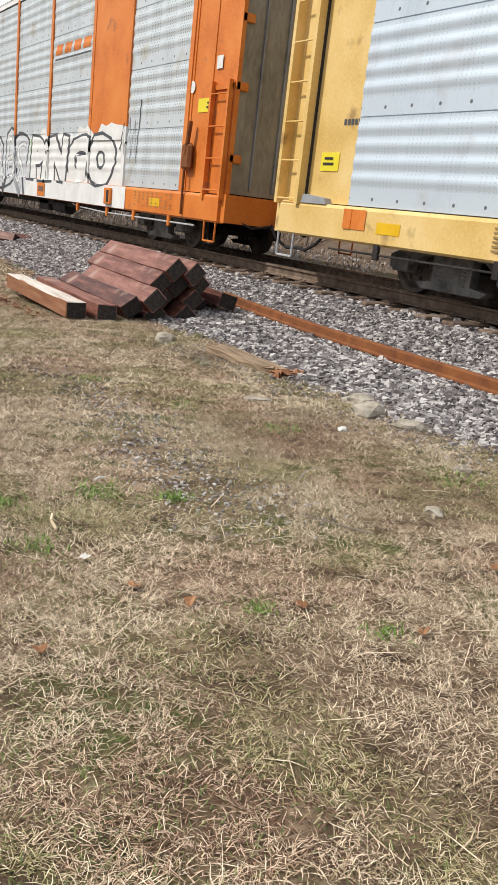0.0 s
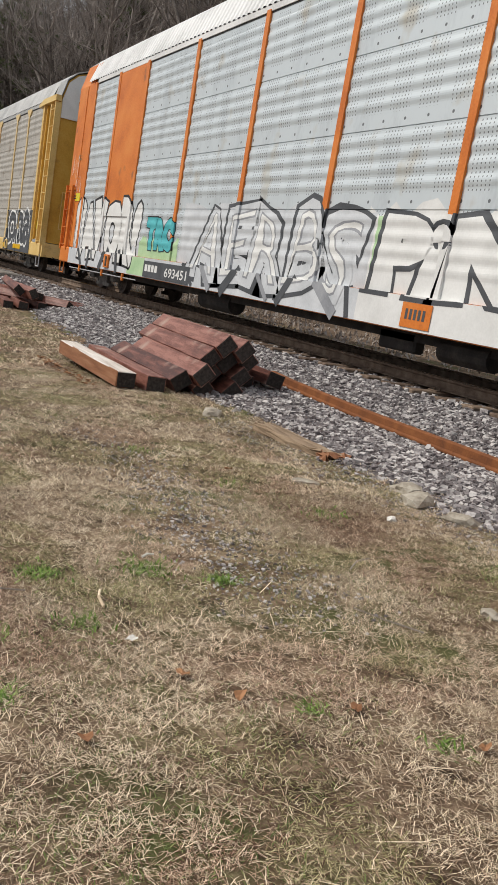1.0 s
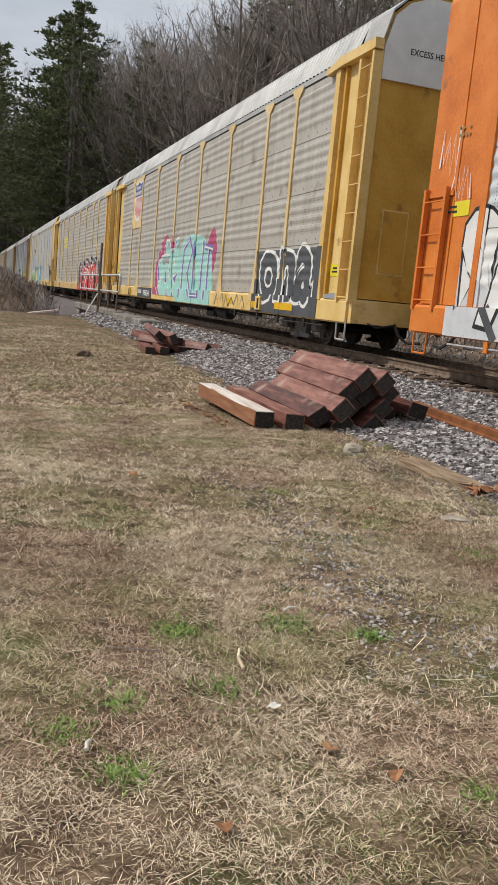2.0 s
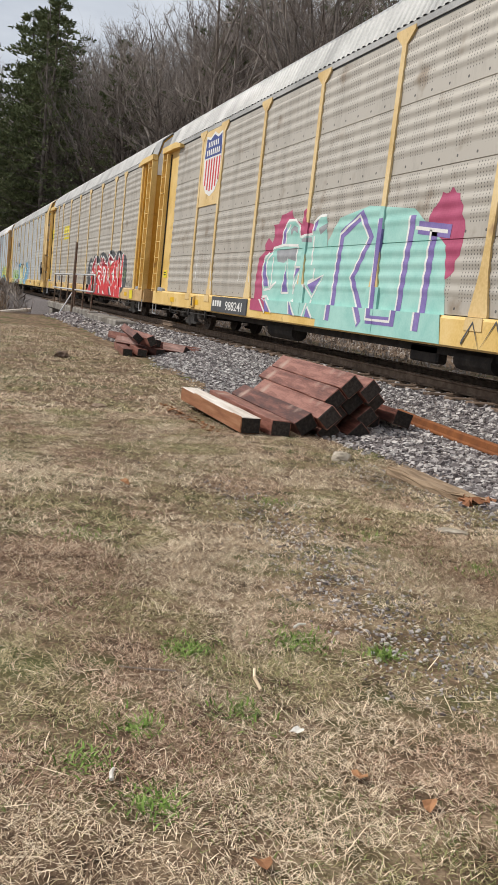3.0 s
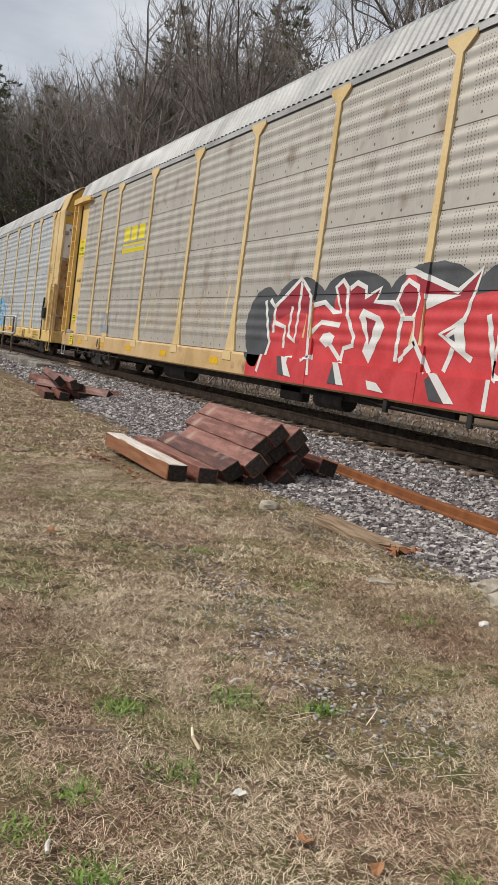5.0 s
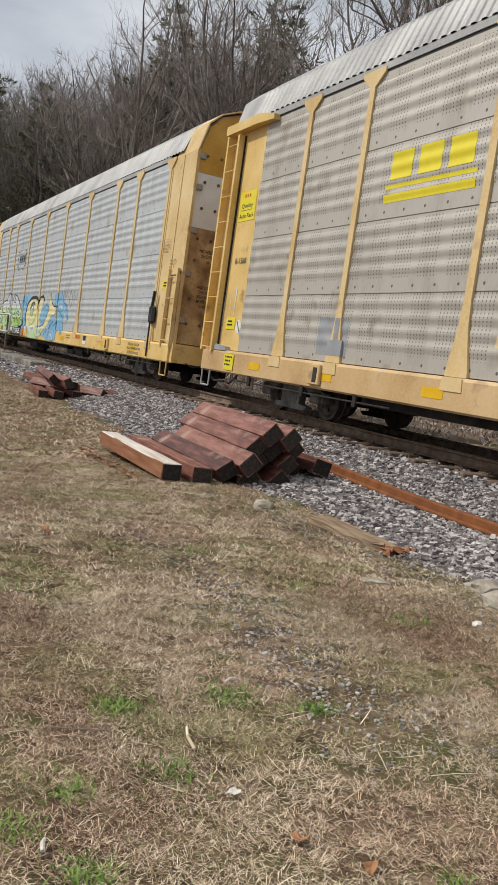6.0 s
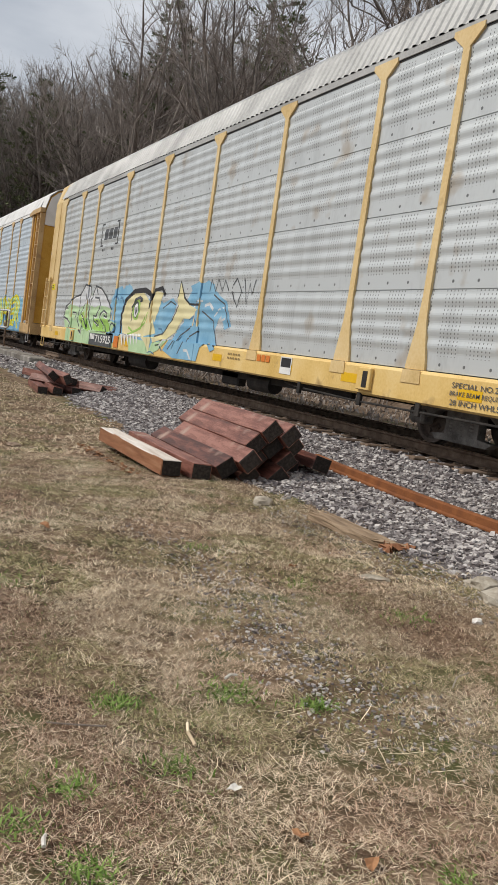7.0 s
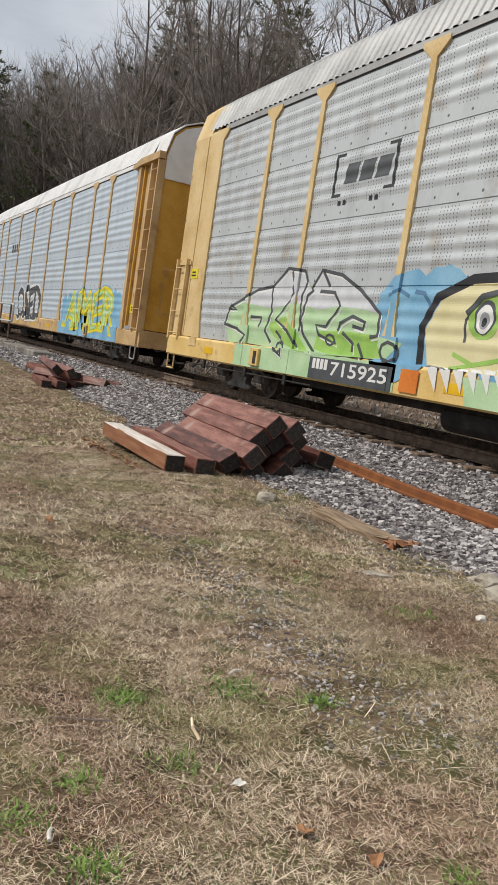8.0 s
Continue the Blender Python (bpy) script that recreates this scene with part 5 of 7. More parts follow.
# ---------------------------------------------------------------- painted marks on the cars
def skin_x(sp, y, z):
    """Outer face of a car's near side at y, z."""
    if z < 0.985:
        return 1.513 if any(abs(y - p) < 0.215 for p in sp["posts"]) and sp.get("flare", True) else 1.506
    if abs(y) > sp["half"] - 1.75:
        return 1.447 if sp["bay"] == "sheet" else (1.512 if -11.95 < y < 0 else 1.388)
    h = sp.get("post_w", 0.135) / 2
    for p in sp["posts"]:
        if abs(y - p) < (0.21 if sp.get("flare", True) and z < 1.35 else h):
            return 1.465
    for i in sp.get("wide", ()):
        if sp["posts"][i] < y < sp["posts"][i + 1] and z > (1.9 if sp["solid"] == "orange" else 3.42):
            return 1.453
    return -SKIN + profile(z)


SINGLE = ("white_wash", "green_wash", "drip", "graffiti_stripe", "graffiti_cloud", "graffiti_haze", "graffiti_fill", "emblem_stripe", "graffiti_teeth", "reflector", "emblem", "graffiti_shadow", "graffiti_line")


def decal(n, polys, material, layer, name="painted_mark", label="", words=False):
    """Flat shapes (y along the train as seen, z up) laid on car n's near side, following ridges, posts and sill."""
    sp, car = SPECS[n], TRAIN[n]
    if len(polys) > 1 and name in SINGLE and not words:
        for i, poly in enumerate(polys):
            decal(n, [poly], material, layer + 0.19 * (i % 5), name, label)
        return
    off = sp["off"]
    b = bmesh.new()
    for i, poly in enumerate(polys):
        try:
            b.faces.new([b.verts.new((0, y - off, z)) for y, z in poly]).material_index = i % 5
        except ValueError:
            pass
    if not b.faces:
        b.free()
        return
    ys, zs = [v.co.y for v in b.verts], [v.co.z for v in b.verts]
    cuts = [((0, 0, z), (0, 0, 1)) for z in [0.985] + LEVELS if min(zs) < z < max(zs)]
    for p in sp["posts"]:
        for e in (-0.21, -sp.get("post_w", 0.135) / 2, sp.get("post_w", 0.135) / 2, 0.21):
            if min(ys) < p + e < max(ys):
                cuts.append(((0, p + e, 0), (0, 1, 0)))
    for e in (-11.95, 1.75 - sp["half"], sp["half"] - 1.75):
        if min(ys) < e < max(ys):
            cuts.append(((0, e, 0), (0, 1, 0)))
    if sp["posts"] and min(zs) < 1.35 < max(zs):
        cuts.append(((0, 0, 1.35), (0, 0, 1)))
    for co, no in cuts:
        bmesh.ops.bisect_plane(b, geom=b.verts[:] + b.edges[:] + b.faces[:], dist=1e-5, plane_co=co, plane_no=no)
    lap = 0.0012 * (layer + 0.5)
    steps = {}
    h = sp.get("post_w", 0.135) / 2
    for p in sp["posts"]:
        for e in (-0.21, -h, h, 0.21):
            steps[round(p + e, 4)] = math.copysign(lap, e)
    for e in (-11.95, 1.75 - sp["half"], sp["half"] - 1.75):
        steps[round(e, 4)] = math.copysign(lap, e)
    verts, faces, index, edges = [], [], {}, {}
    for f in b.faces:
        c = f.calc_center_median()
        flat = skin_x(sp, c.y, c.z)
        on_skin = c.z > 0.985 and abs(flat + SKIN - profile(c.z)) < 1e-6 and flat < 1.46 and abs(c.y) < sp["half"] - 1.75
        ids = []
        for v in f.verts:
            x = (-SKIN + profile(v.co.z)) if on_skin else flat
            x += (0 if words else 0.0003 * f.material_index)
            key = (round(v.co.y, 4), round(v.co.z, 4), round(x, 5))
            if key not in index:
                index[key] = len(verts)
                verts.append((-x - 0.002 - 0.0016 * layer, v.co.y + steps.get(round(v.co.y, 4), 0), v.co.z + (lap if abs(v.co.z - 0.985) < 1e-4 or abs(v.co.z - 1.35) < 1e-4 else 0)))
            ids.append(index[key])
        if len(set(ids)) > 2:
            faces.append(ids)
            for a, c in zip(ids, ids[1:] + ids[:1]):
                key = tuple(sorted((tuple(round(q, 4) for q in verts[a][1:]), tuple(round(q, 4) for q in verts[c][1:]))))
                pair = (a, c) if key[0] == tuple(round(q, 4) for q in verts[a][1:]) else (c, a)
                if key in edges and set(edges[key]) != set(pair):
                    wrap = list(dict.fromkeys((*edges[key], pair[1], pair[0])))
                    if len(wrap) > 2:
                        faces.append(wrap)
                edges[key] = pair
    b.free()
    ob = raw(name, verts, faces, M[material] if isinstance(material, str) else material, car, label)
    bb = bmesh.new()
    bb.from_mesh(ob.data)
    for f in bb.faces:
        f.normal_update()
        if f.normal.x > 0:
            f.normal_flip()
    bb.to_mesh(ob.data)
    bb.free()
    return ob


def glyphs(body, bold=0.0, shear=0.0, spacing=1.0):
    """Polygons of a word in the built-in font, scaled into the unit square."""
    cu = bpy.data.curves.new("word", "FONT")
    cu.body, cu.offset, cu.shear, cu.space_character, cu.resolution_u = body, bold, shear, spacing, 3
    ob = new("word", cu)
    bpy.context.view_layer.update()
    me = ob.evaluated_get(bpy.context.evaluated_depsgraph_get()).to_mesh()
    pts = [v.co.xy.copy() for v in me.vertices]
    polys = [[tuple(pts[i]) for i in p.vertices] for p in me.polygons]
    ob.evaluated_get(bpy.context.evaluated_depsgraph_get()).to_mesh_clear()
    bpy.data.objects.remove(ob)
    bpy.data.curves.remove(cu)
    xs, zs = [p[0] for p in pts], [p[1] for p in pts]
    return polys, (min(xs), min(zs), max(xs), max(zs))


def fit_word(polys, bounds, y0, y1, z0, z1, warp=0.0):
    """Lay a word from y0 (its start) to y1, z0 to z1; warp lets the letters dance."""
    a, b, c, d = bounds
    out = []
    for p in polys:
        q = []
        for x, z in p:
            u, w = (x - a) / (c - a), (z - b) / (d - b)
            if warp:
                w = w + warp * math.sin(u * 17.0 + 1.0) * (0.4 + 0.6 * w)
                u = u + 0.25 * warp * math.sin(w * 5 + u * 23)
            q.append((y0 + (y1 - y0) * u, z0 + (z1 - z0) * w))
        out.append(q)
    return out


def word(n, body, y0, y1, z0, z1, layers, layer=0, warp=0.0, shear=0.0, name="graffiti", label="", spacing=1.0):
    """A word in several layers, from fat and dark behind to thin in front. layers: (boldness, material)."""
    base = None
    for k, (bold, mt) in enumerate(layers):
        polys, bounds = glyphs(body, bold, shear, spacing)
        if base is None:
            base = bounds
            sy, sz = (y1 - y0) / (base[2] - base[0]), (z1 - z0) / (base[3] - base[1])
        a, b, c, d = bounds
        q0, q1 = y0 + (a - base[0]) * sy, y0 + (c - base[0]) * sy
        r0, r1 = z0 + (b - base[1]) * sz, z0 + (d - base[1]) * sz
        decal(n, fit_word(polys, bounds, q0, q1, r0, r1, warp), mt, layer + k, name, label if k == 0 else "", True)


def ribbon(pts, w):
    out = []
    for (a, b), (c, d) in zip(pts, pts[1:]):
        l = math.hypot(c - a, d - b) or 1
        nx, nz = -(d - b) / l * w / 2, (c - a) / l * w / 2
        ex, ez = (c - a) / l * w / 2, (d - b) / l * w / 2
        out.append([(a - ex + nx, b - ez + nz), (c + ex + nx, d + ez + nz), (c + ex - nx, d + ez - nz), (a - ex - nx, b - ez - nz)])
    return out


def blob(y, z, ry, rz, seed=0, jag=0.04, n=36):
    g = random.Random(seed)
    return [(y + ry * math.cos(t) * k, max(0.54, z + rz * math.sin(t) * k)) for t, k in ((2 * math.pi * i / n, 1 + g.uniform(-jag, jag)) for i in range(n))]


def rect(y0, y1, z0, z1):
    return [(y0, z0), (y1, z0), (y1, z1), (y0, z1)]


def ragged(y0, y1, z0, z1, seed, jag=0.12, n=24):
    g = random.Random(seed)
    return [(y0, z0), (y1, z0)] + [(y1 + (y0 - y1) * i / n, z1 + g.uniform(-jag, jag)) for i in range(n + 1)]


def scribble(n, y0, y1, z0, z1, seed, material, layer, w=0.03, k=14):
    g = random.Random(seed)
    pts = [(y0 + (y1 - y0) * i / k + g.uniform(-0.05, 0.05), (z1 if i % 2 else z0) + g.uniform(-0.25, 0.25) * (z1 - z0)) for i in range(k + 1)]
    spray(n, pts, w, material, layer, "scribble")


def mark_bars(n, y0, y1, z0, z1, k, material, layer, fill=0.7, rows=1, name="stencil_text"):
    polys = []
    g = random.Random(int(abs(y0) * 100) + k)
    for r in range(rows):
        h = (z1 - z0) / rows
        step = (y1 - y0) / k
        for i in range(k):
            if rows > 1 and g.random() < 0.15:
                continue
            polys.append(rect(y0 + step * i, y0 + step * (i + fill), z1 - h * (r + (0.75 if rows == 1 else 0.45)), z1 - h * r))
    tagged(decal(n, polys, material, layer, name), kind="stuff")


def spray(n, pts, w, material, layer, name="graffiti_line"):
    """One continuous sprayed line with mitred bends on car n."""
    left, right = [], []
    for i, (y, z) in enumerate(pts):
        (a, b), (c, d) = pts[max(i - 1, 0)], pts[min(i + 1, len(pts) - 1)]
        u, v = (y - a, z - b), (c - y, d - z)
        lu, lv = math.hypot(*u) or 1, math.hypot(*v) or 1
        dy, dz = u[0] / lu + v[0] / lv, u[1] / lu + v[1] / lv
        l = math.hypot(dy, dz) or 1
        left.append((y - dz / l * w / 2, max(0.55, z + dy / l * w / 2)))
        right.append((y + dz / l * w / 2, max(0.55, z - dy / l * w / 2)))
    quads = [[left[i], left[i + 1], right[i + 1], right[i]] for i in range(len(pts) - 1)]
    decal(n, quads, material, layer, name, words=True)


def fill(n, pts, material, layer, name="graffiti_fill"):
    decal(n, [pts], material, layer, name)


def red_piece():
    fill(3, [(-2.3, 0.65), (-2.64, 1.2), (-2.7, 1.86), (-3.55, 2.37), (-4.03, 2.06), (-4.16, 1.92), (-4.78, 1.86), (-4.77, 2.21), (-4.93, 2.31), (-5.19, 2.16), (-5.42, 2.24), (-5.67, 2.05), (-6.02, 2.16), (-5.94, 1.95), (-6.39, 1.94), (-6.52, 2.17), (-6.64, 2.4), (-7.74, 2.09), (-8.15, 2.36), (-8.1, 2.04), (-8.52, 2.1), (-8.87, 0.59), (-6.69, 0.68), (-4.37, 0.73)], "red", 1, "graffiti_fill")
    fill(3, [(-2.74, 1.83), (-3.56, 2.35), (-4.01, 2.05), (-4.08, 1.75), (-3.46, 1.81), (-2.91, 1.65)], "dark_red", 2, "graffiti_fill")
    fill(3, [(-4.79, 2.17), (-4.93, 2.29), (-5.19, 2.16), (-5.43, 2.23), (-5.67, 2.04), (-5.99, 2.14), (-5.94, 1.94), (-6.36, 1.94), (-6.55, 1.83), (-5.8, 1.86), (-5.17, 1.84), (-4.93, 1.88)], "dark_red", 2, "graffiti_fill")
    fill(3, [(-6.77, 2.36), (-7.75, 2.08), (-8.14, 2.34), (-8.06, 2.01), (-7.92, 1.98), (-7.39, 1.97), (-6.98, 2.09)], "dark_red", 2, "graffiti_fill")
    fill(3, [(-6.49, 1.99), (-6.55, 2.17), (-6.66, 2.24), (-6.87, 2.16), (-6.99, 1.99), (-6.93, 1.83), (-6.78, 1.77), (-6.6, 1.84)], "dark_red", 3, "graffiti_fill")
    spray(3, [(-6.64, 1.76), (-6.47, 1.97), (-6.54, 2.17), (-6.66, 2.26), (-6.89, 2.17), (-7.01, 1.99), (-6.96, 1.83), (-6.88, 1.72), (-6.65, 1.72)], 0.075, "white", 4, "graffiti_line")
    spray(3, [(-2.35, 2), (-2.58, 1.41), (-2.68, 1.24), (-2.44, 0.66)], 0.085, "white", 4, "graffiti_line")
    spray(3, [(-2.52, 2.02), (-2.75, 1.87), (-2.78, 1.41)], 0.085, "white", 4, "graffiti_line")
    spray(3, [(-2.72, 1.87), (-3.57, 2.38), (-4.05, 2.05), (-4.18, 1.02)], 0.085, "white", 4, "graffiti_line")
    spray(3, [(-3.61, 2.32), (-3.64, 1.75), (-3.61, 1.28), (-3.36, 1.38), (-3.39, 1.89)], 0.085, "white", 4, "graffiti_line")
    spray(3, [(-2.78, 1.6), (-3.22, 1.52), (-3.23, 1.15)], 0.085, "white", 4, "graffiti_line")
    spray(3, [(-4.12, 1.91), (-4.48, 1.96), (-4.8, 1.8), (-5.01, 1.8), (-4.75, 2.2), (-4.94, 2.31), (-5.1, 2.19), (-5.2, 1.76), (-5.47, 1.41), (-5.47, 1.28), (-5.22, 1.23), (-5.18, 1.03)], 0.085, "white", 4, "graffiti_line")
    spray(3, [(-5.17, 2.17), (-5.36, 2.26), (-5.62, 2.18), (-5.65, 2.03), (-6.02, 2.17), (-5.92, 1.96), (-6.4, 1.94), (-6.66, 1.76), (-6.62, 1.65), (-6.61, 1.1)], 0.085, "white", 4, "graffiti_line")
    spray(3, [(-4.13, 1.43), (-4.45, 1.63), (-5.03, 1.59)], 0.085, "white", 4, "graffiti_line")
    spray(3, [(-4.77, 1.29), (-5.14, 1.05)], 0.085, "white", 4, "graffiti_line")
    spray(3, [(-6.94, 1.72), (-6.98, 1.46), (-7.42, 0.99)], 0.085, "white", 4, "graffiti_line")
    spray(3, [(-6.56, 2.38), (-6.78, 2.38), (-7.75, 2.09), (-8.16, 2.37), (-7.97, 1.72), (-7.53, 1.52), (-8.21, 1.21)], 0.085, "white", 4, "graffiti_line")
    spray(3, [(-8.41, 1.79), (-8.66, 1.05), (-8.79, 0.99)], 0.085, "white", 4, "graffiti_line")
    spray(3, [(-6.69, 1.11), (-7.05, 1.38)], 0.085, "white", 4, "graffiti_line")
    spray(3, [(-7.83, 1.34), (-7.7, 1.03)], 0.085, "white", 4, "graffiti_line")
    spray(3, [(-4.04, 0.97), (-4.28, 1.05), (-4.33, 0.73)], 0.085, "white", 4, "graffiti_line")
    fill(3, [(-5.61, 1.86), (-6.1, 1.74), (-6.25, 1.58), (-5.96, 1.03), (-5.75, 1.21), (-5.83, 1.37), (-5.55, 1.72)], "white", 4, "graffiti_fill")
    fill(3, [(-5.73, 1.73), (-6, 1.67), (-5.96, 1.5), (-5.92, 1.31)], "dark_red", 5, "graffiti_fill")
    fill(3, [(-4.47, 1.33), (-4.54, 1.44), (-4.75, 1.47), (-4.91, 1.41), (-4.88, 1.3), (-4.68, 1.22)], "white", 4, "graffiti_fill")
    fill(3, [(-7.1, 2.06), (-7.82, 2.04), (-7.15, 1.85)], "white", 4, "graffiti_fill")
    fill(3, [(-7.95, 1.7), (-7.64, 1.5), (-8.11, 1.25)], "white", 5, "graffiti_fill")
    fill(3, [(-7.82, 1.53), (-7.71, 1.48), (-7.84, 1.43)], "charcoal", 6, "graffiti_fill")
    fill(3, [(-3.35, 1), (-3.62, 1.03), (-3.57, 0.89), (-3.79, 0.65), (-3.51, 0.67)], "white", 5, "graffiti_fill")
    fill(3, [(-5.08, 0.99), (-5.22, 1.02), (-5.49, 0.65), (-5.27, 0.65)], "white", 5, "graffiti_fill")
    fill(3, [(-5.1, 0.95), (-5.27, 0.65), (-5, 0.65)], "charcoal", 6, "graffiti_fill")
    fill(3, [(-7.47, 1), (-7.69, 0.98), (-8.1, 0.63), (-7.9, 0.62)], "white", 5, "graffiti_fill")
    fill(3, [(-7.44, 0.89), (-7.52, 0.95), (-7.89, 0.62), (-7.59, 0.63)], "charcoal", 6, "graffiti_fill")
    fill(3, [(-6.08, 0.78), (-6.35, 0.76), (-6.56, 0.63), (-6.15, 0.65)], "white", 5, "graffiti_fill")
    fill(3, [(-3.19, 0.99), (-3.32, 0.99), (-3.54, 0.66), (-3.3, 0.67)], "charcoal", 6, "graffiti_fill")
    for dy in (-1.75,):
        fill(3, [(-6.9 + dy + a, b) for a, b in ((0.05, 0.57), (0.0, 2.2), (-0.28, 2.32), (-0.62, 1.6), (-0.7, 2.25), (-0.98, 2.36), (-1.05, 0.57))], "red", 2, "graffiti_fill")
        for q in (((0.0, 0.6), (0.0, 2.2), (-0.28, 2.32), (-0.66, 1.5)), ((-0.62, 1.6), (-0.7, 2.25), (-0.98, 2.36), (-1.05, 0.6)), ((-0.3, 1.9), (-0.34, 0.9))):
            spray(3, [(-6.9 + dy + a, b) for a, b in q], 0.085, "white", 4, "graffiti_line")


def green_piece():
    fill(4, [(10.1, 1.35), (9.92, 1.7), (8.79, 2.04), (8.2, 2.1), (7.69, 2.42), (7.1, 2.36), (6.79, 2.05), (6.52, 2.36), (5.89, 2.27), (5.25, 2.01), (4.69, 1.68), (4.67, 1.35), (4.04, 1.27), (4.33, 1.02), (6.57, 0.94), (8.99, 1.01), (9.79, 0.98)], "pale_green", 2, "graffiti_fill")
    fill(4, [(9.36, 1.79), (8.79, 2.03), (8.2, 2.09), (7.69, 2.41), (7.11, 2.35), (6.81, 2.04), (6.5, 2.35), (5.88, 2.26), (5.25, 2), (4.71, 1.67), (5.1, 1.73), (5.88, 1.77), (6.4, 1.7), (7.27, 1.81), (8.07, 1.69)], "silver_paint", 3, "graffiti_fill")
    fill(4, [(8.18, 1.41), (7.56, 1.57), (7.12, 1.32), (6.58, 0.96), (7.01, 0.98), (7.91, 1.19)], "lime", 3, "graffiti_fill")
    fill(4, [(6.37, 1.35), (5.62, 1.38), (4.74, 1.36), (4.39, 1.03), (5.8, 0.97), (6.44, 1.05)], "lime", 3, "graffiti_fill")
    spray(4, [(10.1, 1.35), (9.92, 1.7), (8.79, 2.04), (8.2, 2.1), (7.69, 2.42), (7.1, 2.36), (6.96, 2.18), (7.08, 1.9), (6.99, 1.32)], 0.06, "charcoal", 5, "graffiti_line")
    spray(4, [(10.05, 1.3), (9.87, 1.65), (8.74, 1.99), (8.15, 2.05), (7.64, 2.37), (7.05, 2.31), (6.91, 2.13), (7.03, 1.85), (6.94, 1.27)], 0.03, "white", 4)
    spray(4, [(6.79, 2.05), (6.52, 2.36), (5.89, 2.27), (5.25, 2.01), (4.69, 1.68), (4.67, 1.35), (4.85, 1.32)], 0.06, "charcoal", 5, "graffiti_line")
    spray(4, [(6.74, 2), (6.47, 2.31), (5.84, 2.22), (5.2, 1.96), (4.64, 1.63), (4.62, 1.3), (4.8, 1.27)], 0.03, "white", 4)
    spray(4, [(10.02, 1.66), (9.6, 1.64), (9.9, 1.73)], 0.06, "charcoal", 5, "graffiti_line")
    spray(4, [(9.97, 1.61), (9.55, 1.59), (9.85, 1.68)], 0.03, "white", 4)
    spray(4, [(8.2, 2.1), (8.11, 1.64), (8.28, 1.27), (7.99, 1.07)], 0.06, "charcoal", 5, "graffiti_line")
    spray(4, [(8.15, 2.05), (8.06, 1.59), (8.23, 1.22), (7.94, 1.02)], 0.03, "white", 4)
    spray(4, [(7.54, 2.36), (7.32, 1.97), (7.91, 1.49), (7.38, 1.31), (6.99, 1.04)], 0.06, "charcoal", 5, "graffiti_line")
    spray(4, [(7.49, 2.31), (7.27, 1.92), (7.86, 1.44), (7.33, 1.26), (6.94, 0.99)], 0.03, "white", 4)
    spray(4, [(6.7, 2.03), (6.88, 1.93), (7, 1.5), (6.82, 1.25), (6.41, 0.99)], 0.06, "charcoal", 5, "graffiti_line")
    spray(4, [(6.65, 1.98), (6.83, 1.88), (6.95, 1.45), (6.77, 1.2), (6.36, 0.94)], 0.03, "white", 4)
    spray(4, [(6.49, 2.01), (6.02, 1.99), (5.8, 1.77), (6.16, 1.43), (6.48, 1.45), (6.32, 1.29), (5.78, 1.17), (5.89, 1.29)], 0.06, "charcoal", 5, "graffiti_line")
    spray(4, [(6.44, 1.96), (5.97, 1.94), (5.75, 1.72), (6.11, 1.38), (6.43, 1.4), (6.27, 1.24), (5.73, 1.12), (5.84, 1.24)], 0.03, "white", 4)
    spray(4, [(5.77, 1.38), (5.73, 1.5), (5.41, 1.62), (5.03, 1.54), (5.08, 1.43), (5.37, 1.47)], 0.06, "charcoal", 5, "graffiti_line")
    spray(4, [(5.72, 1.33), (5.68, 1.45), (5.36, 1.57), (4.98, 1.49), (5.03, 1.38), (5.32, 1.42)], 0.03, "white", 4)
    spray(4, [(8.94, 1.52), (8.47, 1.52), (8.56, 1.34)], 0.06, "charcoal", 5, "graffiti_line")
    spray(4, [(8.89, 1.47), (8.42, 1.47), (8.51, 1.29)], 0.03, "white", 4)
    spray(4, [(10.1, 1.35), (9.41, 1.26), (9.04, 1.16), (9.21, 1.01)], 0.06, "charcoal", 5, "graffiti_line")
    spray(4, [(10.05, 1.3), (9.36, 1.21), (8.99, 1.11), (9.16, 0.96)], 0.03, "white", 4)
    spray(4, [(7.84, 1.29), (7.45, 1.08), (7.42, 0.86), (7.74, 0.97)], 0.06, "charcoal", 5, "graffiti_line")
    spray(4, [(7.79, 1.24), (7.4, 1.03), (7.37, 0.81), (7.69, 0.92)], 0.03, "white", 4)
    spray(4, [(5.15, 1.21), (4.96, 0.99)], 0.06, "charcoal", 5, "graffiti_line")
    spray(4, [(5.1, 1.16), (4.91, 0.94)], 0.03, "white", 4)
    spray(4, [(5.62, 1.36), (5.29, 1.2), (5.28, 1.07)], 0.06, "charcoal", 5, "graffiti_line")
    spray(4, [(5.57, 1.31), (5.24, 1.15), (5.23, 1.02)], 0.03, "white", 4)
    spray(4, [(6.48, 2.34), (6.21, 2.09)], 0.06, "charcoal", 5, "graffiti_line")
    spray(4, [(6.43, 2.29), (6.16, 2.04)], 0.03, "white", 4)
    spray(4, [(4.1, 1.14), (4.13, 1.04), (4.26, 0.99), (4.41, 1.02), (4.5, 1.12), (4.47, 1.22), (4.34, 1.27), (4.19, 1.24), (4.1, 1.15)], 0.05, "charcoal", 6, "graffiti_line")
    spray(4, [(5.83, 1.23), (5.85, 1.17), (5.94, 1.14), (6.04, 1.16), (6.1, 1.22), (6.08, 1.28), (5.99, 1.31), (5.89, 1.29), (5.83, 1.23)], 0.04, "charcoal", 6, "graffiti_line")
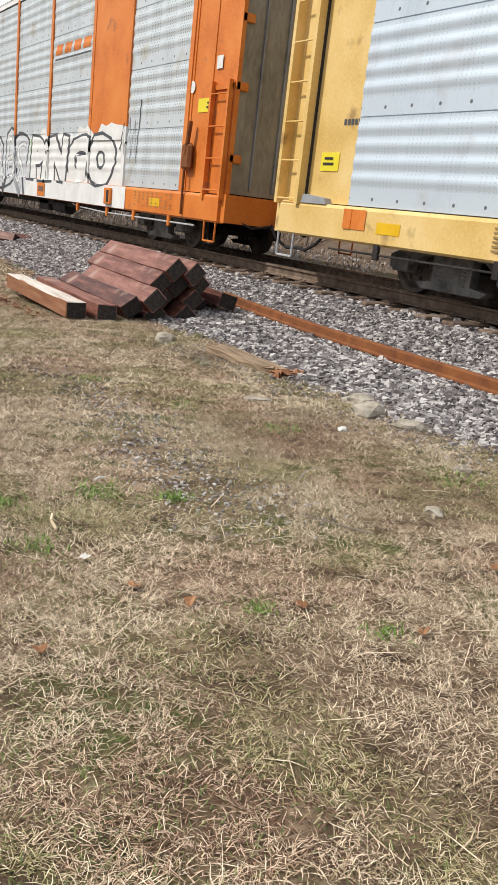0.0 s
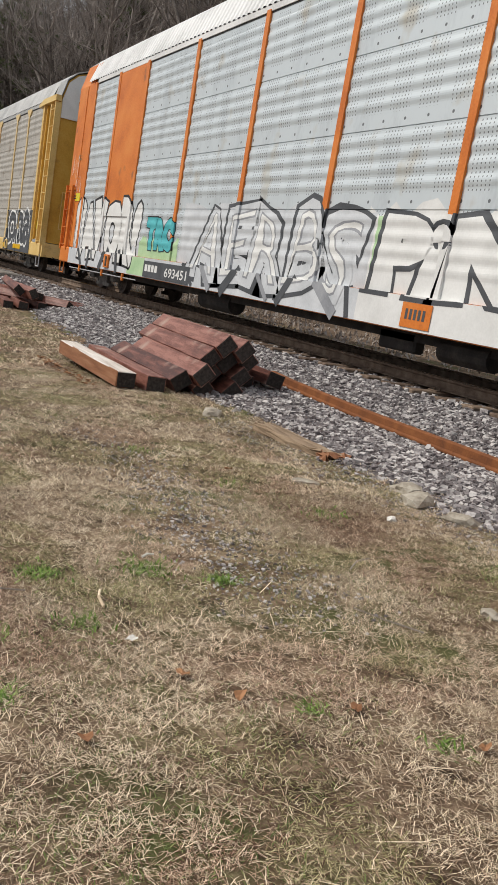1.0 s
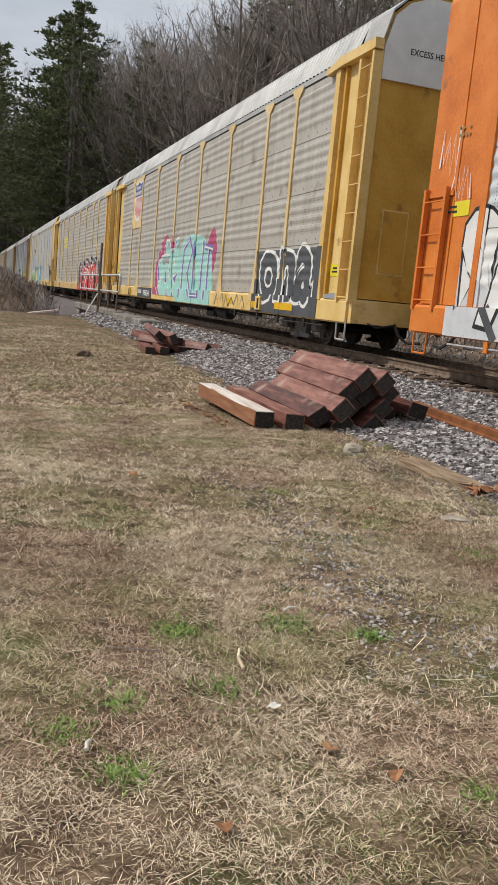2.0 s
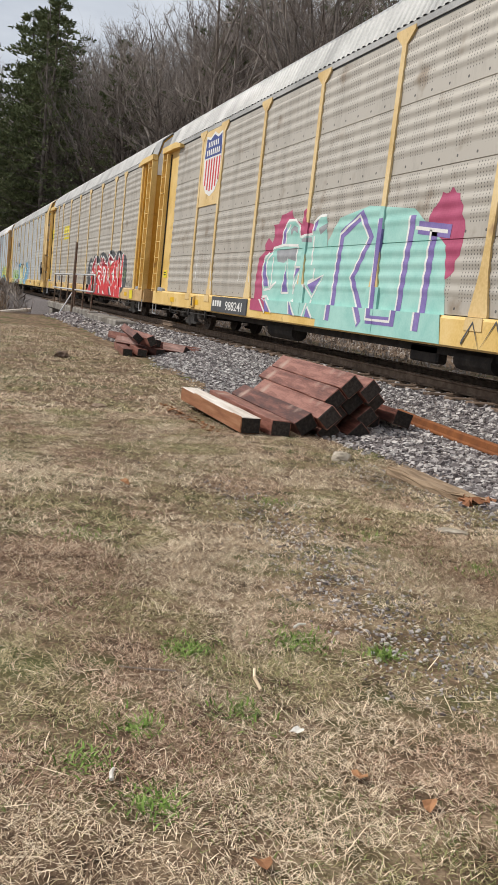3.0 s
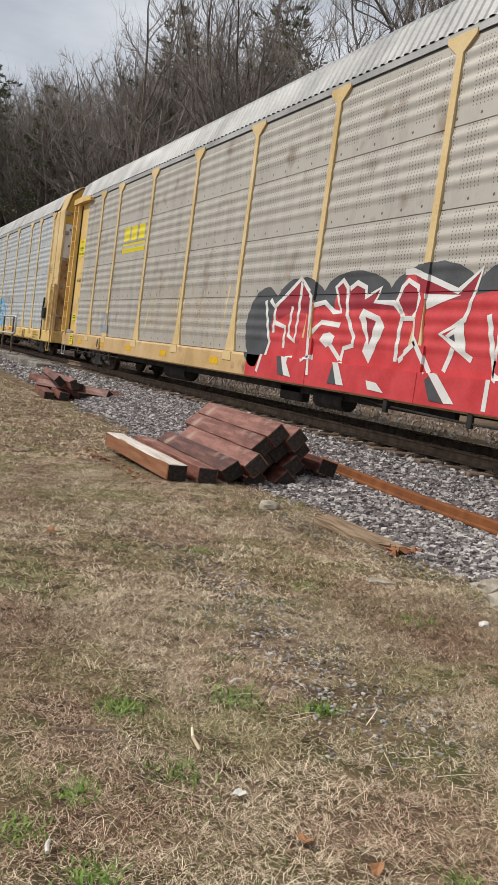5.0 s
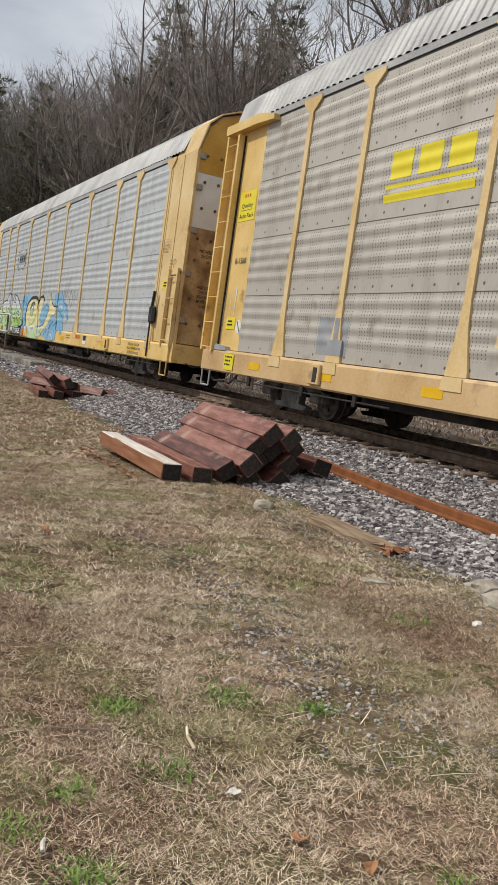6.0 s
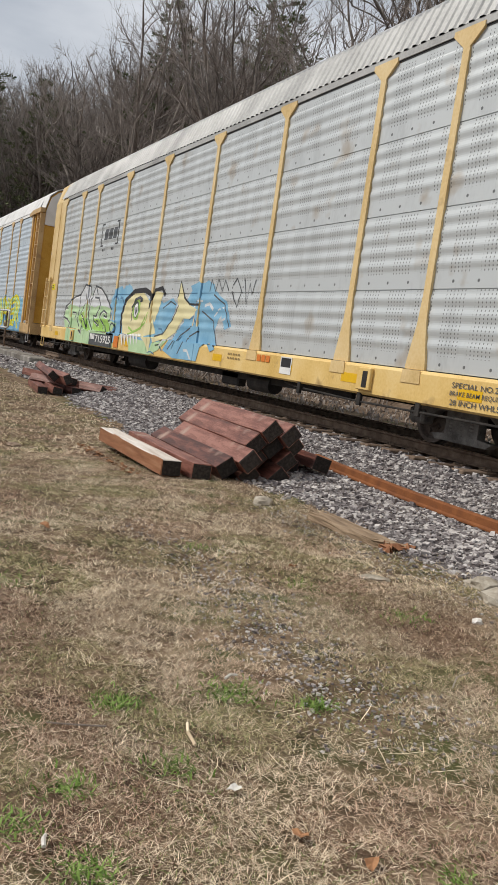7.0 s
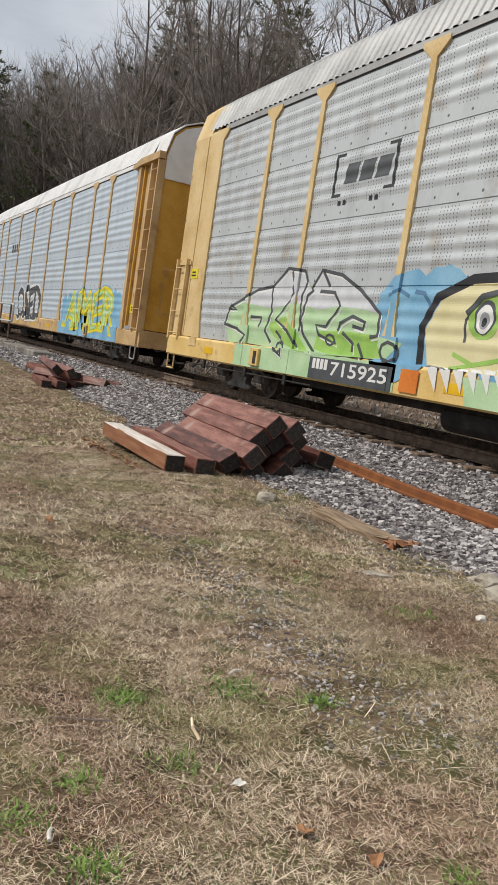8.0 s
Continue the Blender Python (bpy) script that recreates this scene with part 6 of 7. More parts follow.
    spray(4, [(7.42, 1.02), (7.44, 0.95), (7.55, 0.91), (7.68, 0.93), (7.75, 1), (7.72, 1.07), (7.61, 1.1), (7.49, 1.08), (7.42, 1.02)], 0.04, "charcoal", 6, "graffiti_line")
    fill(4, [(3.43, 1.02), (3.58, 1.48), (3.35, 1.88), (2.77, 2.1), (2.02, 2.12), (1.44, 1.89), (1.12, 1.49), (0.81, 1.11), (1.75, 0.97), (2.63, 0.99)], "pale_yellow", 3, "graffiti_fill")
    spray(4, [(3.6, 1.01), (3.65, 1.53), (3.42, 1.93), (2.79, 2.16), (1.94, 2.19), (1.4, 2.07), (1.21, 1.89)], 0.14, "black", 2, "graffiti_outline")
    spray(4, [(2.75, 1.35), (2.8, 1.64), (2.58, 1.86), (2.05, 1.91)], 0.05, "charcoal", 4, "graffiti_line")
    spray(4, [(2.98, 1), (2.23, 1.13), (1.66, 1.34), (1.55, 1.62)], 0.05, "lime", 4, "graffiti_line")
    fill(4, [(3.34, 1), (3.1, 0.99), (3.08, 0.67)], "white", 4, "graffiti_teeth")
    fill(4, [(3.08, 1.01), (2.84, 1), (2.83, 0.69)], "white", 4, "graffiti_teeth")
    fill(4, [(2.82, 1.02), (2.59, 1.02), (2.58, 0.7)], "white", 4, "graffiti_teeth")
    fill(4, [(2.57, 1.04), (2.35, 1.03), (2.33, 0.72)], "white", 4, "graffiti_teeth")
    fill(4, [(2.33, 1.05), (2.11, 1.04), (2.1, 0.74)], "white", 4, "graffiti_teeth")
    fill(4, [(2.1, 1.06), (1.88, 1.05), (1.87, 0.75)], "white", 4, "graffiti_teeth")
    fill(4, [(1.41, 1.8), (1.14, 2.16), (0.58, 2.11), (0.73, 1.72), (0.98, 1.37)], "pale_yellow", 3, "graffiti_fill")
    spray(4, [(1.42, 1.71), (1.18, 2.18), (0.7, 2.23), (0.44, 2.05)], 0.1, "black", 4, "graffiti_outline")
    fill(4, [(0.86, 1.03), (0.27, 1.12), (-0.28, 1.49), (-0.51, 1.78), (-0.42, 1.98), (-0.5, 2.34), (-0.83, 1.98), (-1.17, 1.83), (-1.74, 1.72), (-1.33, 1.51), (-0.92, 1.51), (-0.54, 1.18), (0.06, 0.98), (0.73, 0.87)], "pale_yellow", 3, "graffiti_fill")
    spray(4, [(-0.42, 1.98), (-0.49, 2.37), (-0.83, 2), (-1.19, 1.84), (-1.78, 1.83)], 0.05, "black", 4, "graffiti_outline")
    spray(4, [(0.86, 1.03), (0.27, 1.12), (-0.28, 1.49), (-0.54, 1.81)], 0.04, "charcoal", 4, "graffiti_line")
    fill(4, [(1.65, 0.97), (0.87, 1.02), (0.93, 0.61), (1.3, 0.86)], "pale_yellow", 4, "graffiti_fill")
    fill(4, [(2.6, 0.92), (0.73, 0.87), (-0.27, 0.98), (0.32, 0.7), (0.89, 0.56), (2.47, 0.56)], "pale_green", 1, "graffiti_fill")
    fill(4, [(0.62, 1.38), (0.5, 1.86), (-0.14, 1.98), (-0.42, 1.82), (-0.15, 1.41), (0.29, 1.18)], "sky_blue", 1, "graffiti_fill")
    fill(4, [(-0.02, 0.73), (-0.55, 1.14), (-1.05, 1.48), (-1.84, 1.61), (-2.33, 1.2), (-2.12, 0.6), (-0.71, 0.58)], "sky_blue", 1, "graffiti_fill")
    fill(4, [(-1.8, 1.76), (-2.44, 2.12), (-3.16, 1.91), (-3.51, 1.4), (-3.22, 1.32), (-2.89, 1.71), (-2.45, 1.63), (-3, 0.9), (-2.79, 0.84), (-2.17, 1.33)], "sky_blue", 1, "graffiti_fill")
    fill(4, [(-1.11, 2.25), (-1.63, 2.35), (-2.06, 2.2), (-1.77, 1.87), (-1.4, 1.98)], "sky_blue", 1, "graffiti_fill")
    spray(4, [(0.46, 1.73), (0, 1.9), (-0.34, 1.82)], 0.035, "charcoal", 2, "graffiti_line")
    spray(4, [(-0.34, 0.76), (-0.86, 1.12), (-1.64, 1.39)], 0.035, "charcoal", 2, "graffiti_line")
    spray(4, [(-0.99, 0.69), (-1.32, 1.06), (-1.94, 1.25)], 0.035, "charcoal", 2, "graffiti_line")
    spray(4, [(-1.95, 1.69), (-2.61, 1.5), (-2.93, 0.96)], 0.035, "charcoal", 2, "graffiti_line")
    spray(4, [(-2.46, 2.05), (-3.07, 1.85), (-3.41, 1.39)], 0.035, "charcoal", 2, "graffiti_line")
    spray(4, [(-2.2, 2.12), (-2.25, 2.37), (-2.5, 2.12), (-2.6, 2.38), (-2.84, 2.12), (-2.94, 2.35), (-3.16, 2.13)], 0.035, "charcoal", 2, "graffiti_line")
    spray(4, [(-3.32, 2.11), (-3.52, 1.92), (-3.65, 1.79), (-3.77, 2.11), (-3.5, 2.37), (-3.34, 2.24)], 0.035, "charcoal", 2, "graffiti_line")
    spray(4, [(-3.84, 2.36), (-4.06, 1.86), (-4.1, 2.26), (-4.24, 2.04), (-4.34, 2.33)], 0.035, "charcoal", 2, "graffiti_line")
    y, z = 2.45, 1.7
    for k, (ry, rz, paint) in enumerate(((0.3, 0.3, "lime"), (0.19, 0.22, "charcoal"), (0.15, 0.18, "white"), (0.09, 0.11, "grey_paint"), (0.045, 0.06, "black"))):
        fill(4, blob(y, z - 0.02 * k, ry, rz, k, 0.03, 20), paint, 5 + k)
    spray(4, [(y + 0.34, z + 0.02), (y + 0.1, z + 0.24), (y - 0.2, z + 0.3), (y - 0.45, z + 0.24)], 0.08, "charcoal", 11)
    spray(4, [(y + 0.5, z - 0.5), (y + 0.1, z - 0.62), (y - 0.5, z - 0.5), (y - 0.75, z - 0.2)], 0.06, "lime", 5)
    # drifts of blue spray round the shapes
    g = random.Random(17)
    for k in range(26):
        y, z = g.choice(((4.3, 1.7), (4.1, 1.2), (-0.9, 1.0), (-1.6, 1.6), (0.6, 0.85), (-2.4, 1.4)))
        y, z, a = y + g.uniform(-0.5, 0.5), z + g.uniform(-0.25, 0.45), g.uniform(-0.9, 0.9)
        pts = [(y, z), (y - 0.25 * math.cos(a), z + 0.2 * math.sin(a) + 0.08), (y - 0.5 * math.cos(a), max(0.6, z + 0.45 * math.sin(a)))]
        spray(4, pts, g.uniform(0.03, 0.07), ("navy_spray", "sky_blue", "sky_blue", "silver_paint")[k % 4], 1 + 0.15 * (k % 5))


def teal_piece():
    fill(2, [(4.22, 0.73), (4.22, 1.47), (4.14, 1.91), (3.82, 2.07), (3.86, 2.23), (3.68, 2.37), (3.43, 2.25), (3.32, 2.4), (3.42, 2.64), (3.15, 2.64), (3.05, 2.82), (2.75, 2.85), (2.5, 2.9), (2.4, 2.74), (1.9, 2.58), (1.88, 2.84), (1.75, 2.89), (1.63, 2.6), (1.39, 2.56), (0.69, 2.43), (0.45, 1.48), (1.92, 1.16), (3.4, 0.72)], "magenta", 1, "graffiti_cloud")
    fill(2, [(3.7, 1.08), (3.85, 1.61), (3.76, 1.97), (3.34, 2.05), (3.31, 2.15), (2.88, 2.2), (2.82, 2.5), (2.6, 2.69), (2.23, 2.68), (1.99, 2.54), (1.91, 2.34), (1.33, 2.36), (1.35, 2.58), (1.12, 2.7), (0.76, 2.69), (0.24, 0.69), (1.31, 0.72), (2.85, 0.72)], "mint", 2, "graffiti_fill")
    fill(2, [(3.39, 1.03), (2.99, 0.72), (3.28, 0.73)], "violet", 3, "graffiti_fill")
    fill(2, [(1.98, 0.99), (1.67, 0.71), (1.94, 0.74)], "violet", 3, "graffiti_fill")
    fill(2, [(1.06, 0.91), (0.83, 0.71), (1.12, 0.72)], "violet", 3, "graffiti_fill")
    fill(2, [(2.6, 1.17), (2.51, 1.74), (2.29, 1.19)], "violet", 3, "graffiti_fill")
    fill(2, [(1.29, 1.35), (0.68, 1.53), (1.04, 1.18)], "violet", 3, "graffiti_fill")
    fill(2, [(1.35, 2.4), (1.33, 2.55), (1.09, 2.67), (1.21, 2.41)], "violet", 3, "graffiti_fill")
    fill(2, [(3.66, 1.28), (3.81, 1.57), (3.72, 1.87), (3.37, 1.29)], "violet", 3, "graffiti_fill")
    fill(2, [(2.83, 2.21), (2.79, 2.5), (2.68, 2.57), (2.66, 2.21)], "violet", 3, "graffiti_fill")
    fill(2, [(2, 1.68), (1.76, 1.68), (1.97, 1.48)], "violet", 3, "graffiti_fill")
    fill(2, [(3.11, 2.07), (2.03, 2.11), (2, 1.82), (2.44, 1.89), (2.63, 1.8), (3.01, 1.83)], "grey_paint", 3, "graffiti_fill")
    fill(2, [(2.47, 2.49), (2.31, 2.57), (2.09, 2.52), (2.06, 2.4), (2.28, 2.47), (2.38, 2.36)], "grey_paint", 3, "graffiti_fill")
    fill(2, [(1.87, 2.28), (1.36, 2.3), (1.33, 2.19), (1.83, 2.22)], "grey_paint", 3, "graffiti_fill")
    fill(2, [(1.07, 2.46), (0.72, 2.54), (0.69, 2.43), (0.98, 2.33)], "grey_paint", 3, "graffiti_fill")
    spray(2, [(3.64, 1.21), (3.85, 1.61), (3.77, 1.9), (3.51, 2.03)], 0.055, "white", 4, "graffiti_line")
    spray(2, [(3.29, 1.24), (3.59, 1.61), (3.6, 1.87), (3.32, 2.02)], 0.055, "white", 4, "graffiti_line")
    spray(2, [(3.67, 1.2), (3.29, 1.24), (2.95, 1.39)], 0.055, "white", 4, "graffiti_line")
    spray(2, [(3.34, 2.05), (3.3, 2.13), (2.73, 2.18), (1.98, 2.15)], 0.055, "white", 4, "graffiti_line")
    spray(2, [(3.22, 1.29), (3.25, 1.61), (3.25, 1.93)], 0.055, "white", 4, "graffiti_line")
    spray(2, [(2.86, 2.21), (2.82, 2.5), (2.6, 2.69), (2.23, 2.68), (1.99, 2.54), (1.92, 2.31)], 0.055, "white", 4, "graffiti_line")
    spray(2, [(2.66, 2.21), (2.64, 2.43), (2.47, 2.6)], 0.055, "white", 4, "graffiti_line")
    spray(2, [(1.89, 2.32), (1.33, 2.36), (1.3, 2.58), (1.03, 2.69), (0.76, 2.69)], 0.055, "white", 4, "graffiti_line")
    spray(2, [(1.25, 2.31), (1.21, 1.74)], 0.055, "white", 4, "graffiti_line")
    spray(2, [(1.98, 2.14), (2.01, 1.68), (1.98, 1.15)], 0.055, "white", 4, "graffiti_line")
    spray(2, [(2.62, 1.16), (2.46, 1.89), (2.23, 1.17), (2.62, 1.16)], 0.055, "white", 4, "graffiti_line")
    spray(2, [(2.04, 1.7), (1.69, 1.71), (1.97, 1.24)], 0.055, "white", 4, "graffiti_line")
    spray(2, [(1.07, 1.68), (1.05, 1.47), (1.31, 1.41)], 0.055, "white", 4, "graffiti_line")
    spray(2, [(1.3, 1.38), (0.59, 1.55), (1.04, 1.11), (1.49, 1.37)], 0.055, "white", 4, "graffiti_line")
    spray(2, [(3.75, 1.04), (3.27, 0.7)], 0.055, "white", 4, "graffiti_line")
    spray(2, [(3.4, 1.05), (2.89, 0.71)], 0.055, "white", 4, "graffiti_line")
    spray(2, [(2.03, 1.03), (1.93, 0.73)], 0.055, "white", 4, "graffiti_line")
    spray(2, [(1.98, 1.04), (1.61, 0.71)], 0.055, "white", 4, "graffiti_line")
    spray(2, [(1.04, 1.07), (1.26, 0.71)], 0.055, "white", 4, "graffiti_line")
    spray(2, [(1.04, 0.92), (0.77, 0.71)], 0.055, "white", 4, "graffiti_line")
    spray(2, [(3.75, 1.04), (3.41, 1.07)], 0.055, "white", 4, "graffiti_line")


def paint_first_cars():
    # car 0
    mark_bars(0, 12.62, 12.16, 1.98, 2.08, 6, "charcoal", 0)
    decal(0, [rect(12.2, 11.75, 0.7, 0.95)], "orange", 1, "reflector")
    mark_bars(0, 9.6, 8.6, 0.62, 0.9, 7, "dim_ink", 1, 0.8, 6)
    # car 1: white and silver lettering over the whole lower side
    decal(1, [rect(12.15, -2.4, 0.545, 0.98)], "silver_paint", 0, "white_wash")
    decal(1, [rect(-2.4, -9.15, 0.545, 0.98)], "white", 0, "white_wash", "whitewashed sill under the graffiti")
    decal(1, [ragged(12.0, 6.7, 0.99, 2.0, 3), ragged(4.3, -2.4, 0.99, 2.12, 4)], "silver_paint", 0, "white_wash")
    decal(1, [ragged(-2.2, -8.9, 0.99, 2.1, 5, 0.16)], "white", 0, "white_wash")
    decal(1, [ragged(6.7, 4.4, 0.99, 1.4, 6), rect(7.1, 6.0, 0.56, 0.97), rect(-2.45, -3.0, 1.2, 2.0)], "pale_green", 1, "green_wash")
    word(1, "SAVOR!", 12.0, 6.75, 0.66, 2.4, [(0.13, "black"), (0.095, "white")], 2, 0.05, name="graffiti", label="bubble graffiti lettering in white with black outlines", spacing=1.12)
    word(1, "TRC", 6.35, 4.65, 1.14, 1.9, [(0.12, "black"), (0.09, "teal")], 3, 0.05, label="teal graffiti lettering with black outline")
    word(1, "AERBS", 3.95, -2.3, 0.62, 2.25, [(0.13, "charcoal"), (0.085, "silver_paint"), (0.0, "grey_paint"), (-0.02, "white")], 2, 0.08, 0.1, spacing=1.12, label="silver and grey angular graffiti lettering")
    word(1, "PiNGO", -2.4, -8.4, 0.9, 2.08, [(0.14, "charcoal"), (0.085, "white")], 2, 0.04, 0.12, spacing=1.12, label="white block graffiti lettering with black outlines")
    for k, (ya, yb) in enumerate(((3.8, 3.3), (2.9, 2.5), (1.5, 1.9), (0.6, 0.2), (-0.5, -0.2), (-1.3, -1.8), (-2.1, -2.2))):
        decal(1, ribbon([(ya, 0.96), (yb, 0.6)], 0.1 + 0.05 * (k % 3)), "grey_paint" if k % 2 else "charcoal", 6, "graffiti_shadow")
    decal(1, ribbon([(11.2, 0.95), (10.9, 0.6)], 0.14) + ribbon([(10.2, 0.95), (10.3, 0.58)], 0.16) + ribbon([(8.9, 1.0), (9.2, 0.6)], 0.2) + ribbon([(8.0, 1.0), (7.9, 0.6)], 0.18), "charcoal", 6, "drip")
    scribble(1, -8.6, -9.5, 1.5, 2.4, 2, "charcoal", 2, 0.06, 7)
    decal(1, [rect(6.0, 3.42, 0.56, 0.92)], "charcoal", 7, "number_patch", "dark patch with white car number")
    mark_bars(1, 5.9, 5.1, 0.64, 0.84, 4, "white", 8, 0.75)
    word(1, "693451", 4.72, 3.55, 0.63, 0.83, [(0.012, "white")], 8, name="car_number")
    decal(1, [rect(-3.44, -4.02, 0.58, 0.9)], "orange", 7, "stencil_patch")
    mark_bars(1, -3.52, -3.95, 0.64, 0.82, 5, "charcoal", 8, 0.6)
    decal(1, [[(y, 3.86), (y - 0.46, 3.86), (y - 0.52, 4.08), (y - 0.06, 4.08)] for y in (-4.2, -4.82, -5.44, -6.06)], "orange", 1, "emblem", "slanted orange railway emblem bars")
    decal(1, [rect(-4.2, -6.6, 3.74, 3.78)], "charcoal", 1, "emblem_line")
    scribble(1, 12.9, 12.45, 3.0, 3.5, 5, "white", 1, 0.04, 9)
    scribble(1, 12.5, 11.95, 2.5, 2.95, 6, "white", 1, 0.04, 10)
    mark_bars(1, 12.55, 12.15, 3.4, 3.6, 5, "dim_ink", 1, 0.6, 2)
    decal(1, [blob(-11.62, 2.72, 0.1, 0.1, 1, 0.0)], "white", 1, "round_plate")
    decal(1, [rect(-12.42, -12.62, 2.95, 3.15)], "white", 1, "plate")
    mark_bars(1, -9.6, -11.4, 0.62, 0.92, 9, "dim_ink", 1, 0.3, 5)
    # car 2
    teal_piece()
    fill(2, [(0.6, 0.56), (0.6, 2.2), (0.2, 2.6), (-0.9, 2.75), (-2.4, 2.6), (-3.4, 2.0), (-3.7, 0.56)], "mint", 1)
    fill(2, blob(-3.3, 2.1, 0.5, 0.7, 3, 0.08), "magenta", 0, "graffiti_cloud")
    for q in (((0.2, 0.7), (0.1, 2.3), (-0.6, 2.6), (-1.0, 2.2), (-0.5, 1.5), (-1.1, 0.7)), ((-1.3, 2.5), (-1.4, 0.8), (-2.2, 0.8), (-2.3, 2.5)), ((-2.5, 2.3), (-3.4, 2.2)), ((-2.95, 2.25), (-2.9, 0.7))):
        spray(2, [(a - 0.08, b) for a, b in q], 0.2, "violet", 3)
        spray(2, list(q), 0.055, "white", 4)
    decal(2, [rect(-7.5, -11.6, 0.56, 2.02)], "charcoal", 0, "graffiti_block", "charcoal block behind white-outlined letters")
    word(2, "ona", -7.7, -11.2, 0.75, 2.1, [(0.07, "white"), (0.035, "charcoal")], 1, 0.05, label="charcoal letters outlined in white spray")
    decal(2, [rect(-9.2, -10.3, 0.66, 0.82), rect(-7.55, -7.9, 0.64, 0.8)], "reflector", 4, "reflector")
    for y0, y1, z0, z1, sd in ((9.1, 7.5, 1.2, 2.35, 1), (5.4, 4.6, 1.2, 2.0, 2), (-4.2, -7.0, 0.6, 0.9, 3)):
        scribble(2, y0, y1, z0, z1, sd, "white" if sd < 3 else "charcoal", 1, 0.07 if sd == 1 else 0.04, 12)
    # shield emblem on the pale panel
    S = lambda pts: [(8.42 + 1.12 * a, 3.66 + 1.18 * b) for a, b in pts]
    decal(2, [S([(-0.62, 1.42), (-0.3, 1.36), (0, 1.46), (0.3, 1.36), (0.62, 1.42), (0.7, 0.9), (0.62, 0.35), (0.36, 0.1), (0, 0.0), (-0.36, 0.1), (-0.62, 0.35), (-0.7, 0.9)])], "white", 1, "emblem", "railway shield emblem in red, white and blue")
    decal(2, [S([(-0.58, 1.36), (-0.3, 1.3), (0, 1.4), (0.3, 1.3), (0.58, 1.36), (0.65, 0.9), (-0.65, 0.9)])], "navy", 2, "emblem_band")
    decal(2, [S([(x, 0.86), (x + 0.1, 0.86), (x + 0.1, 0.12 + abs(x + 0.05) ** 2 * 0.7), (x, 0.12 + abs(x + 0.05) ** 2 * 0.7)]) for x in (-0.6, -0.4, -0.2, 0.0, 0.2, 0.42)], "red", 2, "emblem_stripe")
    decal(2, [S([(0.42 - 0.14 * i, 1.14), (0.34 - 0.14 * i, 1.14), (0.34 - 0.14 * i, 1.26), (0.42 - 0.14 * i, 1.26)]) for i in range(6)]
          + [S([(0.5 - 0.15 * i, 0.95), (0.41 - 0.15 * i, 0.95), (0.41 - 0.15 * i, 1.08), (0.5 - 0.15 * i, 1.08)]) for i in range(7)], "white", 3, "emblem_bar")
    decal(2, [rect(7.1, 4.4, 0.57, 0.96)], "charcoal", 1, "number_patch", "dark patch with white car number")
    mark_bars(2, 7.0, 6.25, 0.66, 0.86, 4, "white", 2, 0.7)
    word(2, "988241", 5.98, 4.75, 0.64, 0.86, [(0.012, "white")], 2, name="car_number")


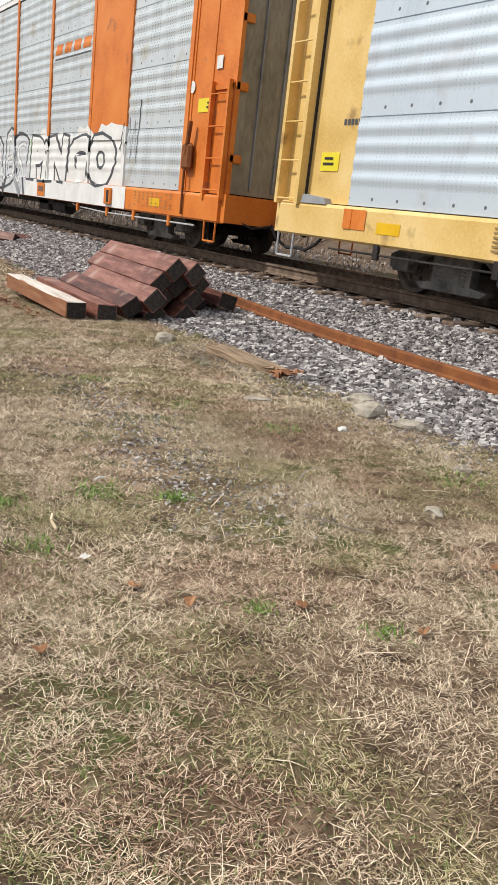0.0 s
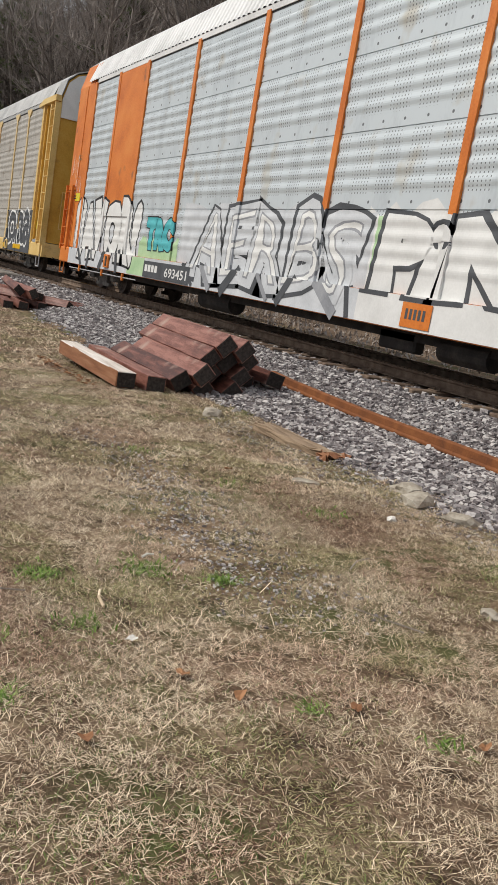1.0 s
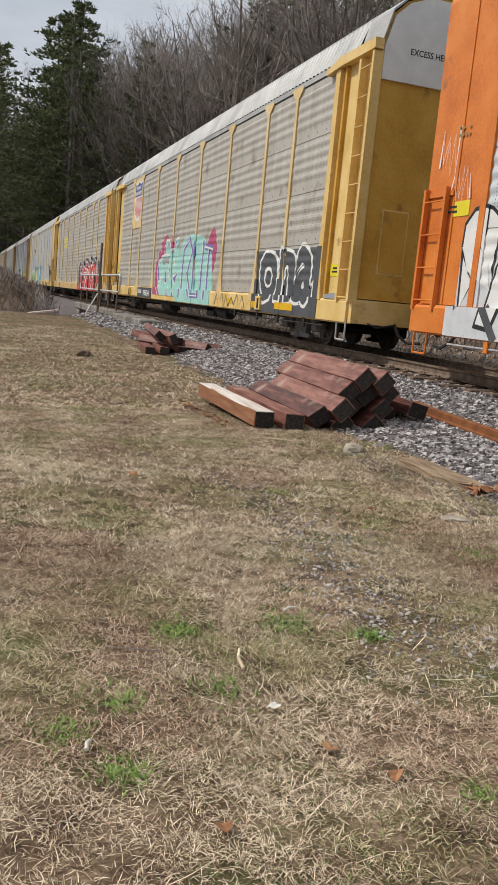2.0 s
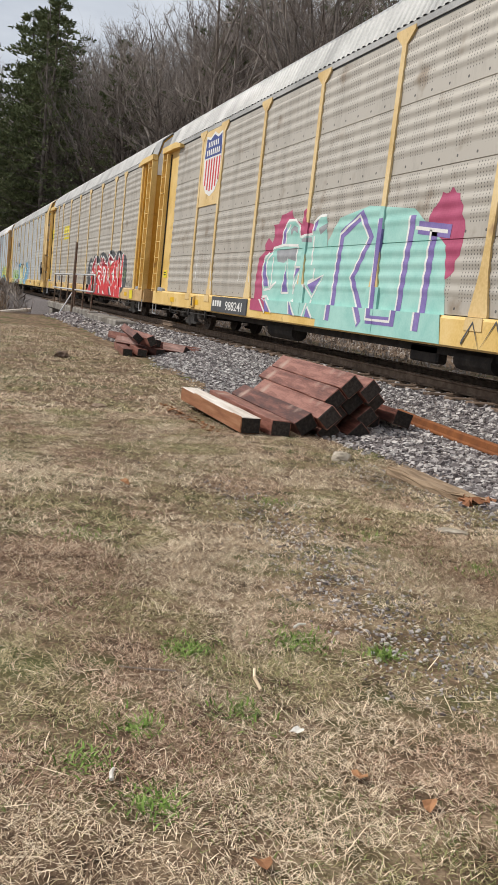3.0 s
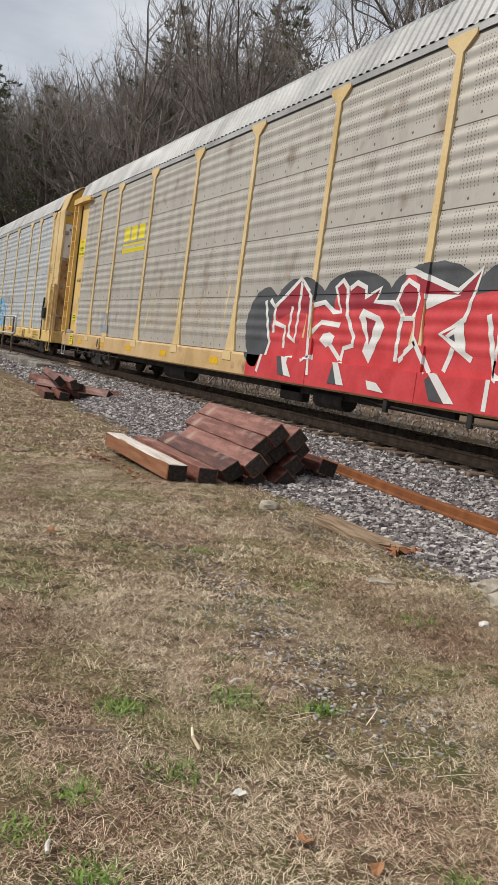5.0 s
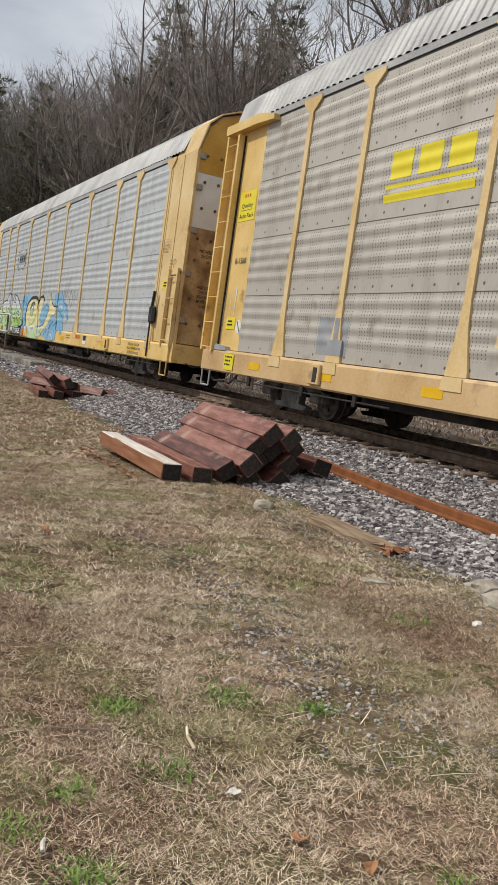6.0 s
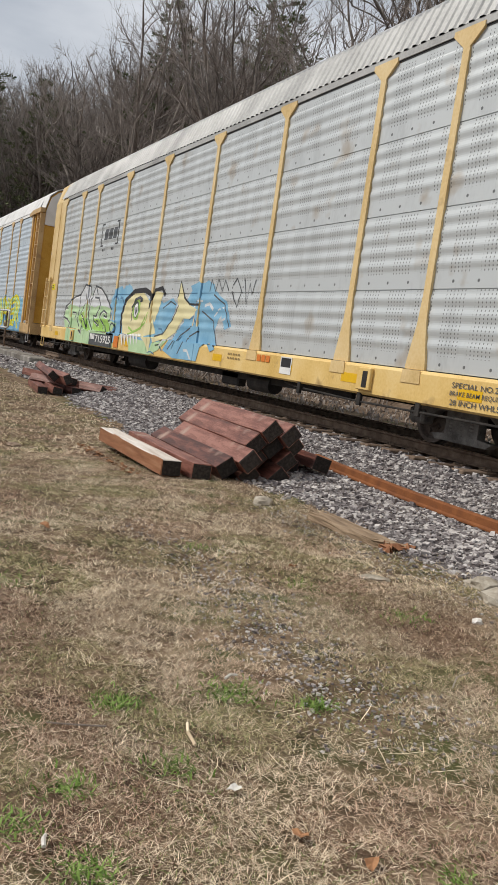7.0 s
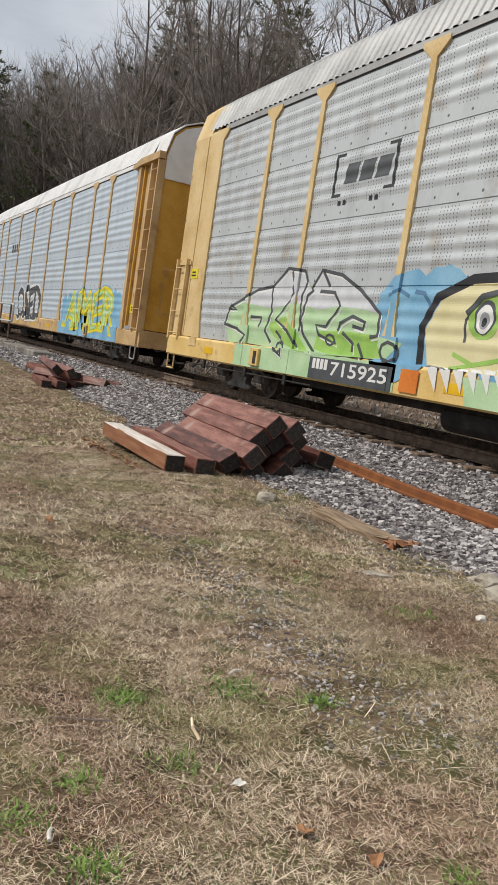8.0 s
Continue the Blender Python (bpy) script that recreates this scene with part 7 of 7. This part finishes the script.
def paint_later_cars():
    # car 3: red piece
    decal(3, [blob(y, z, ry, rz, k, 0.03) for k, (y, z, ry, rz) in enumerate(((-2.3, 1.5, 0.7, 0.75), (-3.6, 1.9, 0.9, 0.5), (-5.3, 2.0, 1.0, 0.45), (-7.2, 2.0, 1.0, 0.5), (-8.8, 1.9, 0.9, 0.55), (-9.8, 1.5, 0.6, 0.75)))],
          "charcoal", 0, "graffiti_cloud", "dark spray cloud behind red graffiti")
    decal(3, [rect(-1.95, -9.75, 0.56, 0.97)], "red", 0, "graffiti_fill")
    red_piece()
    scribble(3, -9.6, -10.2, 1.3, 1.7, 4, "lime", 2, 0.05, 8)
    scribble(3, -10.3, -11.4, 1.06, 1.24, 5, "black", 2, 0.04, 14)
    scribble(3, 4.4, 2.2, 1.2, 2.4, 6, "cream", 1, 0.09, 13)
    scribble(3, 2.0, -0.6, 1.2, 2.4, 7, "cream", 1, 0.09, 15)
    decal(3, [rect(7.3, 5.3, 3.42, 3.54), rect(7.3, 5.3, 3.62, 3.68), rect(7.2, 6.7, 3.75, 4.15), rect(6.55, 6.05, 3.75, 4.15), rect(5.9, 5.4, 3.75, 4.15)], "sign_yellow", 1, "emblem", "faded yellow railway emblem bars")
    decal(3, [rect(8.6, 7.7, 1.1, 1.7)], "grey_paint", 0, "painted_out_patch")
    decal(3, [rect(12.44, 11.72, 3.6, 4.2)], "sign_yellow", 1, "quality_sign", "bright yellow sign with black words")
    word(3, "Quality", 12.34, 11.84, 3.84, 3.95, [(0.01, "black")], 2, name="sign_words")
    word(3, "Auto Rack", 12.4, 11.76, 3.66, 3.75, [(0.01, "black")], 2, name="sign_words")
    mark_bars(3, 12.25, 11.95, 4.05, 4.14, 3, "orange", 2, 0.7)
    decal(3, [rect(12.34, 11.84, 3.81, 3.82)], "black", 2, "sign_line")
    word(3, "B-1568", 12.3, 11.8, 2.74, 2.86, [(0.01, "charcoal")], 1, name="stencil_words")
    scribble(3, 12.6, 12.05, 1.3, 2.2, 8, "white", 1, 0.05, 13)
    for y in (11.75, -11.8):
        decal(3, [blob(y, 1.48, 0.12, 0.14, 1, 0.0, 18)], "white", 1, "round_plate")
        decal(3, ribbon([(y + 0.06, 1.57), (y - 0.06, 1.39)], 0.03), "black", 2, "plate_bar")
    decal(3, [rect(11.95, 11.5, 0.6, 0.92)], "sign_yellow", 1, "plate")
    mark_bars(3, 11.9, 11.55, 0.65, 0.88, 5, "black", 2, 0.7, 3)
    decal(3, [rect(-11.5, -12.0, 0.6, 0.92)], "sign_yellow", 1, "plate")
    decal(3, [rect(-12.2, -12.62, 3.36, 3.365), rect(-12.2, -12.62, 3.0, 3.005), rect(-12.2, -12.205, 3.0, 3.36), rect(-12.615, -12.62, 3.0, 3.36)], "dim_ink", 1, "stencil_box")
    mark_bars(3, -12.25, -12.6, 3.05, 3.32, 6, "dim_ink", 1, 0.6, 4)
    mark_bars(3, -12.25, -12.5, 2.1, 2.4, 4, "dim_ink", 1, 0.6, 4)
    # car 4: green piece, pale yellow fish shape, blue haze
    decal(4, [blob(y, z, ry, rz, k, 0.06) for k, (y, z, ry, rz) in enumerate(((4.1, 1.5, 0.8, 0.8), (-1.9, 1.6, 1.0, 0.75), (1.2, 1.3, 1.2, 0.7), (3.4, 1.9, 0.6, 0.45)))], "sky_blue", 0, "graffiti_haze", "blue spray haze round the graffiti")
    decal(4, [ragged(9.3, 4.0, 0.56, 0.97, 8, 0.01)], "pale_green", 0, "graffiti_fill")
    green_piece()
    scribble(4, 10.6, 9.8, 1.1, 1.5, 12, "white", 1, 0.04, 12)
    decal(4, [rect(6.35, 4.05, 0.57, 0.92)], "charcoal", 8, "number_patch", "dark patch with white car number")
    mark_bars(4, 6.25, 5.75, 0.68, 0.9, 4, "white", 9, 0.75)
    word(4, "715925", 5.68, 4.15, 0.66, 0.88, [(0.012, "white")], 9, name="car_number")
    decal(4, [rect(3.85, 3.45, 0.6, 0.92)], "orange", 8, "stencil_patch")
    decal(4, [rect(6.62, 6.55, 3.55, 4.25), rect(6.55, 6.35, 4.2, 4.25), rect(6.55, 6.35, 3.55, 3.6), rect(4.95, 4.88, 3.55, 4.25), rect(5.15, 4.95, 4.2, 4.25), rect(5.15, 4.95, 3.55, 3.6)], "black", 1, "emblem_bracket")
    decal(4, [[(y, 3.74), (y - 0.36, 3.74), (y - 0.42, 4.06), (y - 0.06, 4.06)] for y in (6.3, 5.86, 5.42)], "charcoal", 1, "emblem", "dark grey railway emblem between brackets")
    mark_bars(4, 6.4, 6.1, 3.38, 3.48, 2, "black", 1, 0.6)
    mark_bars(4, 5.5, 5.2, 3.38, 3.48, 2, "black", 1, 0.6)
    mark_bars(4, -4.98, -5.52, 0.76, 0.92, 3, "orange", 1, 0.8)
    decal(4, [rect(-5.9, -6.3, 0.64, 0.94)], "white", 1, "code_plate")
    decal(4, [rect(-5.93, -6.27, 0.76, 0.92)], "black", 2, "code_plate_bar")
    mark_bars(4, -3.7, -4.3, 0.72, 0.88, 5, "dim_ink", 1, 0.6, 2)
    for i, w in enumerate(("SPECIAL NO.24", "BRAKE BEAM REQUIRED", "28 INCH WHLS")):
        word(4, w, -10.45 - 0.1 * (i % 2) + (0.12 if i == 1 else 0), -11.35 - (0.12 if i == 1 else 0), 0.82 - 0.11 * i, 0.89 - 0.11 * i, [(0.005, "charcoal")], 1, name="stencil_words")
    decal(4, [rect(-12.05, -12.62, 3.5, 3.505), rect(-12.05, -12.62, 3.12, 3.125), rect(-12.05, -12.056, 3.12, 3.5), rect(-12.614, -12.62, 3.12, 3.5)], "dim_ink", 1, "stencil_box")
    mark_bars(4, -12.1, -12.58, 3.16, 3.46, 6, "dim_ink", 1, 0.6, 4)
    mark_bars(4, -12.7, -13.1, 2.75, 3.0, 5, "dim_ink", 1, 0.6, 3)
    # car 5 and beyond
    decal(5, [ragged(-4.5, -11.4, 0.56, 1.9, 14, 0.25)], "sky_blue", 0, "graffiti_haze", "blue spray haze round yellow-green graffiti")
    word(5, "AMER", -4.9, -11.2, 0.7, 2.1, [(0.07, "sky_blue"), (0.05, "sign_yellow"), (0.0, "lime"), (-0.02, "pale_green")], 1, 0.1, label="yellow and green graffiti lettering")
    word(5, "OSED", 3.9, -1.0, 0.75, 2.3, [(0.07, "white"), (0.03, "charcoal")], 1, 0.08, label="charcoal graffiti lettering with white edges")
    mark_bars(5, 6.6, 5.0, 3.7, 4.2, 3, "charcoal", 1, 0.7)
    decal(6, [ragged(2.0, -4.0, 0.9, 2.0, 15, 0.3)], "sky_blue", 0, "graffiti_haze")
    decal(6, [ragged(-6.0, -9.0, 0.9, 2.0, 16, 0.3)], "lime", 0, "graffiti_haze")


paint_first_cars()
paint_later_cars()


def hand_brake_lever(n, y, z):
    """Dark hand-brake chain and lever on the end sheet."""
    sp, car = SPECS[n], TRAIN[n]
    y -= sp["off"]
    b = bmesh.new()
    box(b, -1.56, -1.45, y - 0.16, y + 0.16, z - 0.25, z + 0.2, 0.05)
    rod(b, (-1.54, y, z), (-1.54, y - 0.1, z + 0.55), 0.04, 8)
    rod(b, (-1.53, y + 0.02, z - 0.2), (-1.53, y + 0.02, 0.6), 0.022, 6)
    part("brake_lever", b, M["black"] if n == 4 else M["rust"], car, "hand-brake lever with hanging chain")


def end_words(n, body, x0, x1, z0, z1, depth=0.006):
    """Black words on the pale top of a car's end."""
    polys, bounds = glyphs(body, 0.012)
    y = -(SPECS[n]["half"] - depth)
    v, f = [], []
    for p in fit_word(polys, bounds, x0, x1, z0, z1):
        f.append(tuple(range(len(v), len(v) + len(p))))
        v += [(a, y, b) for a, b in p]
    raw("end_words", v, f, M["black"], TRAIN[n])


end_words(2, "EXCESS HEIGHT CAR", -0.8, 0.55, 5.44, 5.55)
for words, x0, x1, z in (("NO WELDING", -1.05, -0.55, 3.2), ("ON DOORS", -1.0, -0.6, 3.09), ("AND LOCK", -1.0, -0.62, 2.36), ("DOORS", -0.96, -0.66, 2.25), ("BEFORE", -0.97, -0.65, 2.14), ("MOVING", -0.97, -0.65, 2.03), ("CAR", -0.9, -0.72, 1.92)):
    end_words(4, words, x0, x1, z, z + 0.075, 0.052)
hand_brake_lever(4, -12.05, 1.68)
hand_brake_lever(1, -11.75, 1.6)

build_sleepers()


# ---------------------------------------------------------------- movement
def motions():
    for car, y in CARS:
        walk(car, [(0.0, pose(CX, y, RAIL)), (4.0, pose(CX, y - 4 * SPEED, RAIL)), (8.0, pose(CX, y - 8 * SPEED, RAIL))])
    turn = math.degrees(SPEED / 0.365 / FPS)
    for w, q in WHEELSETS:
        walk(w, [(i / FPS, pose(0, q, 0.365, turn * i)) for i in range(0, 241)])


motions()
